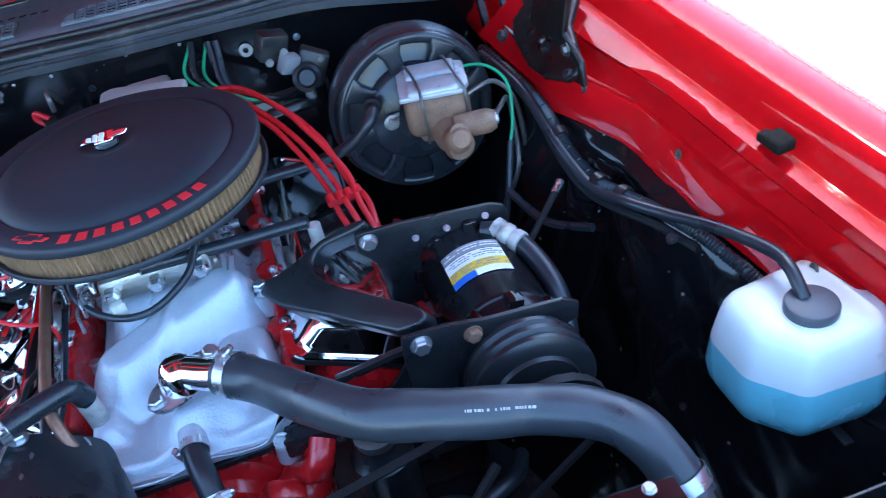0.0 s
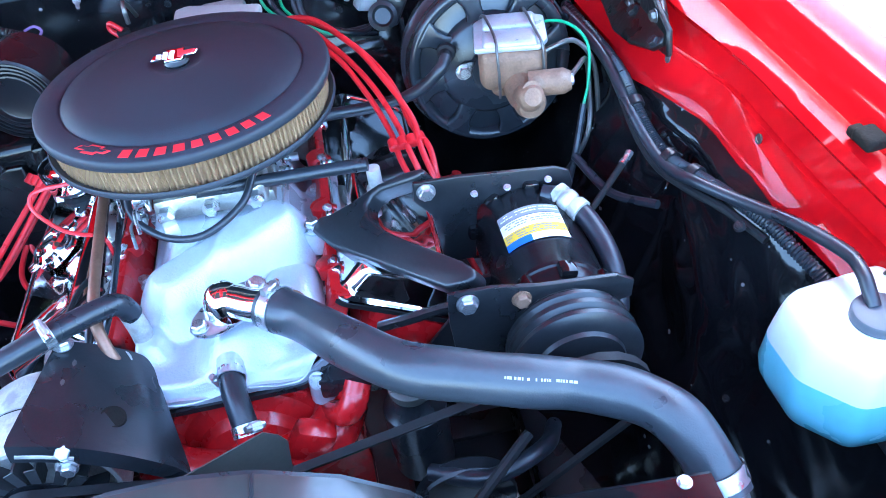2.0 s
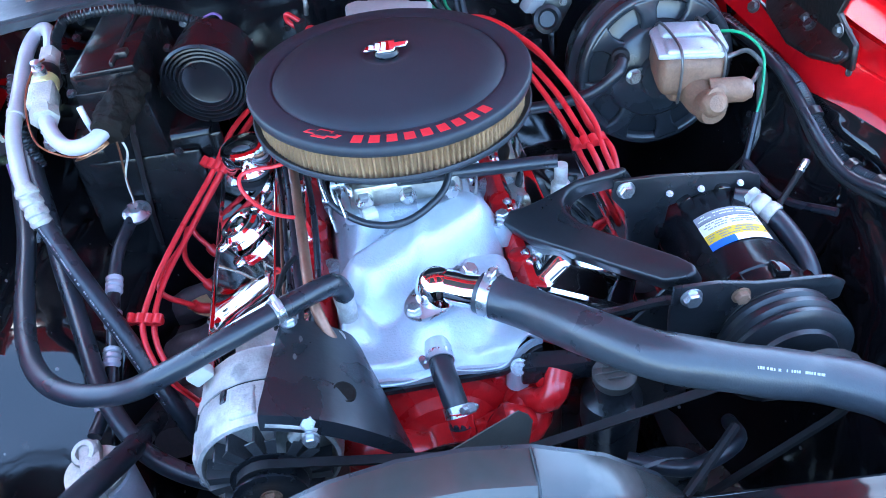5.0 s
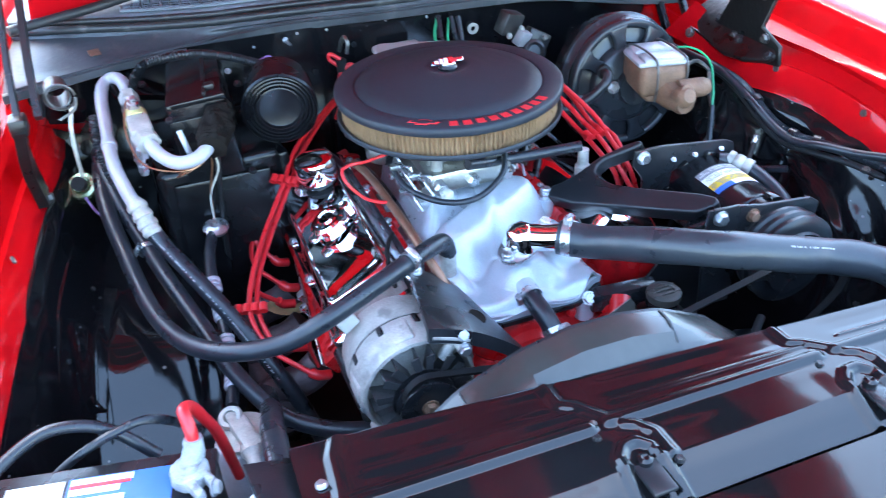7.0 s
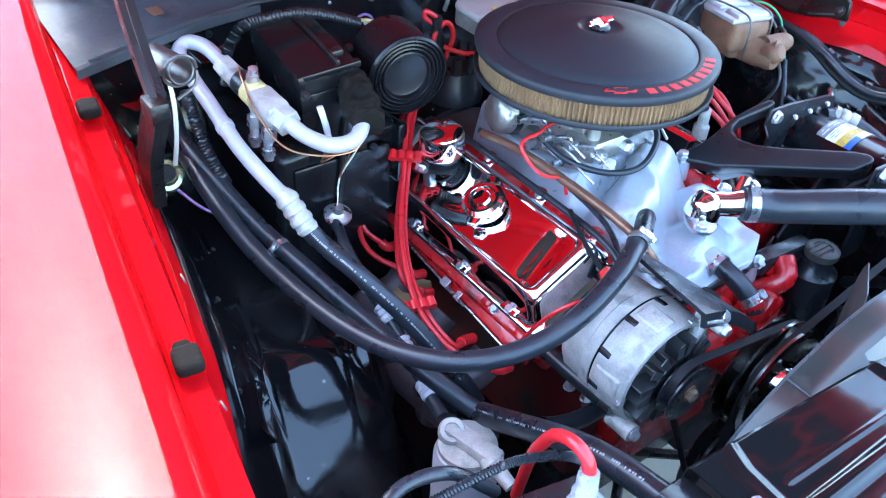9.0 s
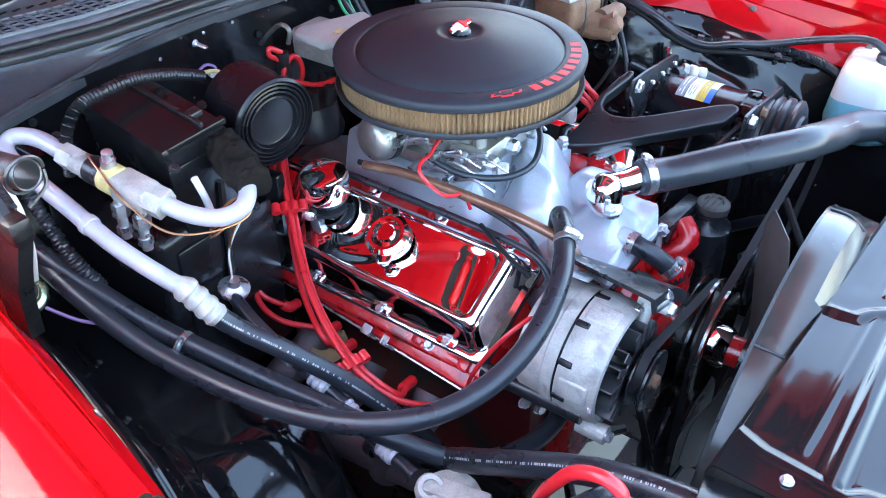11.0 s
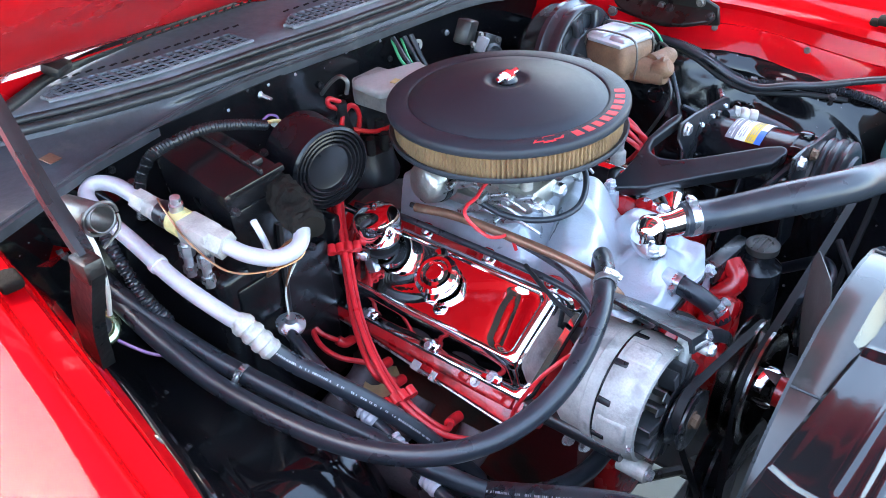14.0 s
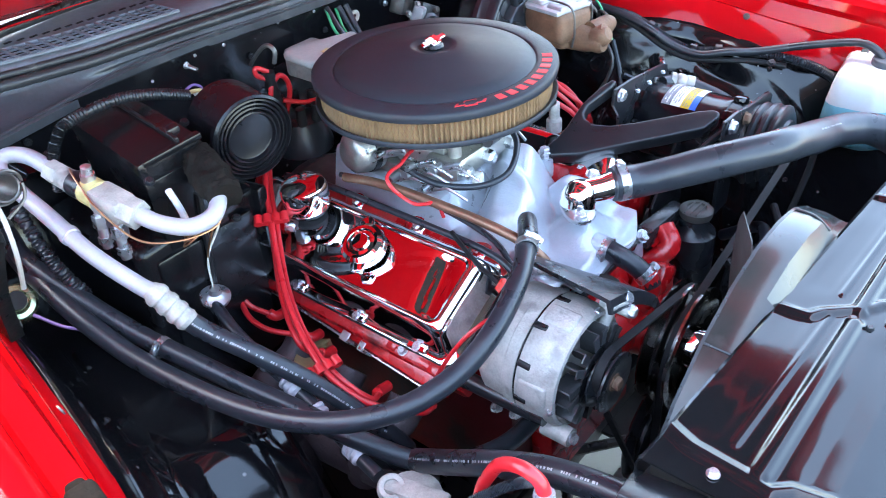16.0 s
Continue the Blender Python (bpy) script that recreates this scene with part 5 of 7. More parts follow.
clamp(t, (-0.165, -0.272, 0.859), (-0.85, -0.5, -0.02), 0.0132, 0.011, (0.3, -0.4, 0.8))
HEAT2 = [(-0.53, 0.32, 0.86), (-0.546, 0.24, 0.856), (-0.530, 0.155, 0.821), (-0.507, 0.079, 0.784), (-0.485, 0.003, 0.762), (-0.462, -0.065, 0.738), (-0.443, -0.122, 0.721), (-0.415, -0.20, 0.690), (-0.36, -0.27, 0.645), (-0.26, -0.31, 0.62), (-0.14, -0.31, 0.63)]
t = thing("heater_hose", "black rubber heater return hose", "heater hose", (-0.45, -0.06, 0.73))
part("hose", tube(HEAT2, 0.0125, 16, 8), RUBBER, t)
clamp(t, (-0.50, 0.05, 0.775), (0.25, -0.9, -0.3), 0.0128, 0.008, (-0.8, 0, 0.5))
part("fitting", lathe([(0, 0), (0.0115, 0), (0.0115, 0.03), (0, 0.03)], aim((-0.525, 0.335, 0.862), (0.1, 1, 0)), 16), STEEL, t)

t = thing("suction_hose", "pale air-conditioning tube crimped to a printed black hose", "air conditioning hose", (-0.48, 0.02, 0.85))
TUBE = [(-0.474, 0.245, 0.957), (-0.480, 0.285, 0.966), (-0.494, 0.312, 0.966), (-0.511, 0.308, 0.958), (-0.518, 0.27, 0.949), (-0.518, 0.19, 0.928), (-0.517, 0.111, 0.904), (-0.503, 0.045, 0.876), (-0.495, 0.028, 0.868)]
part("tube", tube(TUBE, 0.0105, 16, 8), WHITE_TUBE, t, "pale painted metal tube")
part("ferrule_ring", lathe([(0.0105, -0.006), (0.0125, -0.004), (0.0125, 0.004), (0.0105, 0.006)], aim((-0.518, 0.15, 0.916), (0, -1, -0.3)), 18), WHITE_TUBE, t)
d = V(0.45, -0.62, -0.62).normalized()
cr = V(-0.497, 0.03, 0.870)
prof = [(0.010, -0.006), (0.013, 0.0)]
for k in range(3):
    prof += [(0.0155, 0.004 + 0.015 * k), (0.0155, 0.010 + 0.015 * k), (0.0135, 0.012 + 0.015 * k), (0.0135, 0.016 + 0.015 * k)]
prof += [(0.0150, 0.050), (0.0125, 0.056)]
part("crimp", lathe(prof, aim(cr, (0.28, -0.6, -0.74)), 22), ALU_CAST, t, "crimped grey ferrule")
ACH = [(-0.487, 0.008, 0.842), (-0.470, -0.014, 0.812), (-0.440, -0.058, 0.776), (-0.400, -0.110, 0.722), (-0.366, -0.155, 0.664), (-0.335, -0.19, 0.60), (-0.31, -0.21, 0.52)]
part("hose", tube(ACH, 0.0125, 16, 8), RUBBER, t)
print_on(t, ACH, 0.0128, (-0.5, -0.5, 0.7), 40, k0=0.05, k1=0.75, size=0.0026)

t = thing("condenser_hose", "black air-conditioning hose running forward to the condenser", "air conditioning hose", (-0.38, -0.3, 0.69))
ACB = [(-0.355, 0.02, 0.50), (-0.376, -0.149, 0.594), (-0.381, -0.274, 0.672), (-0.390, -0.400, 0.762), (-0.393, -0.465, 0.797), (-0.397, -0.53, 0.818), (-0.405, -0.56, 0.828)]
part("hose", tube(ACB, 0.0150, 16, 8), RUBBER, t)
print_on(t, ACB, 0.0152, (-0.4, -0.5, 0.8), 40, k0=0.25, k1=0.8, size=0.0026)
part("fitting", lathe([(0, 0), (0.0135, 0), (0.0165, 0.004), (0.0165, 0.018), (0.0135, 0.02), (0.0135, 0.034), (0, 0.034)], aim((-0.402, -0.55, 0.824), (-0.15, -0.9, 0.4)), 20), ZINC, t, "bright metal hose fitting")
b = lathe([(0, 0), (0.024, 0), (0.027, 0.004), (0.027, 0.016), (0.022, 0.024), (0.012, 0.028), (0, 0.029)], aim((-0.417, -0.592, 0.83), (0, -0.3, 1)), 30)
part("cap", b, WHITE, t, "white service cap")

# expansion valve
t = thing("expansion_valve", "grey expansion valve with yellow band and capillary tubes", "expansion valve", (-0.465, 0.14, 0.93))
ax = V(0.08, -1, -0.12)
part("nut", lathe([(0, 0), (0.0155, 0), (0.0155, 0.024), (0, 0.024)], aim((-0.475, 0.243, 0.956), ax), 6), ALU_CAST, t)
part("collar", lathe([(0, 0), (0.0145, 0), (0.0145, 0.014), (0.0155, 0.015), (0.0155, 0.024), (0, 0.024)], aim((-0.473, 0.219, 0.953), ax), 22), ALU_CAST, t)
part("band", lathe([(0.0168, 0), (0.0172, 0.001), (0.0172, 0.028), (0.0168, 0.029), (0.0, 0.029)], aim((-0.471, 0.196, 0.951), ax), 26), SATIN_BLACK, t, "black sleeve")
part("yellow_band", lathe([(0.0, 0), (0.0185, 0.0), (0.0185, 0.022), (0.0, 0.022)], aim((-0.469, 0.170, 0.949), ax), 26), YELLOW, t, "faded yellow band")
part("body", block((0.034, 0.032, 0.055), aim((-0.465, 0.126, 0.943), ax), 0.006), ALU_CAST, t)
part("hex", lathe([(0, 0), (0.019, 0), (0.019, 0.022), (0, 0.022)], aim((-0.462, 0.106, 0.940), (0.25, -1, -0.25)), 6), ALU_CAST, t)
part("port", lathe([(0, 0), (0.009, 0), (0.009, 0.012), (0.0065, 0.013), (0.0065, 0.022), (0.003, 0.024), (0, 0.024)], aim((-0.468, 0.163, 0.963), (0, -0.2, 1)), 14), ZINC, t)
for q in ((-0.474, 0.150, 0.928), (-0.470, 0.118, 0.922)):
    b = tube([V(*q), V(q[0] - 0.004, q[1] - 0.002, q[2] - 0.022), V(q[0] - 0.006, q[1] - 0.004, q[2] - 0.05)], 0.0065, 12, 3)
    lathe([(0, 0), (0.0105, 0), (0.0105, 0.016), (0, 0.016)], aim((q[0] - 0.001, q[1], q[2] - 0.006), (-0.1, 0, -1)), 6, b)
    lathe([(0, 0), (0.009, 0), (0.009, 0.010), (0, 0.010)], aim((q[0] - 0.005, q[1] - 0.003, q[2] - 0.034), (-0.1, 0, -1)), 6, b)
    part("fitting", b, ZINC, t, "plated flare fitting")
part("outlet_tube", tube([V(-0.457, 0.088, 0.935), V(-0.446, 0.060, 0.926), V(-0.425, 0.034, 0.920), V(-0.398, 0.026, 0.923), V(-0.376, 0.040, 0.931), V(-0.366, 0.062, 0.938)], 0.0105, 16, 8), WHITE_TUBE, t, "pale painted metal tube")
for k, (dx, dz) in enumerate(((0, 0),)):
    part("capillary", tube([V(-0.470, 0.20, 0.969), V(-0.480, 0.17, 0.968), V(-0.487, 0.12, 0.945), V(-0.475, 0.07, 0.915 + dz), V(-0.44, 0.04, 0.906 + dz), V(-0.40 + dx, 0.02, 0.912 + dz), V(-0.372, 0.035, 0.925)], 0.0014, 6, 6), COPPER, t, "thin copper capillary")


# ---------------------------------------------------------------- alternator with bracket
FAN_STEEL = pbr("dull_dark_fan_steel", (0.050, 0.051, 0.054), 0.38, 0.3, 0, 0.3, 40, 0.2, 200)


def alternator():
    t = thing("alternator", "grey cast aluminium alternator with black fan and pulley", "alternator", (-0.2, -0.35, 0.68))
    m = aim((-0.197, -0.262, 0.739), (0.01, -1, -0.02)) @ Matrix.Diagonal((1.16, 1.16, 1, 1))
    b = lathe([(0, 0), (0.045, 0), (0.060, 0.006), (0.066, 0.016), (0.067, 0.045), (0.069, 0.047), (0.069, 0.062), (0, 0.062)], m, 48)
    part("rear_housing", b, ALU_CAST, t)
    b = lathe([(0, 0.0655), (0.069, 0.0655), (0.070, 0.080), (0.069, 0.100), (0.0675, 0.110), (0.0660, 0.117), (0.0625, 0.1185), (0.0605, 0.116), (0.0590, 0.104), (0, 0.102)], m, 48)
    for a in (20, 100, 175, 255, 325):
        part("boss", block((0.010, 0.026, 0.040), m @ pose(0, 0, 0, 0, 0, a) @ pose(0.0655, 0, 0.089), 0.004, 3), ALU_CAST, t)
    part("front_housing", b, ALU_CAST, t)
    part("joint", lathe([(0.0675, 0.0615), (0.0675, 0.066)], m, 48), SATIN_BLACK, t, "dark joint between the housings")
    # Dark blocks on the housing paint the shade inside its vent slots.
    for k in range(10):
        b = block((0.004, 0.0075, 0.018), m @ pose(0, 0, 0, 0, 0, 36 * k + 8) @ pose(0.0690, 0, 0.0735), 0.0018, 3)
        part("slot", b, SATIN_BLACK, t)
    for a in (70, 190, 310):
        q = m @ V(0.064 * math.cos(radians(a)), 0.064 * math.sin(radians(a)), 0.112)
        bolt(t, q, (0, -1, 0), 0.006, ZINC)
    # cooling fan
    fan = part("fan", lathe([(0, 0.130), (0.030, 0.130), (0.037, 0.132), (0.037, 0.134), (0, 0.135)], m, 36), SATIN_BLACK, t, "black pressed steel fan")
    for k in range(16):
        mm = m @ pose(0, 0, 0, 0, 0, 22.5 * k + (4 if k % 2 else 0))
        b = prism([(0.026, -0.001), (0.057, 0.003), (0.0575, 0.0048), (0.026, 0.001)], 0.024, mm @ pose(0, 0, 0.108), 0, 1)
        prism([(0.028, -0.002), (0.057, 0.003), (0.053, 0.0125), (0.032, 0.0065)], 0.0016, mm @ pose(0, 0, 0.1315), 0, 1, b)
        part("fan_blade", b, FAN_STEEL, fan)
    part("pulley", lathe([(0, 0.136), (0.030, 0.136), (0.0345, 0.139), (0.0345, 0.141), (0.026, 0.148), (0.0345, 0.155), (0.0345, 0.158), (0.028, 0.160), (0.018, 0.156), (0, 0.156)], m, 40), SATIN_BLACK, t, "black pulley")
    bolt(t, m @ V(0, 0, 0.156), (0, -1, 0), 0.0125, BROWN_IRON, "nut", "rusty pulley nut")
    # mounting ears
    for p, r in ((V(-0.250, -0.368, 0.672), 0.0125), (V(-0.142, -0.380, 0.804), 0.009)):
        b = lathe([(0, -0.012), (r, -0.012), (r, 0.026), (0, 0.026)], aim(p, (0, -1, 0)), 20)
        q = m @ V(0, 0, 0.1)
        tube([p, p.lerp(V(q.x, p.y, q.z), 0.4)], r * 0.95, 10, 2, b)
        part("ear", b, ALU_CAST, t)
        bolt(t, p + V(0, -0.026, 0), (0, -1, 0), 0.0080, ZINC)
    b = lathe([(0, 0), (0.0115, 0), (0.0115, 0.14), (0, 0.14)], aim((-0.265, -0.225, 0.698), (0.02, -1, 0.01)), 18)
    part("pivot_sleeve", b, SATIN_BLACK, t, "black pivot spacer")
    part("connector", block((0.026, 0.016, 0.02), pose(-0.262, -0.288, 0.800, 0, -30, 10), 0.003), CREAM, t, "cream plug")
    lead = [V(-0.262, -0.288, 0.81), V(-0.275, -0.29, 0.825), V(-0.30, -0.27, 0.80), V(-0.31, -0.24, 0.74), V(-0.30, -0.22, 0.68)]
    part("lead", tube(lead, 0.0028, 8, 6), WIRE_RED, t, "red lead")
    # bracket plate over the top
    br = thing("alternator_bracket", "black steel alternator bracket with a round hole", "bracket", (-0.12, -0.33, 0.78))

    def plate(u, v):
        """A sheet bowed over the alternator's shoulder, its front edge folded down."""
        w = min(v, 0.88) / 0.88
        a, b = V(-0.166, -0.262, 0.836), V(-0.188, -0.396, 0.843)
        c, d = V(-0.092, -0.252, 0.779), V(-0.046, -0.396, 0.752)
        q = a.lerp(b, w).lerp(c.lerp(d, w), u)
        return q + V(0, -0.004 * ease(v, 0.86, 1), 0.014 * math.sin(math.pi * u) * (0.4 + 0.6 * w) - 0.016 * ease(v, 0.87, 1.0) - 0.010 * ease(u, 0.9, 1.0))

    bm = sheet(plate, span(0, 1, 14), span(0, 1, 26), 0.005)
    part("plate", bm, SATIN_BLACK, br)
    # Dark disc paints the shade in a round hole; the plate is uncut.
    q = plate(0.62, 0.62)
    part("hole", lathe([(0, -0.0005), (0.0105, -0.0005), (0.0115, 0.0003), (0.0128, 0.0003), (0.0135, -0.003)], aim(q + V(0.002, -0.001, 0.0065), (0.45, -0.1, 0.9)), 24), FOAM, br, "dark disc painted as the shade in a hole")
    slot = [plate(0.04, 0.95), plate(0.2, 0.95), plate(0.38, 0.95)]
    part("slot", tube([p + V(0, -0.003, 0.002) for p in slot], 0.0030, 8, 3), ALU_CAST, br, "bare metal adjusting slot")
    bolt(br, (-0.142, -0.398, 0.820), (0.1, -0.8, 0.6), 0.0085, ZINC)
    bolt(br, (-0.102, -0.246, 0.772), (0, 0, 1), 0.0115, ZINC)
    bolt(br, (-0.158, -0.268, 0.838), (0.2, 0, 1), 0.0115, ZINC)
    for u, v in ((0.25, 0.2), (0.2, 0.38)):
        part("stud", lathe([(0, 0), (0.006, 0), (0.006, 0.003), (0, 0.004)], aim(plate(u, v) + V(0, 0, 0.001), (0, 0, 1)), 12), STEEL, br)
    return t


alternator()


# ---------------------------------------------------------------- fan, pulleys and belts
def pulleys():
    t = thing("water_pump_pulley", "black grooved water pump pulley with polished hub", "pulley", (0, -0.43, 0.655))
    m = aim((0.0, -0.392, 0.655), (0, -1, 0))
    part("sheave", lathe([(0, 0), (0.070, 0), (0.088, 0.003), (0.090, 0.006), (0.074, 0.014), (0.090, 0.022), (0.090, 0.026), (0.074, 0.034), (0.090, 0.042), (0.090, 0.046), (0.078, 0.047), (0.06, 0.034), (0.035, 0.03), (0, 0.03)], m, 60), PULLEY_STEEL, t, "polished grooved sheave")
    part("hub", lathe([(0, 0.03), (0.032, 0.03), (0.030, 0.06), (0.026, 0.066), (0, 0.066)], m, 32), CHROME, t, "polished hub")
    part("spacer", lathe([(0, 0.066), (0.022, 0.066), (0.022, 0.09), (0, 0.09)], m, 24), ENGINE_RED, t, "red fan spacer")
    c = thing("crank_pulley", "dark steel crankshaft pulley", "pulley", (0, -0.43, 0.47))
    m2 = aim((0.0, -0.385, 0.47), (0, -1, 0))
    part("sheave", lathe([(0, 0), (0.085, 0), (0.09, 0.004), (0.076, 0.013), (0.09, 0.022), (0.09, 0.027), (0.076, 0.036), (0.09, 0.045), (0.088, 0.05), (0.04, 0.04), (0, 0.04)], m2, 50), SATIN_BLACK, c)
    f = thing("cooling_fan", "grey metal cooling fan blades inside the shroud", "fan", (0, -0.485, 0.66))
    mf = aim((0.0, -0.478, 0.655), (0, -1, 0))
    part("hub", lathe([(0, 0), (0.045, 0), (0.045, 0.006), (0, 0.006)], mf, 30), SATIN_BLACK, f)
    for k in range(2):
        def blade(u, v, k=k):
            r = 0.035 + 0.170 * v
            w = (0.020 + 0.042 * ease(v, 0.0, 0.5) - 0.022 * ease(v, 0.86, 1.0)) * u
            a = radians(180 * k + 83)
            tw = radians(28)
            loc = V(r, w * math.cos(tw), w * math.sin(tw) - 0.006 * v)
            return mf @ (Matrix.Rotation(a, 4, "Z") @ loc)
        part("blade", sheet(blade, span(-1, 1, 8), span(0, 1, 12), 0.0015), GREY_STEEL, f, "dull grey fan blade")

    def belt(name, discs, y, w=0.011):
        """A belt round discs (x, z, r) in a plane across the car."""
        pts = []
        n = len(discs)
        for i in range(n):
            x0, z0, r0 = discs[i]
            x1, z1, r1 = discs[(i + 1) % n]
            xp, zp, rp = discs[i - 1]

            def tangent(xa, za, ra, xb, zb, rb):
                dx, dz = xb - xa, zb - za
                L = math.hypot(dx, dz)
                return math.atan2(dz, dx) - math.acos(max(-1, min(1, (ra - rb) / L)))

            aout = tangent(x0, z0, r0, x1, z1, r1)
            ain = tangent(xp, zp, rp, x0, z0, r0)
            while aout < ain:
                aout += 2 * math.pi
            if aout - ain > 1.7 * math.pi:
                aout = ain
            for k in range(9):
                a = ain + (aout - ain) * k / 8
                pts.append((x0 + r0 * math.cos(a), z0 + r0 * math.sin(a)))
        cx, cz = sum(p[0] for p in pts) / len(pts), sum(p[1] for p in pts) / len(pts)
        bm = bmesh.new()
        loops = []
        for i, (x, z) in enumerate(pts + pts[:1]):
            d = V(x - cx, 0, z - cz).normalized()
            a = V(x, y, z)
            loops.append([a + V(0, -w / 2, 0) + d * 0.003, a + V(0, w / 2, 0) + d * 0.003, a + V(0, w * 0.32, 0) - d * 0.005, a + V(0, -w * 0.32, 0) - d * 0.005])
        rings(bm, loops, cap=False)
        return whole(name, bm, RUBBER_DULL, "black rubber drive belt", "belt", group="drive belts", at=(0, y, 0.6))

    belt("drive_belt", [(-0.194, 0.749, 0.032), (0.0, 0.47, 0.082), (0.0, 0.655, 0.083)], -0.411)
    belt("drive_belt", [(0.0, 0.655, 0.083), (0.0, 0.47, 0.083), (0.375, 0.77, 0.062)], -0.432)


pulleys()


# ---------------------------------------------------------------- air-conditioning compressor
CAN_BLACK = pbr("semi_gloss_black_can", (0.008, 0.008, 0.010), 0.28, 0, 0.0, 0.3, 10, 0.08, 90, dirt=(0.03, 0.03, 0.03), dirt_at=0.66)
dull(CAN_BLACK, 0.35)


def compressor():
    t = thing("compressor", "black cylindrical air-conditioning compressor with a printed label", "compressor", (0.375, -0.25, 0.70))
    C = V(0.373, 0, 0.783)
    m = aim((C.x, -0.150, C.z), (0, -1, 0))
    b = lathe([(0, -0.012), (0.045, -0.012), (0.058, -0.006), (0.062, 0.004), (0.062, 0.020), (0.0635, 0.024), (0.0635, 0.150), (0.0645, 0.152), (0.0645, 0.158), (0.0625, 0.160), (0.0625, 0.172), (0.058, 0.186), (0.05, 0.19), (0, 0.19)], m, 56)
    part("shell", b, CAN_BLACK, t, "black painted steel shell")
    b = lathe([(0.066, 0.203), (0.069, 0.205), (0.069, 0.210), (0.065, 0.214), (0.066, 0.217), (0.071, 0.220), (0.071, 0.226), (0.066, 0.230), (0.067, 0.233), (0.071, 0.236), (0.071, 0.241), (0.064, 0.246), (0.05, 0.247), (0.048, 0.252), (0.0, 0.252)], m, 56)
    lathe([(0.0, 0.203), (0.068, 0.203)], m, 56, b)
    part("clutch_pulley", b, SATIN_BLACK, t, "black grooved clutch pulley")
    part("coil", lathe([(0, 0.188), (0.062, 0.188), (0.062, 0.202), (0, 0.202)], m, 40), STEEL, t)
    # mounting ears round the ends
    for a in (35, 80, 125, 170):
        for h in (0.012, 0.168):
            q = m @ V(0.060 * math.cos(radians(a)), 0.060 * math.sin(radians(a)), h)
            part("ear", block((0.022, 0.020, 0.022), aim(q, q - (m @ V(0, 0, h))), 0.005), GLOSS_BLACK, t)
    # label wrapped on the shell
    def wrap(name, a0, a1, h0, h1, material, lift=0.0006):
        b = sheet(lambda a, h: m @ V((0.0636 + lift) * math.cos(radians(a)), (0.0636 + lift) * math.sin(radians(a)), h), span(a0, a1, 16), (h0, h1), 0.0003)
        return part(name, b, material, t)
    up = m.to_3x3().inverted() @ V(0, 0, 1)
    base = math.degrees(math.atan2(up.y, up.x))
    sgn = 1 if (m.to_3x3() @ V(math.cos(radians(base + 90)), math.sin(radians(base + 90)), 0)).x > 0 else -1
    L, R = base - sgn * 38, base + sgn * 30
    wrap("label_white", L, R, 0.068, 0.086, WHITE)
    wrap("label_yellow", L, R, 0.086, 0.101, LABEL_YELLOW)
    wrap("label_blue", L, L + (R - L) * 0.42, 0.101, 0.112, LABEL_BLUE)
    wrap("label_foot", L + (R - L) * 0.42, R, 0.101, 0.112, WHITE)
    wrap("label_head", L, R, 0.052, 0.067, LABEL_GREY)
    for i, h in enumerate((0.071, 0.075, 0.079, 0.089, 0.093, 0.097, 0.056, 0.061)):
        a = L + (R - L) * 0.04
        rnd = random.Random(i)
        while a * sgn < (R - (R - L) * 0.06) * sgn:
            st = (R - L) * rnd.uniform(0.02, 0.08)
            if rnd.random() < 0.75:
                wrap("print", a, a + st * 0.8, h, h + 0.0016, LABEL_GREY if i < 6 else WHITE, 0.0012)
            a += st
    # hose fitting and line behind
    part("discharge_hose", tube([V(0.395, -0.175, 0.838), V(0.42, -0.19, 0.835), V(0.44, -0.23, 0.822), V(0.448, -0.28, 0.80), V(0.443, -0.315, 0.76), V(0.43, -0.32, 0.70)], 0.0125, 14, 8), RUBBER, t)
    b = lathe([(0, 0), (0.014, 0), (0.014, 0.008), (0.0115, 0.010), (0.0145, 0.014), (0.0145, 0.022), (0.012, 0.026), (0.0145, 0.03), (0.0145, 0.04), (0, 0.04)], aim((0.412, -0.180, 0.840), (0.45, -0.75, -0.2)), 18)
    part("crimp", b, ALU_CAST, t, "crimped aluminium ferrule")
    # plates
    br = thing("compressor_mount", "black flat steel compressor mounting plates", "bracket", (0.34, -0.25, 0.75))
    rear = [(0.245, 0.881), (0.30, 0.879), (0.415, 0.865), (0.432, 0.857), (0.437, 0.835), (0.425, 0.82), (0.36, 0.842), (0.318, 0.83), (0.31, 0.75), (0.27, 0.75), (0.262, 0.83), (0.243, 0.855)]
    part("rear_plate", prism(rear, 0.006, Matrix(((1, 0, 0, 0), (0, 0, -1, -0.158), (0, 1, 0, 0), (0, 0, 0, 1))), 0.002), SATIN_BLACK, br)
    front = [(0.252, 0.870), (0.30, 0.868), (0.345, 0.858), (0.43, 0.850), (0.448, 0.838), (0.446, 0.815), (0.43, 0.812), (0.40, 0.835), (0.345, 0.838), (0.318, 0.80), (0.31, 0.70), (0.258, 0.70), (0.25, 0.83)]
    part("front_plate", prism(front, 0.006, Matrix(((1, 0, 0, 0), (0, 0, -1, -0.340), (0, 1, 0, 0), (0, 0, 0, 1))), 0.002), SATIN_BLACK, br)
    # Added black plate stands in for the unlit depth ahead of the head.
    part("shade_plate", prism([(0.205, 0.56), (0.335, 0.56), (0.335, 0.80), (0.300, 0.80), (0.262, 0.748), (0.222, 0.70)], 0.006, Matrix(((1, 0, 0, 0), (0, 0, -1, -0.250), (0, 1, 0, 0), (0, 0, 0, 1))), 0.002), SATIN_BLACK, br)
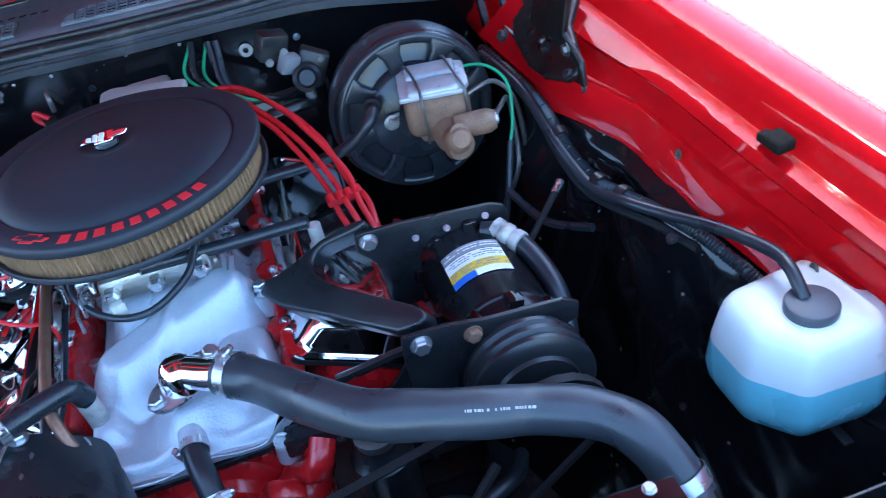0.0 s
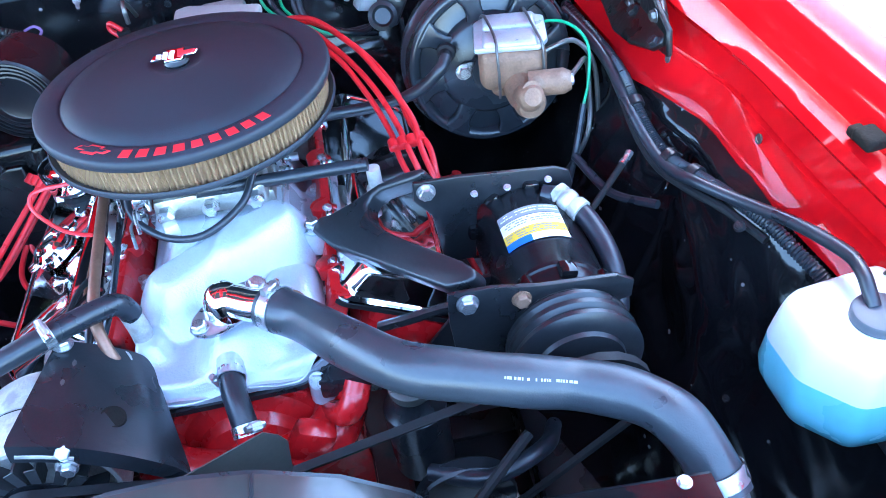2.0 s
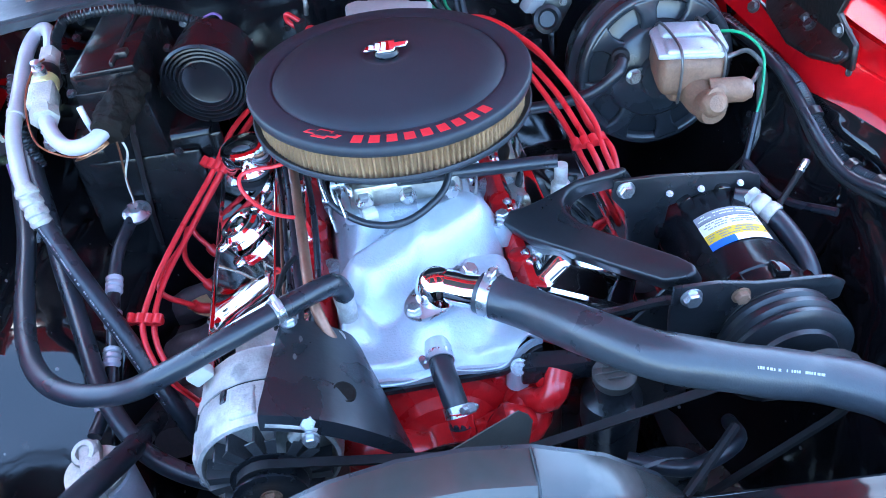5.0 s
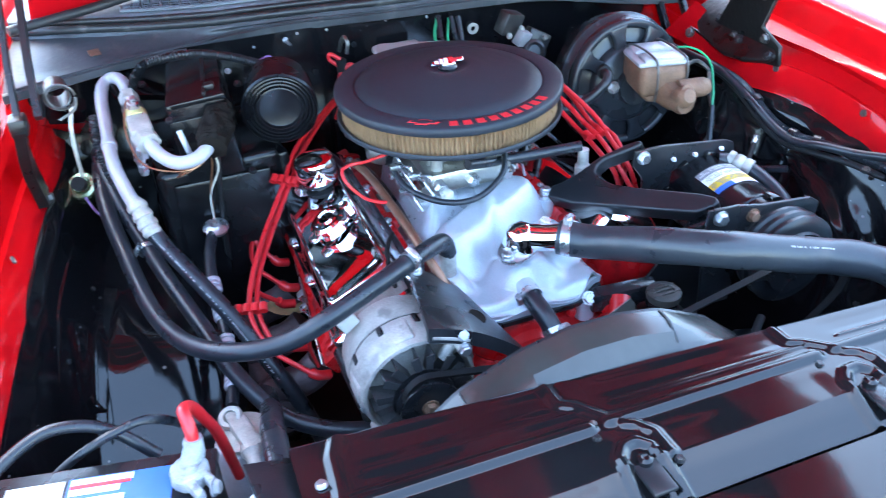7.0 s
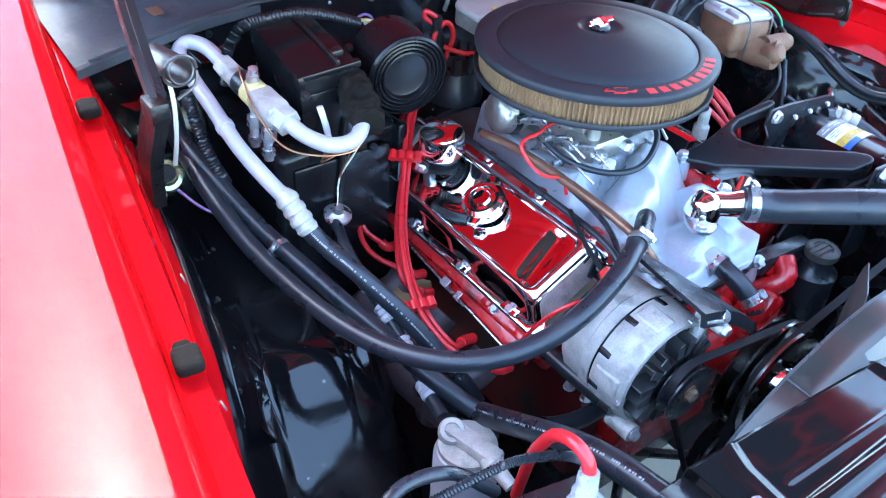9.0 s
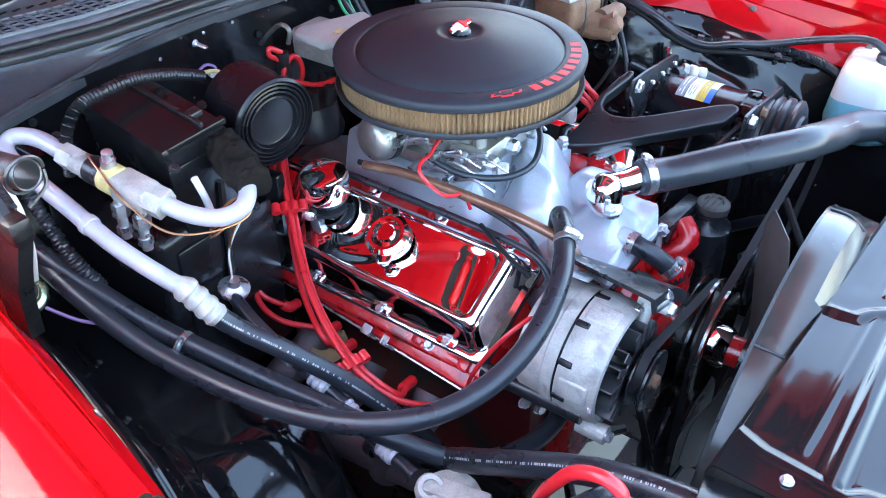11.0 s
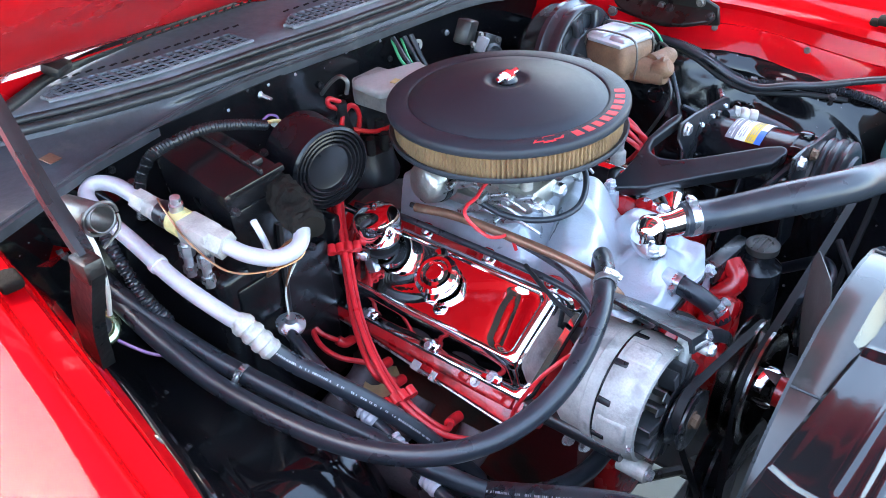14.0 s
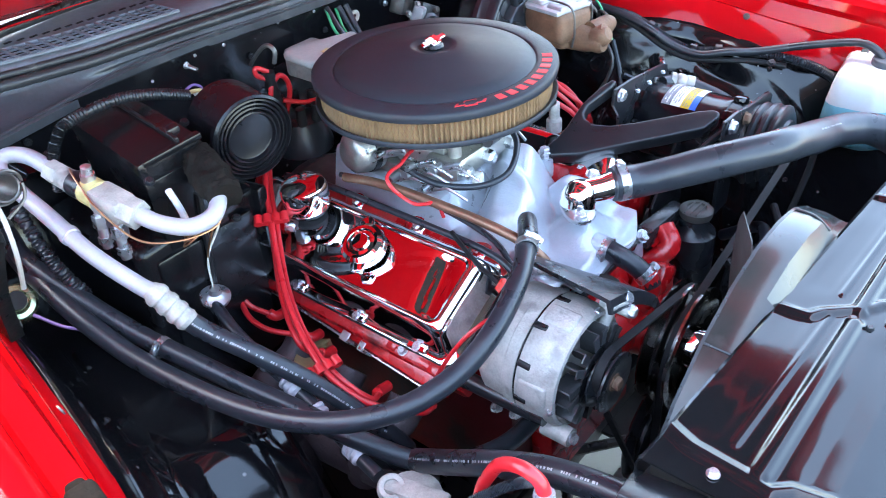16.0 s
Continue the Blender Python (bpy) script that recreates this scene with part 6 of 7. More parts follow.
    bolt(br, (0.259, -0.166, 0.868), (0, -1, 0), 0.0125, ZINC)
    bolt(br, (0.271, -0.347, 0.855), (0, -1, 0), 0.0135, ZINC)
    bolt(br, (0.327, -0.347, 0.846), (0, -1, 0), 0.0105, BROWN_IRON)
    for x in (0.315, 0.355, 0.405):
        bolt(br, (x, -0.168, 0.853), (0, -0.5, 0.8), 0.0036, ZINC)
    # strap from the manifold
    y = thing("compressor_brace", "black forked steel brace between manifold and compressor", "bracket", (0.2, -0.2, 0.84))

    # forked plate in the plane of its three bolts
    mb = Matrix(((0.6197, 0.6197, -0.4817, 0.116), (-0.7644, 0.6157, -0.1912, -0.115), (0.1781, 0.4867, 0.8552, 0.815), (0, 0, 0, 1)))
    out = [(0.005, -0.009), (0.051, -0.019), (0.137, -0.019), (0.185, -0.020), (0.244, -0.020), (0.268, -0.007), (0.273, 0.002), (0.266, 0.010), (0.244, 0.014), (0.195, 0.016), (0.144, 0.018), (0.108, 0.022), (0.084, 0.031), (0.073, 0.043),
           (0.073, 0.054), (0.082, 0.066), (0.125, 0.090), (0.136, 0.101), (0.128, 0.106), (0.107, 0.096), (0.074, 0.073), (0.043, 0.038), (0.023, 0.020), (0.006, 0.011)]
    part("plate", prism(out, 0.028, mb @ pose(0, 0, -0.025), 0.0055, 4), SATIN_BLACK, y, angle=50)
    part("strap", tube([V(0.274, -0.334, 0.842), V(0.245, -0.322, 0.830), V(0.21, -0.312, 0.815), V(0.177, -0.300, 0.800)], 0.0062, 8, 3), SATIN_BLACK, y)
    bolt(y, (0.116, -0.115, 0.815), (0, 0, 1), 0.0105, ZINC)
    return t


compressor()

# power-steering reservoir
t = thing("steering_reservoir", "black power-steering reservoir with a grey ribbed cap", "reservoir", (0.2, -0.34, 0.62))
part("can", lathe([(0, 0), (0.036, 0), (0.036, 0.10), (0.024, 0.112), (0.022, 0.128), (0, 0.128)], pose(0.197, -0.338, 0.605), 30), SATIN_BLACK, t)
b = lathe([(0, 0), (0.024, 0), (0.0255, 0.004), (0.0255, 0.012), (0.022, 0.015), (0.015, 0.0155), (0.0135, 0.013), (0, 0.013)], pose(0.197, -0.340, 0.733), 30)
for k in range(3):
    block((0.046, 0.0022, 0.0028), pose(0.197, -0.340 + 0.009 * (k - 1), 0.7475), 0.0008, 1, b)
part("cap", b, GREY_STEEL, t, "dull grey cap")
b = prism([(0.095, -0.012), (0.20, -0.02), (0.205, 0.004), (0.10, 0.014)], 0.03, pose(0, -0.30, 0.715), 0.004)
part("bracket", b, SATIN_BLACK, t, "black ribbed bracket")
bolt(t, (0.095, -0.302, 0.738), (-0.2, -0.8, 0.6), 0.0105, ZINC)
part("link_rod", tube([V(0.31, -0.42, 0.72), V(0.20, -0.50, 0.68), V(0.13, -0.53, 0.66)], 0.006, 8, 4), RUBBER_DULL, t)
tube_pts = [V(0.20, -0.40, 0.66), V(0.26, -0.43, 0.67), V(0.33, -0.40, 0.66), V(0.36, -0.33, 0.60)]
part("hose", tube(tube_pts, 0.010, 12, 6), RUBBER, t)
part("pulley", lathe([(0, 0), (0.055, 0), (0.058, 0.004), (0.048, 0.011), (0.058, 0.018), (0.056, 0.022), (0.03, 0.014), (0, 0.014)], aim((0.235, -0.40, 0.62), (0, -1, 0)), 36), SATIN_BLACK, t, "black steering pump pulley")


# ---------------------------------------------------------------- brake booster and master cylinder
BOOSTER = pbr("semi_gloss_booster_paint", (0.024, 0.027, 0.032), 0.25, 0, 0, 0.25, 8, 0.05, 60)


def brakes():
    t = thing("brake_booster", "gloss black round brake booster on the firewall", "brake booster", (0.40, 0.16, 0.86))
    d = V(0.02, -1, 0.12)
    m = aim((0.398, 0.125, 0.862), d)
    prof = [(0, -0.09), (0.10, -0.085), (0.118, -0.06), (0.121, -0.03), (0.126, -0.026), (0.126, -0.016), (0.121, -0.012), (0.118, 0.002), (0.114, 0.002), (0.105, 0.003), (0.075, 0.004), (0.058, 0.016), (0.050, 0.024), (0.035, 0.030), (0.033, 0.045), (0, 0.045)]
    part("shell", lathe(prof, m, 72), BOOSTER, t, angle=50)
    part("rim", lathe([(0.119, -0.002), (0.119, 0.010), (0.117, 0.0165), (0.112, 0.0180), (0.105, 0.0160), (0.101, 0.008)], m, 72), BOOSTER, t, angle=60)
    part("centre", lathe([(0.076, 0.006), (0.072, 0.0175), (0.066, 0.021), (0.050, 0.0255), (0.034, 0.031), (0, 0.031)], m, 60), BOOSTER, t, angle=60)
    for k in range(8):
        mm = m @ pose(0, 0, 0, 0, 0, 11 + 45 * k)
        b = prism([(0.062, -0.017), (0.080, -0.012), (0.092, -0.013), (0.112, -0.024), (0.112, 0.024), (0.092, 0.013), (0.080, 0.012), (0.062, 0.017)], 0.0145, mm @ pose(0, 0, 0.004), 0.005, 3)
        part("rib", b, BOOSTER, t, angle=60)
    part("studs_plate", block((0.085, 0.036, 0.006), m @ pose(0.0, 0, 0.034), 0.003), BOOSTER, t)
    bolt(t, (0.355, 0.088, 0.872), d, 0.013, ZINC)
    bolt(t, (0.452, 0.088, 0.866), d, 0.011, ZINC)
    part("check_valve", lathe([(0, 0), (0.013, 0), (0.013, 0.01), (0.009, 0.012), (0.009, 0.03), (0, 0.03)], aim((0.335, 0.094, 0.905), (-0.3, -1, 0.1)), 18), RUBBER_DULL, t, "black check valve")
    part("vacuum_hose", tube([V(0.33, 0.07, 0.91), V(0.318, 0.055, 0.90), V(0.28, 0.06, 0.87), V(0.22, 0.07, 0.855), V(0.15, 0.07, 0.855), V(0.08, 0.06, 0.85)], 0.0085, 12, 8), RUBBER, t)
    c = thing("master_cylinder", "rusty cast iron master cylinder with grey lid", "master cylinder", (0.42, 0.03, 0.88))
    axis = (0.02, -1, 0.0)
    b = lathe([(0, 0), (0.026, 0), (0.024, 0.02), (0.024, 0.095), (0.021, 0.105), (0.021, 0.122), (0.017, 0.13), (0, 0.13)], aim((0.417, 0.085, 0.878), axis), 28)
    block((0.090, 0.098, 0.060), pose(0.417, 0.054, 0.903, 0, 0, -10), 0.016, 4, b)
    block((0.066, 0.085, 0.03), pose(0.419, 0.055, 0.875, 0, 0, -10), 0.012, 3, b)
    lathe([(0, 0), (0.019, 0), (0.019, 0.018), (0.016, 0.03), (0.0115, 0.034), (0, 0.034)], aim((0.418, -0.022, 0.880), (0.05, -1, 0.55)), 22, b)
    lathe([(0, 0), (0.017, 0), (0.017, 0.045), (0.012, 0.055), (0, 0.055)], aim((0.424, -0.012, 0.892), (1, -0.25, 0.05)), 20, b)
    part("body", b, BROWN_IRON, c, "brown rusted iron body")
    part("plug", lathe([(0, 0), (0.0125, 0), (0.0125, 0.007), (0.008, 0.008), (0, 0.006)], aim((0.420, -0.038, 0.898), (0.05, -1, 0.55)), 20), BROWN_IRON, c)
    out = [(-0.043, -0.050), (0.036, -0.052), (0.046, -0.03), (0.044, 0.045), (0.03, 0.054), (-0.034, 0.052), (-0.045, 0.035)]
    mm = pose(0.416, 0.055, 0.930, 0, 0, -12) @ Matrix.Diagonal((1.08, 0.90, 1, 1))
    b = prism(out, 0.008, mm, 0.003)
    for yy in (-0.028, 0.027):
        block((0.066, 0.044, 0.012), mm @ pose(0, yy, 0.008), 0.0058, 4, b)
    part("lid", b, MC_LID, c, "dull grey lid")
    for s in (-1, 1):
        x = 0.418 + 0.030 * s
        part("bail_wire", tube([V(x, 0.108, 0.885), V(x - 0.002, 0.107, 0.925), V(x - 0.002 * s, 0.095, 0.9465), V(x - 0.003 * s, 0.03, 0.9465), V(x, 0.004, 0.936), V(x, 0.0, 0.90), V(x, 0.004, 0.870)], 0.0020, 8, 5), STEEL, c, "steel bail wire")
    # lines
    for k, pts in enumerate(([V(0.475, -0.02, 0.894), V(0.492, -0.005, 0.90), V(0.51, 0.02, 0.895), V(0.515, 0.02, 0.86), V(0.50, -0.02, 0.80), V(0.47, 0.02, 0.70)],
                             [V(0.44, 0.03, 0.905), V(0.475, 0.035, 0.915), V(0.505, 0.045, 0.91), V(0.525, 0.03, 0.88), V(0.53, 0.02, 0.80)])):
        part("brake_line", tube(pts, 0.0035, 8, 6), STEEL, c, "thin steel brake line")
    bolt(c, (0.474, -0.022, 0.894), (1, -0.2, 0), 0.008, ZINC)


brakes()


# ---------------------------------------------------------------- washer bottle
def bottle():
    t = thing("washer_bottle", "milky white washer bottle half full of blue fluid", "washer bottle", (0.66, -0.45, 0.62))
    cx, cy = 0.645, -0.455

    def outline(s):
        base = [(-0.081, -0.020), (-0.040, -0.070), (0.05, -0.073), (0.085, -0.045), (0.085, 0.050), (0.05, 0.076), (-0.070, 0.062), (-0.083, 0.045)]
        pts = []
        n = len(base)
        for i in range(n):
            p, q, r = Vector(base[i - 1]), Vector(base[i]), Vector(base[(i + 1) % n])
            for k in range(5):
                u = k / 4
                a, b = q + (p - q).normalized() * 0.011, q + (r - q).normalized() * 0.011
                w = (1 - u) ** 2 * a + 2 * u * (1 - u) * q + u * u * b
                pts.append((w.x * s, w.y * s))
        return pts

    def ring(s, z, dx=0.0):
        return [V(cx + x + dx, cy + y, z) for x, y in outline(s)]

    body = rings(bmesh.new(), [ring(0.955, 0.786), ring(0.89, 0.815), ring(0.845, 0.830), ring(0.79, 0.839), ring(0.70, 0.844), ring(0.5, 0.846), ring(0.35, 0.846)])
    part("shell", body, TANK, t, "milky white plastic upper part", angle=60)
    fl = rings(bmesh.new(), [ring(0.55, 0.698), ring(0.72, 0.704), ring(0.88, 0.718), ring(0.97, 0.735), ring(1.0, 0.751), ring(0.955, 0.786)])
    part("fluid", fl, FLUID, t, "blue fluid showing through the wall", angle=60)
    m = pose(cx - 0.005, cy - 0.014, 0.843)
    part("neck", lathe([(0.030, -0.004), (0.028, 0.004), (0, 0.004)], m, 30), TANK, t)
    part("cap", lathe([(0.0, 0.002), (0.025, 0.002), (0.0265, 0.004), (0.0265, 0.012), (0.0252, 0.0145), (0.023, 0.0155), (0, 0.016)], m, 40), CAP_GREY, t, "grey screw cap")
    part("tube", tube([V(cx - 0.008, cy - 0.006, 0.857), V(cx - 0.008, cy + 0.004, 0.866), V(cx - 0.006, cy + 0.025, 0.875), V(0.640, -0.40, 0.873), V(0.626, -0.330, 0.858), V(0.600, -0.262, 0.843), V(0.572, -0.217, 0.842), V(0.556, -0.165, 0.833), V(0.546, -0.116, 0.846), V(0.536, -0.066, 0.874), V(0.535, 0.0, 0.893), V(0.530, 0.07, 0.90), V(0.52, 0.16, 0.90)], 0.0072, 10, 8), RUBBER, t, "thin black hose")
    part("spout", lathe([(0, 0), (0.010, 0), (0.010, 0.03), (0, 0.03)], aim((0.715, -0.50, 0.80), (1, -0.6, 0.2)), 14), TANK, t)
    part("strap", block((0.012, 0.16, 0.004), pose(0.66, -0.45, 0.696), 0.001), SATIN_BLACK, t)


bottle()

# harness in split loom along the inner fender
t = thing("wiring_harness", "black corrugated wiring loom along the inner fender", "wiring harness", (0.58, -0.15, 0.83))
LOOM = [V(0.535, 0.20, 0.89), V(0.543, 0.06, 0.892), V(0.547, -0.02, 0.886), V(0.546, -0.07, 0.870), V(0.553, -0.112, 0.848), V(0.563, -0.152, 0.836), V(0.577, -0.195, 0.838), V(0.597, -0.245, 0.838), V(0.618, -0.30, 0.833), V(0.640, -0.36, 0.815), V(0.67, -0.40, 0.78)]
part("loom", tube(LOOM, lambda k: 0.0078 + 0.0010 * (1 if int(k * 280) % 2 else -1), 10, 30), RUBBER, t)
part("cable", tube([V(0.528, 0.16, 0.885), V(0.536, 0.03, 0.889), V(0.537, -0.04, 0.872), V(0.540, -0.10, 0.842), V(0.550, -0.150, 0.824), V(0.566, -0.205, 0.826), V(0.590, -0.255, 0.826), V(0.612, -0.31, 0.820)], 0.0055, 8, 8), RUBBER_DULL, t)
for i in (3, 5, 6):
    part("clip", lathe([(0.0095, -0.006), (0.0125, -0.006), (0.0125, 0.006), (0.0095, 0.006)], aim(LOOM[i], LOOM[i + 1] - LOOM[i - 1]), 14), SATIN_BLACK, t)
part("rod", tube([V(0.455, -0.17, 0.79), V(0.49, -0.14, 0.805), V(0.515, -0.118, 0.815)], 0.0045, 8, 3), RUBBER_DULL, t, "thin black rod")
part("rod_end", tube([V(0.515, -0.118, 0.815), V(0.530, -0.105, 0.822)], 0.0052, 8, 2), ZINC, t, "bright rod end")
part("ground_lead", tube([V(0.47, -0.06, 0.80), V(0.50, -0.12, 0.775), V(0.54, -0.18, 0.79)], 0.006, 8, 5), RUBBER, t)
part("green_wire", tube([V(0.445, 0.09, 0.925), V(0.49, 0.06, 0.935), V(0.515, 0.03, 0.915), V(0.508, 0.0, 0.875), V(0.495, -0.02, 0.85)], 0.0022, 6, 6), GREEN, t, "green wire")
part("black_lead", tube([V(0.495, -0.02, 0.852), V(0.475, -0.05, 0.80), V(0.455, -0.07, 0.74), V(0.45, -0.08, 0.68)], 0.0048, 8, 5), RUBBER, t)
bolt(t, (0.59, -0.29, 0.83), (-0.5, -0.2, 0.8), 0.006, SATIN_BLACK, "loom_anchor")


# ---------------------------------------------------------------- heater case, blower can and foam
CASE_BLACK = pbr("scuffed_black_plastic", (0.007, 0.007, 0.008), 0.24, 0, 0, 0.4, 10, 0.35, 40, dirt=(0.07, 0.06, 0.05), dirt_at=0.70, dirt_scale=30)


dull(CASE_BLACK, 0.36)


def heater_case():
    t = thing("heater_case", "black heater and evaporator case on the firewall", "heater case", (-0.38, 0.22, 0.7))
    b = block((0.092, 0.19, 0.145), pose(-0.362, 0.215, 0.910, 2, -6, -6), 0.010, 2)
    case = part("upper_case", b, CASE_BLACK, t)
    seam = block((0.005, 0.18, 0.010), pose(-0.352, 0.212, 0.984, 2, -6, -6), 0.0015, 2)
    block((0.018, 0.016, 0.010), pose(-0.350, 0.150, 0.985, 2, -6, -6), 0.003, 2, seam)
    part("seam", seam, DUSTY_BLACK, case, "scuffed seam flange")
    part("lip", block((0.085, 0.012, 0.010), pose(-0.372, 0.124, 0.974, 2, -6, -6), 0.003, 2), CASE_BLACK, case)
    b = block((0.21, 0.22, 0.30), pose(-0.365, 0.235, 0.715, 0, 0, 4), 0.015, 3)
    block((0.02, 0.10, 0.26), pose(-0.262, 0.17, 0.73, 0, 0, 10), 0.006, 2, b)
    block((0.16, 0.015, 0.20), pose(-0.36, 0.122, 0.74), 0.006, 2, b)
    part("lower_case", b, CASE_BLACK, t)
    part("seam", tube([V(-0.358, 0.112, 0.905), V(-0.363, 0.110, 0.87), V(-0.369, 0.108, 0.81), V(-0.376, 0.108, 0.74), V(-0.38, 0.108, 0.66)], lambda k: 0.0048 + 0.0008 * math.sin(k * 60), 6, 6, smooth=False), DUSTY_BLACK, t, "scuffed seam flange")
    b = block((0.10, 0.10, 0.014), pose(-0.47, 0.345, 0.945, 25, 20, 30), 0.004)
    block((0.014, 0.09, 0.02), pose(-0.49, 0.34, 0.955, 25, 20, 30), 0.004, 2, b)
    part("mount_plate", b, GLOSS_BLACK, t)
    for p in ((-0.505, 0.33, 0.95), (-0.45, 0.30, 0.95), (-0.35, 0.11, 0.96), (-0.42, 0.11, 0.955), (-0.31, 0.115, 0.84), (-0.30, 0.20, 0.96)):
        bolt(t, p, (0, -0.5, 1), 0.0055, SATIN_BLACK)
    # pressed metal cover on the evaporator
    part("cover_plate", block((0.09, 0.004, 0.11), pose(-0.372, 0.118, 0.895, 0, -5, -6), 0.002), CASE_BLACK, t)
    part("tape_wrap", rough_up(tube([V(-0.340, 0.140, 0.950), V(-0.346, 0.115, 0.948), V(-0.352, 0.088, 0.944), V(-0.362, 0.058, 0.938), V(-0.369, 0.033, 0.932)], lambda k: 0.019 + 0.0055 * math.sin(3 * k), 44, 16), 0.006, 75), FOAM, t, "crumbling black insulation wrap")
    part("drain_tube", tube([V(-0.41, 0.09, 0.945), V(-0.405, 0.085, 0.92), V(-0.40, 0.085, 0.895)], 0.0045, 10, 4), WHITE, t, "white drain tube")
    for s, mat in ((0, COPPER), (1, CREAM)):
        part("wire", tube([V(-0.37, 0.06, 0.92), V(-0.375 + 0.01 * s, 0.07, 0.88), V(-0.385, 0.085, 0.83), V(-0.388, 0.088, 0.78)], 0.0016, 6, 6), mat, t)
    # pressure switch under it
    m = aim((-0.389, 0.088, 0.762), (0, -0.25, 1))
    part("switch", lathe([(0, 0), (0.020, 0), (0.021, 0.003), (0.021, 0.006), (0.013, 0.009), (0.009, 0.012), (0.007, 0.02), (0, 0.02)], m, 26), ZINC, t, "bright round switch")
    v = thing("vacuum_can", "glossy black round vacuum canister with ringed end", "vacuum canister", (-0.242, 0.18, 0.92))
    d = V(-0.15, -0.95, -0.06)
    m = aim((-0.247, 0.128, 0.935), d) @ Matrix.Scale(1.12, 4)
    prof = [(0, -0.075), (0.043, -0.075), (0.051, -0.068), (0.0525, -0.006), (0.0555, -0.003), (0.0555, 0.004), (0.0525, 0.0065)]
    for r in (0.0485, 0.0435, 0.0385, 0.0325):
        prof += [(r + 0.0025, -0.0005), (r + 0.0012, 0.0035), (r - 0.0008, 0.0042)]
    part("can", lathe(prof + [(0.0300, -0.001), (0.0285, -0.002), (0, -0.0022)], m, 64), CAN_BLACK, v, angle=35)
    part("tab", block((0.012, 0.02, 0.004), m @ pose(-0.048, 0, -0.004), 0.001), STEEL, v)
    # corrugated duct over the case
    c = thing("wiring_loom", "black corrugated loom over the heater case", "wiring harness", (-0.36, 0.3, 0.97))
    D = [V(-0.470, 0.255, 0.92), V(-0.465, 0.25, 0.965), V(-0.451, 0.25, 0.989), V(-0.430, 0.25, 1.003), V(-0.361, 0.25, 1.006), V(-0.304, 0.25, 0.992), V(-0.250, 0.25, 0.969)]
    part("loom", tube(D, lambda k: 0.0072 + 0.0010 * (1 if int(k * 170) % 2 else -1), 12, 26), SATIN_BLACK, c)
    part("connector", block((0.020, 0.012, 0.010), pose(-0.236, 0.243, 0.968, 0, 20, -10), 0.003), CREAM, c, "pale wire connector")
    part("yellow_wire", tube([V(-0.255, 0.255, 0.972), V(-0.242, 0.238, 0.976), V(-0.226, 0.235, 0.966)], 0.003, 8, 4), YELLOW, c)
    part("purple_wire", tube([V(-0.25, 0.262, 0.972), V(-0.235, 0.262, 0.976), V(-0.225, 0.256, 0.97), V(-0.235, 0.25, 0.96)], 0.002, 8, 5), PURPLE, c)


heater_case()

# wiper motor cover behind the air cleaner, distributor, coil clutter on the firewall
WIPER_GREY = pbr("aged_grey_plastic", (0.44, 0.45, 0.42), 0.45, 0, 0, 0.15, 20, 0.1, 120)
t = thing("wiper_motor_cover", "grey plastic wiper motor cover with yellow sticker", "wiper motor", (-0.02, 0.28, 0.93))
part("cover", prism([(-0.060, -0.045), (-0.055, -0.058), (0.06, -0.058), (0.08, -0.04), (0.08, 0.05), (-0.06, 0.055), (-0.078, 0.035)], 0.024, pose(0.015, 0.247, 0.937, 3, 0, -18) @ Matrix.Diagonal((0.86, 0.66, 0.62, 1)), 0.008, 3), WIPER_GREY, t)
part("sticker", block((0.017, 0.010, 0.001), pose(0.002, 0.232, 0.9522, 3, 0, 10), 0), YELLOW, t)
part("base", block((0.07, 0.09, 0.05), pose(0.025, 0.285, 0.915), 0.008), ALU_CAST, t)

t = thing("distributor", "black distributor cap with red plug leads behind the engine", "distributor", (-0.09, 0.235, 0.84))
m = pose(-0.075, 0.232, 0.812)
part("cap", lathe([(0, 0), (0.048, 0), (0.050, 0.01), (0.044, 0.03), (0.040, 0.055), (0.02, 0.062), (0, 0.062)], m, 32), SATIN_BLACK, t)
TOWER = []
for k in range(8):
    a = radians(45 * k + 10)
    p = m @ V(0.033 * math.cos(a), 0.033 * math.sin(a), 0.055)
    TOWER.append(p)
    part("boot", lathe([(0, 0), (0.0085, 0), (0.0075, 0.03), (0, 0.03)], aim(p, (0.15 * math.cos(a), 0.15 * math.sin(a), 1)), 10), RUBBER_DULL, t, "black wire boot")
hook = [V(-0.10, 0.30, 0.95), V(-0.10, 0.275, 0.975), V(-0.10, 0.25, 0.992), V(-0.098, 0.236, 0.985), V(-0.10, 0.24, 0.965)]
part("hook", tube(hook, 0.0035, 8, 6), STEEL, t, "steel hook")


t = thing("coil_wire", "red coil wire at the distributor", "plug wire", (-0.11, 0.24, 0.93), group="spark plug wires")
part("wire", tube([V(-0.095, 0.24, 0.875), V(-0.083, 0.235, 0.915), V(-0.088, 0.235, 0.938), V(-0.100, 0.238, 0.944), V(-0.118, 0.238, 0.925), V(-0.122, 0.235, 0.88), V(-0.14, 0.21, 0.86)], 0.0042, 10, 8), WIRE_RED, t)
part("boot", tube([V(-0.106, 0.242, 0.90), V(-0.110, 0.243, 0.925), V(-0.112, 0.243, 0.955)], 0.0095, 12, 3), RUBBER_DULL, t, "black coil boot")
t = thing("coil_wire", "red coil wire looping behind the air cleaner", "plug wire", (-0.07, 0.24, 0.92), group="spark plug wires")
part("wire", tube([V(-0.118, 0.245, 0.945), V(-0.130, 0.25, 0.955), V(-0.128, 0.25, 0.965), V(-0.112, 0.243, 0.955)], 0.0040, 10, 6), WIRE_RED, t)
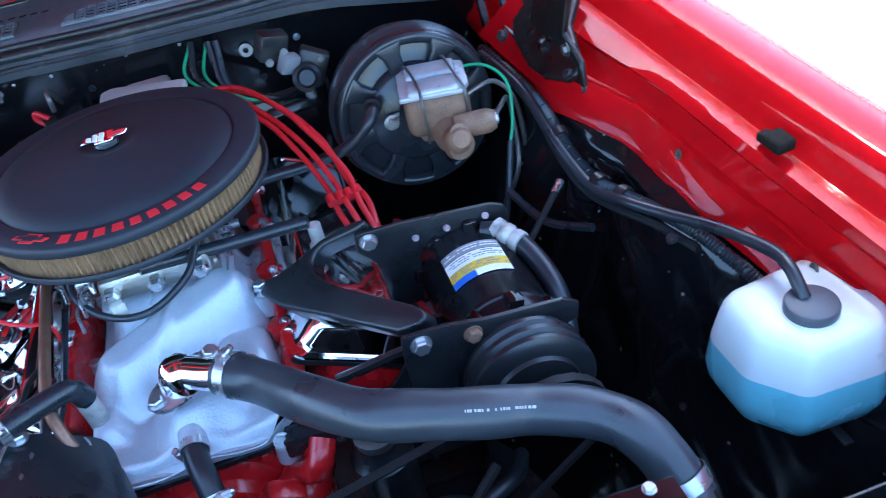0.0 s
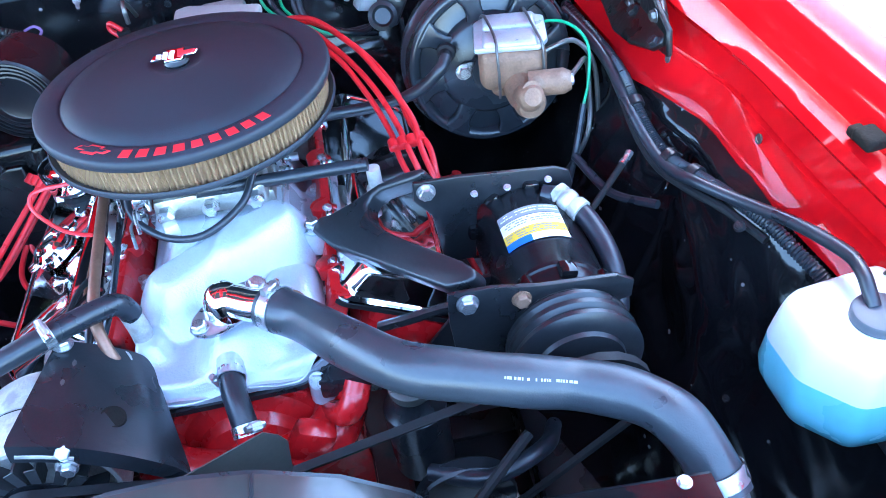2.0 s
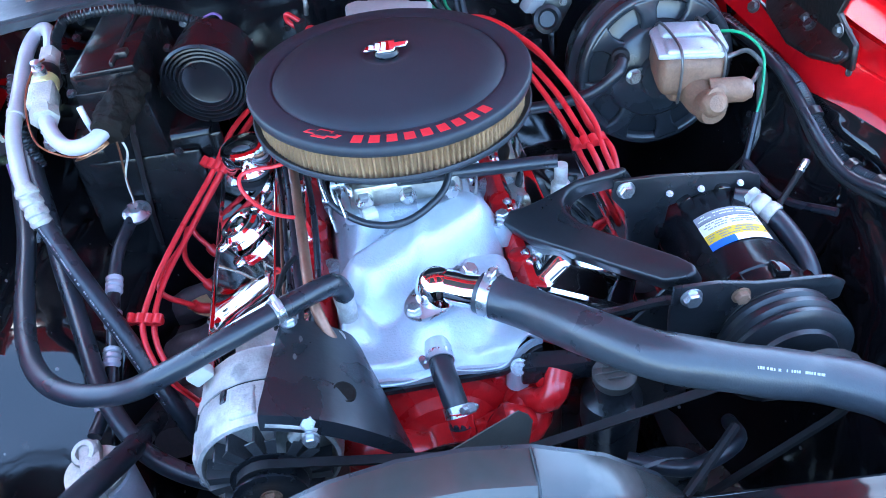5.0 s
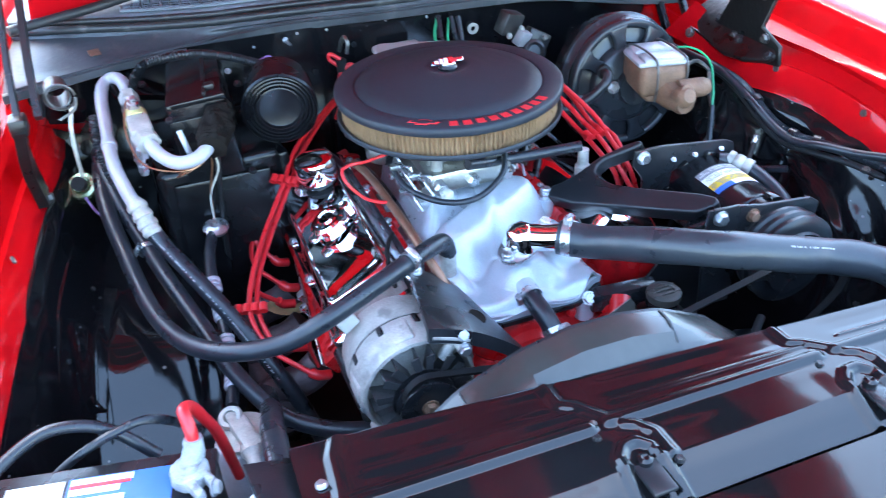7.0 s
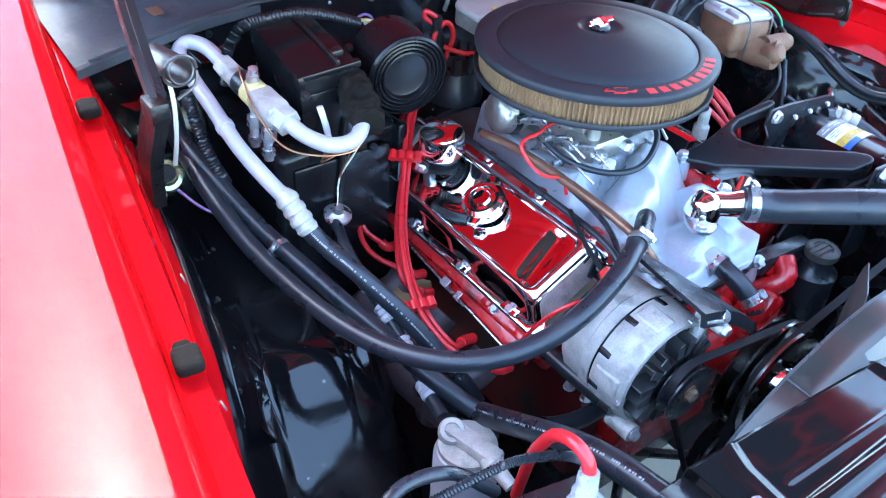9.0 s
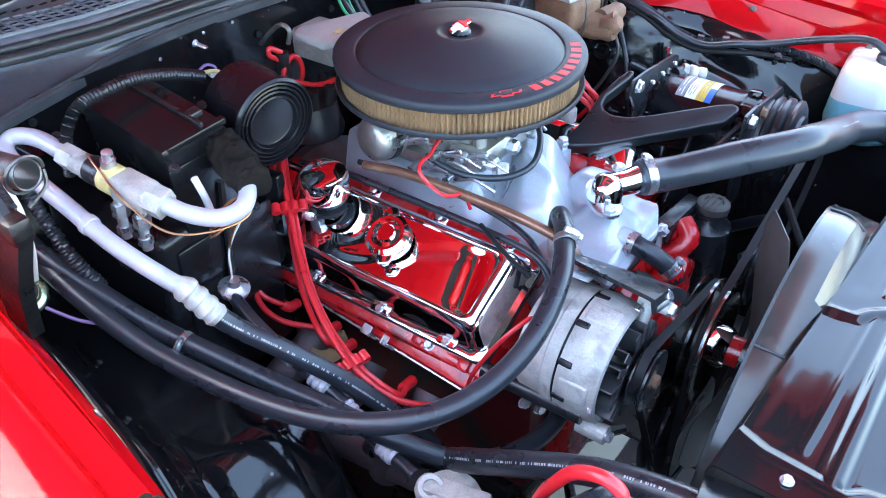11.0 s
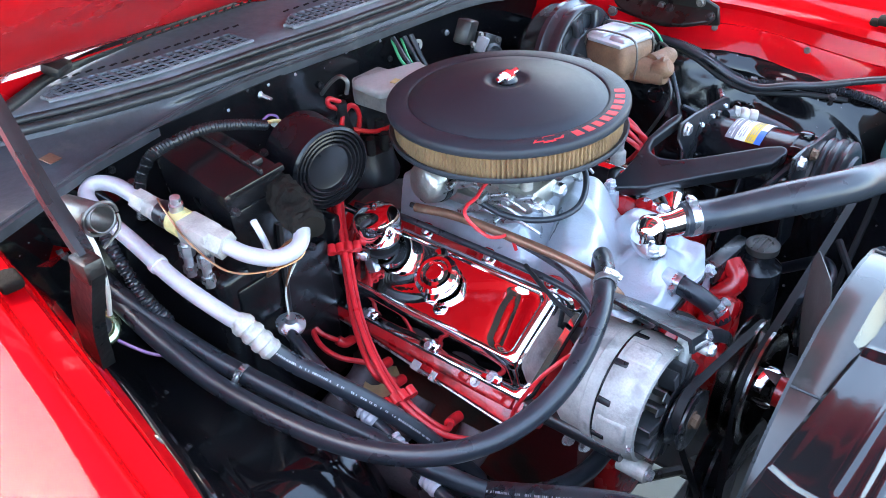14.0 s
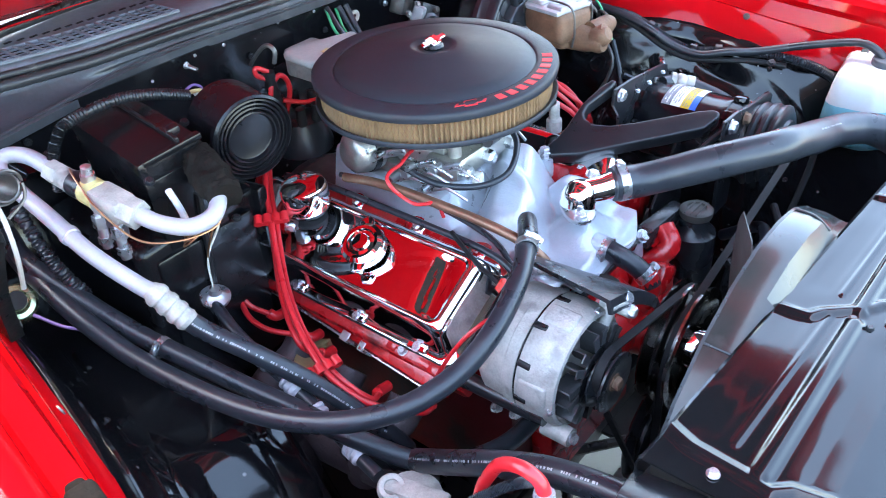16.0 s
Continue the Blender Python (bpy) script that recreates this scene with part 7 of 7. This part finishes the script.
part("lead", tube([V(-0.10, 0.235, 0.905), V(-0.07, 0.22, 0.893), V(-0.04, 0.205, 0.895), V(0.0, 0.20, 0.90)], 0.0040, 10, 6), WIRE_RED, t)


def wires():
    """Red plug leads gathered down each side of the engine."""
    # two long leads to the front cylinders
    near = [V(-0.10, 0.245, 0.905), V(-0.160, 0.205, 0.880), V(-0.225, 0.145, 0.850), V(-0.269, 0.094, 0.812), V(-0.323, 0.022, 0.765), V(-0.360, -0.050, 0.737), V(-0.372, -0.111, 0.711), V(-0.355, -0.155, 0.680), V(-0.318, -0.185, 0.655)]
    short = [V(-0.10, 0.245, 0.900), V(-0.165, 0.215, 0.868), V(-0.225, 0.175, 0.825), V(-0.285, 0.147, 0.762), V(-0.318, 0.134, 0.724), V(-0.338, 0.105, 0.696), V(-0.338, 0.062, 0.684), V(-0.315, 0.030, 0.672)]
    runs = ((near, V(0, 0, 0), V(-0.30, -0.20, 0.645)), (near[:8], V(0.010, 0.006, -0.008), V(-0.315, -0.135, 0.655)), (near[:6], V(0.004, 0.012, -0.020), V(-0.315, -0.03, 0.665)), (short, V(0, 0, 0), V(-0.300, 0.012, 0.665)), (short[:6], V(0.012, 0.012, 0.008), V(-0.300, 0.09, 0.668)))
    for i, (line, o, end) in enumerate(runs):
        rnd = random.Random(i + 5)
        pts = [q + o * (1 if k > 1 else 0.5) + V(rnd.uniform(-1, 1), rnd.uniform(-1, 1), rnd.uniform(-1, 1)) * 0.0025 for k, q in enumerate(line)] + [end]
        t = thing("plug_wire", "red silicone spark plug wire beside the valve cover", "plug wire", tuple(end), group="spark plug wires")
        part("wire", tube(pts, 0.0042, 10, 8), WIRE_RED, t)
        d = (pts[-1] - pts[-2]).normalized()
        part("boot", tube([end - d * 0.012, end, end + V(0.018, 0.002, -0.006)], 0.0078, 10, 3), WIRE_RED, t, "red spark plug boot")
    lead = [V(0.02, 0.21, 0.92), V(0.13, 0.19, 0.94), V(0.190, 0.12, 0.925), V(0.226, 0.06, 0.893), V(0.250, 0.0, 0.858), V(0.256, -0.054, 0.842), V(0.27, -0.09, 0.80), V(0.30, -0.11, 0.74)]
    for i, o in enumerate(((0, 0, 0), (0.012, 0.0, 0.008), (-0.01, 0.0, -0.008), (0.02, 0.01, 0.0))):
        rnd = random.Random(i + 25)
        pts = [p + V(*o) + V(rnd.uniform(-1, 1), rnd.uniform(-1, 1), rnd.uniform(-1, 1)) * 0.005 for p in lead]
        e = V(0.325, (-0.18, -0.06, 0.04, 0.12)[i], 0.67)
        pts[-1] = pts[-1].lerp(e, 0.5)
        pts.append(e)
        t = thing("plug_wire", "red silicone spark plug wire behind the compressor", "plug wire", tuple(e), group="spark plug wires")
        part("wire", tube(pts, 0.0042, 10, 8), WIRE_RED, t)
        part("boot", tube([e + V(0.006, 0, 0.01), e, e + V(-0.03, 0.004, -0.004)], 0.008, 10, 3), WIRE_RED, t, "red spark plug boot")
    for p, d in ((V(-0.262, 0.102, 0.815), V(-0.5, -0.6, -0.4)), (V(-0.370, -0.095, 0.716), V(-0.2, -0.8, -0.3)), (V(0.254, -0.03, 0.85), V(0.1, -0.9, -0.2))):
        t = thing("wire_separator", "red plastic plug wire separator", "wire separator", tuple(p), group="wire separators")
        m = aim(p, d)
        b = block((0.050, 0.012, 0.010), m, 0.003)
        for k in range(4):
            lathe([(0.0042, -0.007), (0.0065, -0.007), (0.0065, 0.007), (0.0042, 0.007)], m @ pose(-0.019 + 0.0125 * k, 0.004, 0), 12, b)
        part("clip", b, WIRE_RED, t)
    t = thing("wire_bracket", "bright steel plug wire bracket", "bracket", (-0.237, 0.095, 0.793))
    part("plate", block((0.022, 0.018, 0.014), pose(-0.238, 0.090, 0.797, 10, 20, 30), 0.003), ZINC, t)


wires()

# brown vacuum pipe and rubber lines on the intake
t = thing("vacuum_pipe", "brown stained steel pipe along the valve cover", "pipe", (-0.13, -0.1, 0.85))
part("pipe", tube([V(-0.150, 0.06, 0.845), V(-0.143, -0.015, 0.852), V(-0.136, -0.14, 0.848), V(-0.131, -0.225, 0.838), V(-0.120, -0.262, 0.815), V(-0.108, -0.275, 0.785)], 0.0068, 12, 8), BROWN_PIPE, t)
part("loom", tube([V(-0.140, 0.08, 0.838), V(-0.128, 0.0, 0.838), V(-0.122, -0.10, 0.832), V(-0.125, -0.19, 0.815), V(-0.140, -0.235, 0.79)], 0.0042, 8, 8), RUBBER, t, "thin black hose")
t = thing("wiring_loom", "smooth black loom along the valve cover rim", "wiring harness", (-0.15, -0.1, 0.81))
part("loom", tube([V(-0.180, 0.16, 0.830), V(-0.163, 0.09, 0.828), V(-0.155, 0.0, 0.822), V(-0.151, -0.10, 0.818), V(-0.148, -0.19, 0.812), V(-0.150, -0.235, 0.800), V(-0.158, -0.262, 0.765)], 0.0050, 10, 8), RUBBER, t)
part("branch", tube([V(-0.150, -0.14, 0.822), V(-0.164, -0.165, 0.822), V(-0.176, -0.20, 0.812), V(-0.178, -0.235, 0.796)], 0.0035, 8, 6), RUBBER_DULL, t, "thin black branch wire")
t = thing("vacuum_hose", "thin black vacuum hose under the air cleaner", "hose", (-0.02, -0.12, 0.85))
part("hose", tube([V(-0.11, -0.02, 0.868), V(-0.10, -0.075, 0.852), V(-0.06, -0.118, 0.842), V(-0.01, -0.135, 0.846), V(0.04, -0.115, 0.865), V(0.06, -0.08, 0.885)], 0.0048, 10, 8), RUBBER, t)
t = thing("breather_hose", "black rubber crankcase hose to the valve cover", "hose", (0.1, -0.05, 0.87))
part("hose", tube([V(-0.01, -0.098, 0.885), V(0.05, -0.08, 0.870), V(0.11, -0.072, 0.862), V(0.16, -0.071, 0.860), V(0.198, -0.077, 0.862)], 0.0088, 12, 8), RUBBER, t)
part("valve", lathe([(0, 0), (0.013, 0), (0.013, 0.02), (0.009, 0.024), (0.009, 0.05), (0, 0.05)], aim((0.203, -0.077, 0.805), (0, 0, 1)), 16), ALU_CAST, t, "grey crankcase valve")
t = thing("choke_wire", "red choke wire hanging from the carburettor", "wire", (-0.1, -0.1, 0.84))
part("wire", tube([V(-0.105, -0.045, 0.905), V(-0.135, -0.055, 0.907), V(-0.158, -0.064, 0.908), V(-0.185, -0.070, 0.911), V(-0.200, -0.078, 0.909), V(-0.199, -0.090, 0.895), V(-0.178, -0.098, 0.869), V(-0.157, -0.100, 0.857), V(-0.134, -0.102, 0.848), V(-0.128, -0.108, 0.823)], 0.0026, 8, 7), WIRE_RED, t)


# ---------------------------------------------------------------- battery and front corner
def battery():
    t = thing("battery", "black battery with a blue and white printed top", "battery", (-0.59, -0.56, 0.62))
    m = pose(-0.600, -0.532, 0.723, 0, 0, -11.5)
    part("case", block((0.262, 0.175, 0.20), m, 0.008), SATIN_BLACK, t)
    part("lid", block((0.266, 0.179, 0.012), m @ pose(0, 0, 0.098), 0.003), SATIN_BLACK, t)
    part("label_white", block((0.058, 0.090, 0.0012), m @ pose(-0.048, 0.026, 0.1046), 0), WHITE, t)
    part("label_blue", block((0.106, 0.058, 0.0012), m @ pose(0.038, 0.043, 0.1047), 0), LABEL_BLUE, t)
    part("label_gold", block((0.106, 0.012, 0.0012), m @ pose(0.038, 0.007, 0.1047), 0), LABEL_YELLOW, t)
    part("label_stripe", block((0.060, 0.004, 0.0008), m @ pose(0.018, 0.060, 0.1058), 0), LETTER_RED, t, "thin red printed stripe")
    for k, w in enumerate((0.062, 0.050, 0.056, 0.070)):
        part("label_bar", block((w, 0.008, 0.0008), m @ pose(-0.012 + w / 2, 0.066 - 0.013 * k, 0.1056 + 0.0001 * k), 0), WHITE, t, "white printed bar")
    b = bmesh.new()
    lathe([(0.0105, 0), (0.019, 0), (0.020, 0.003), (0.0195, 0.013), (0.017, 0.016), (0.0105, 0.016)], pose(-0.482, -0.512, 0.835), 22, b)
    lathe([(0, 0), (0.0105, 0), (0.0098, 0.017), (0.008, 0.019), (0, 0.019)], pose(-0.482, -0.512, 0.835), 18, b)
    for s in (-1, 1):
        block((0.009, 0.028, 0.014), pose(-0.482, -0.512, 0.843, 0, 0, 25) @ pose(s * 0.0085, -0.024, 0), 0.003, 2, b)
    tube([V(-0.479, -0.503, 0.846), V(-0.474, -0.500, 0.856), V(-0.471, -0.497, 0.874)], lambda k: 0.0125 - 0.003 * k, 14, 6, b)
    part("terminal", rough_up(b, 0.0014, 180), LEAD, t, "corroded lead terminal clamp")
    bolt(t, (-0.462, -0.540, 0.843), (0.9, -0.4, 0.1), 0.0075, LEAD)
    c = thing("battery_cable", "red positive battery cable", "cable", (-0.45, -0.45, 0.85))
    part("cable", tube([V(-0.4715, -0.4985, 0.870), V(-0.4715, -0.492, 0.885), V(-0.474, -0.476, 0.893), V(-0.468, -0.450, 0.873), V(-0.460, -0.430, 0.836), V(-0.450, -0.410, 0.785), V(-0.44, -0.39, 0.69)], 0.0066, 12, 8), WIRE_RED, c)
    c = thing("battery_cable", "black corrugated cable beside the battery", "cable", (-0.55, -0.42, 0.80))
    part("cable", tube([V(-0.462, -0.484, 0.868), V(-0.482, -0.480, 0.884), V(-0.500, -0.470, 0.886), V(-0.525, -0.450, 0.872), V(-0.575, -0.425, 0.835), V(-0.62, -0.40, 0.79), V(-0.66, -0.38, 0.74)], lambda k: 0.0045 + 0.0006 * (1 if int(k * 240) % 2 else -1), 8, 40), RUBBER, c)
    c = thing("battery_cable", "smooth black negative battery cable", "cable", (-0.6, -0.45, 0.80))
    part("cable", tube([V(-0.515, -0.43, 0.80), V(-0.56, -0.415, 0.845), V(-0.61, -0.41, 0.858), V(-0.65, -0.425, 0.852), V(-0.685, -0.455, 0.842)], 0.0068, 10, 8), RUBBER, c)
    part("terminal", block((0.045, 0.03, 0.02), pose(-0.690, -0.468, 0.842, 0, 0, 20), 0.006), ZINC, c, "lead terminal clamp")
    # receiver drier with its cast head and the crimped line that feeds it
    s = thing("receiver_drier", "pale lilac receiver drier canister with a cast metal head", "receiver drier", (-0.424, -0.285, 0.45))
    m = pose(-0.424, -0.285, 0.652)
    part("can", lathe([(0, -0.20), (0.036, -0.20), (0.042, -0.19), (0.042, -0.012), (0.039, -0.003), (0.030, 0.0), (0, 0.0)], m, 40), WHITE_TUBE, s)
    part("head", lathe([(0.036, 0.0), (0.038, 0.002), (0.037, 0.008), (0.022, 0.010), (0, 0.010)], m, 36), ALU_CAST, s, "bright cast head")
    part("bridge", block((0.026, 0.085, 0.020), m @ pose(0.0, -0.006, 0.014, 0, 0, 14), 0.005, 2), ALU_CAST, s)
    part("sight_boss", lathe([(0, 0), (0.017, 0), (0.0175, 0.010), (0.015, 0.014), (0.0095, 0.014), (0.0085, 0.006), (0, 0.006)], aim((-0.434, -0.263, 0.664), (-0.2, -0.35, 0.9)), 24), ALU_CAST, s)
    part("outlet", lathe([(0, 0), (0.013, 0), (0.015, 0.012), (0.010, 0.020), (0.0085, 0.045), (0, 0.045)], aim((-0.420, -0.318, 0.664), (0.05, -1, -0.2)), 16), ALU_CAST, s)
    q = thing("liquid_hose", "black air-conditioning hose with pale crimped ferrules", "air conditioning hose", (-0.415, -0.07, 0.72))
    LIQ = [V(-0.397, 0.080, 0.760), V(-0.410, 0.030, 0.752), V(-0.415, -0.020, 0.738), V(-0.415, -0.070, 0.720), V(-0.415, -0.120, 0.700), V(-0.420, -0.180, 0.672), V(-0.430, -0.240, 0.668)]
    part("hose", tube(LIQ, 0.0088, 14, 8), RUBBER, q)
    for a, b in ((LIQ[2], LIQ[3]), (LIQ[3], LIQ[4]), (LIQ[4], LIQ[5]), (LIQ[5], LIQ[6])):
        prof = [(0.009, 0)]
        for k in range(3):
            prof += [(0.0118, 0.002 + 0.009 * k), (0.0118, 0.006 + 0.009 * k), (0.0100, 0.008 + 0.009 * k)]
        part("ferrule", lathe(prof + [(0.009, 0.028)], aim(a, b - a), 16), WHITE_TUBE, q, "pale crimped ferrule")


battery()

# coil with green cap and cream wire at the hinge
t = thing("relay", "yellow-green plated round relay near the hood hinge", "relay", (-0.585, 0.225, 0.82))
m = aim((-0.583, 0.222, 0.822), (-0.15, -0.65, 0.6))
part("can", lathe([(0, -0.03), (0.024, -0.03), (0.025, 0.0), (0.022, 0.004), (0.016, 0.005), (0.013, 0.012), (0, 0.012)], m, 28), GREEN_ZINC, t)
part("cap", lathe([(0, 0.004), (0.013, 0.005), (0.012, 0.02), (0, 0.021)], m, 20), RUBBER_DULL, t)
part("cream_wire", tube([V(-0.575, 0.20, 0.85), V(-0.572, 0.185, 0.90), V(-0.567, 0.19, 0.945), V(-0.56, 0.22, 0.965)], 0.0032, 8, 6), CREAM, t)
part("purple_wire", tube([V(-0.58, 0.19, 0.815), V(-0.565, 0.15, 0.805), V(-0.545, 0.12, 0.80)], 0.0022, 8, 6), PURPLE, t)
part("loom", tube([V(-0.535, 0.235, 0.935), V(-0.538, 0.20, 0.90), V(-0.533, 0.18, 0.86), V(-0.52, 0.16, 0.82)], lambda k: 0.008 + 0.001 * (1 if int(k * 70) % 2 else -1), 10, 20), RUBBER, t)

# fuse block and relays on the driver's side of the firewall
t = thing("firewall_relay", "black relay box with green and blue wires on the firewall", "relay", (0.16, 0.32, 0.92))
part("box", block((0.044, 0.028, 0.044), pose(0.225, 0.262, 0.962, 12, 18, 20), 0.004), DUSTY_BLACK, t)
part("box", block((0.046, 0.034, 0.050), pose(0.276, 0.258, 0.916, -10, 28, -12), 0.004), DUSTY_BLACK, t)
for q in ((0.215, 0.945), (0.240, 0.955), (0.268, 0.90), (0.29, 0.93)):
    bolt(t, (q[0], 0.240, q[1]), (0, -1, 0.3), 0.005, STEEL)
part("connector", block((0.03, 0.02, 0.03), pose(0.242, 0.240, 0.936, 20, 20, 30), 0.004), LABEL_GREY, t, "grey wire connector")
part("shelf", block((0.07, 0.035, 0.018), pose(0.222, 0.25, 0.858, -30, 0, 5), 0.004), DUSTY_BLACK, t)
part("gauge", lathe([(0.018, 0), (0.022, 0.002), (0.022, 0.012), (0.016, 0.014), (0.012, 0.008), (0, 0.008)], aim((0.262, 0.234, 0.908), (0, -1, 0.5)), 26), SATIN_BLACK, t)
for i, mat in enumerate((GREEN, RUBBER, GREEN, RUBBER, RUBBER)):
    rnd = random.Random(i)
    p = [V(0.10 + 0.012 * i, 0.33, 0.97), V(0.09 + 0.015 * i, 0.29, 0.94 - 0.008 * i), V(0.13 + 0.015 * i, 0.27, 0.90 - 0.006 * i), V(0.19 + 0.01 * i, 0.28, 0.87), V(0.25, 0.30, 0.85 + 0.005 * i)]
    part("wire", tube([q + V(rnd.uniform(-1, 1), rnd.uniform(-1, 1), rnd.uniform(-1, 1)) * 0.006 for q in p], 0.0026 if mat is GREEN else 0.005, 8, 6), mat, t)

# frame rails and cross-member below
t = thing("chassis", "black chassis rails under the engine", "chassis", (0, 0, 0.2), kind="structure")
b = bmesh.new()
for s in (-1, 1):
    block((0.09, 1.7, 0.12), pose(s * 0.40, -0.25, 0.30), 0.012, 2, b)
block((0.8, 0.14, 0.10), pose(0, -0.15, 0.22), 0.012, 2, b)
part("rails", b, SATIN_BLACK, t)
# a dry leaf caught under the wires
t = thing("dry_leaf", "curled dry brown leaf lying in the bay", "leaf", (-0.30, 0.02, 0.62))
mm = pose(-0.30, 0.02, 0.62, 20, 15, 20)
part("blade", sheet(lambda u, v: mm @ V(u * 0.05, v * 0.022 * (1 - u * u) ** 0.6, 0.006 * u * u + 0.004 * v * v), span(-1, 1, 10), span(-1, 1, 6), 0.0006), LEAF_TAN, t)
# small things: copper leads under the foam, wire loop at the hinge, ties on the hoses, studs on the firewall
t = thing("capillary_coil", "coiled thin copper capillary below the insulation", "tube", (-0.385, 0.05, 0.90))
for k in range(4):
    pts = [V(-0.372 + 0.003 * k, 0.050, 0.925), V(-0.395 - 0.004 * k, 0.040, 0.915 - 0.004 * k), V(-0.420 - 0.003 * k, 0.055, 0.900 - 0.005 * k), V(-0.405, 0.078, 0.893 - 0.004 * k), V(-0.380, 0.070 + 0.003 * k, 0.903 - 0.002 * k), V(-0.368, 0.052, 0.918)]
    part("turn", tube(pts, 0.0013, 6, 6), COPPER, t)
t = thing("wire_loop", "bent black wire clip round the steel sleeve", "clip", (-0.575, 0.15, 1.0))
loop = [V(-0.566 + 0.021 * math.cos(a), 0.152 - 0.004 * math.sin(a), 1.006 + 0.021 * math.sin(a)) for a in span(0, 6.1, 14)]
part("wire", tube(loop + [V(-0.550, 0.150, 0.985), V(-0.575, 0.148, 0.972)], 0.0022, 6, 3), STEEL, t)
for x, z in ((-0.188, 0.972),):
    t = thing("firewall_stud", "bright threaded stud with nut on the firewall", "stud", (x, 0.34, z), group="firewall studs")
    part("shank", lathe([(0, 0), (0.003, 0), (0.003, 0.022), (0, 0.023)], aim((x, 0.342, z), (0.2, -1, -0.2)), 8), ZINC, t)
    bolt(t, (x, 0.342, z), (0.2, -1, -0.2), 0.0048, ZINC, "nut")
# windscreen base beyond the hood
whole("windscreen", sheet(lambda u, v: V(u, 0.80 + 0.35 * v + 0.18 * (u / 0.7) ** 2, 1.0 + 0.42 * v), span(-0.68, 0.68, 20), span(0, 1, 6), 0.005), GLASS_DARK, "dark windscreen behind the hood", "windscreen", kind="structure", at=(0, 0.9, 1.0))
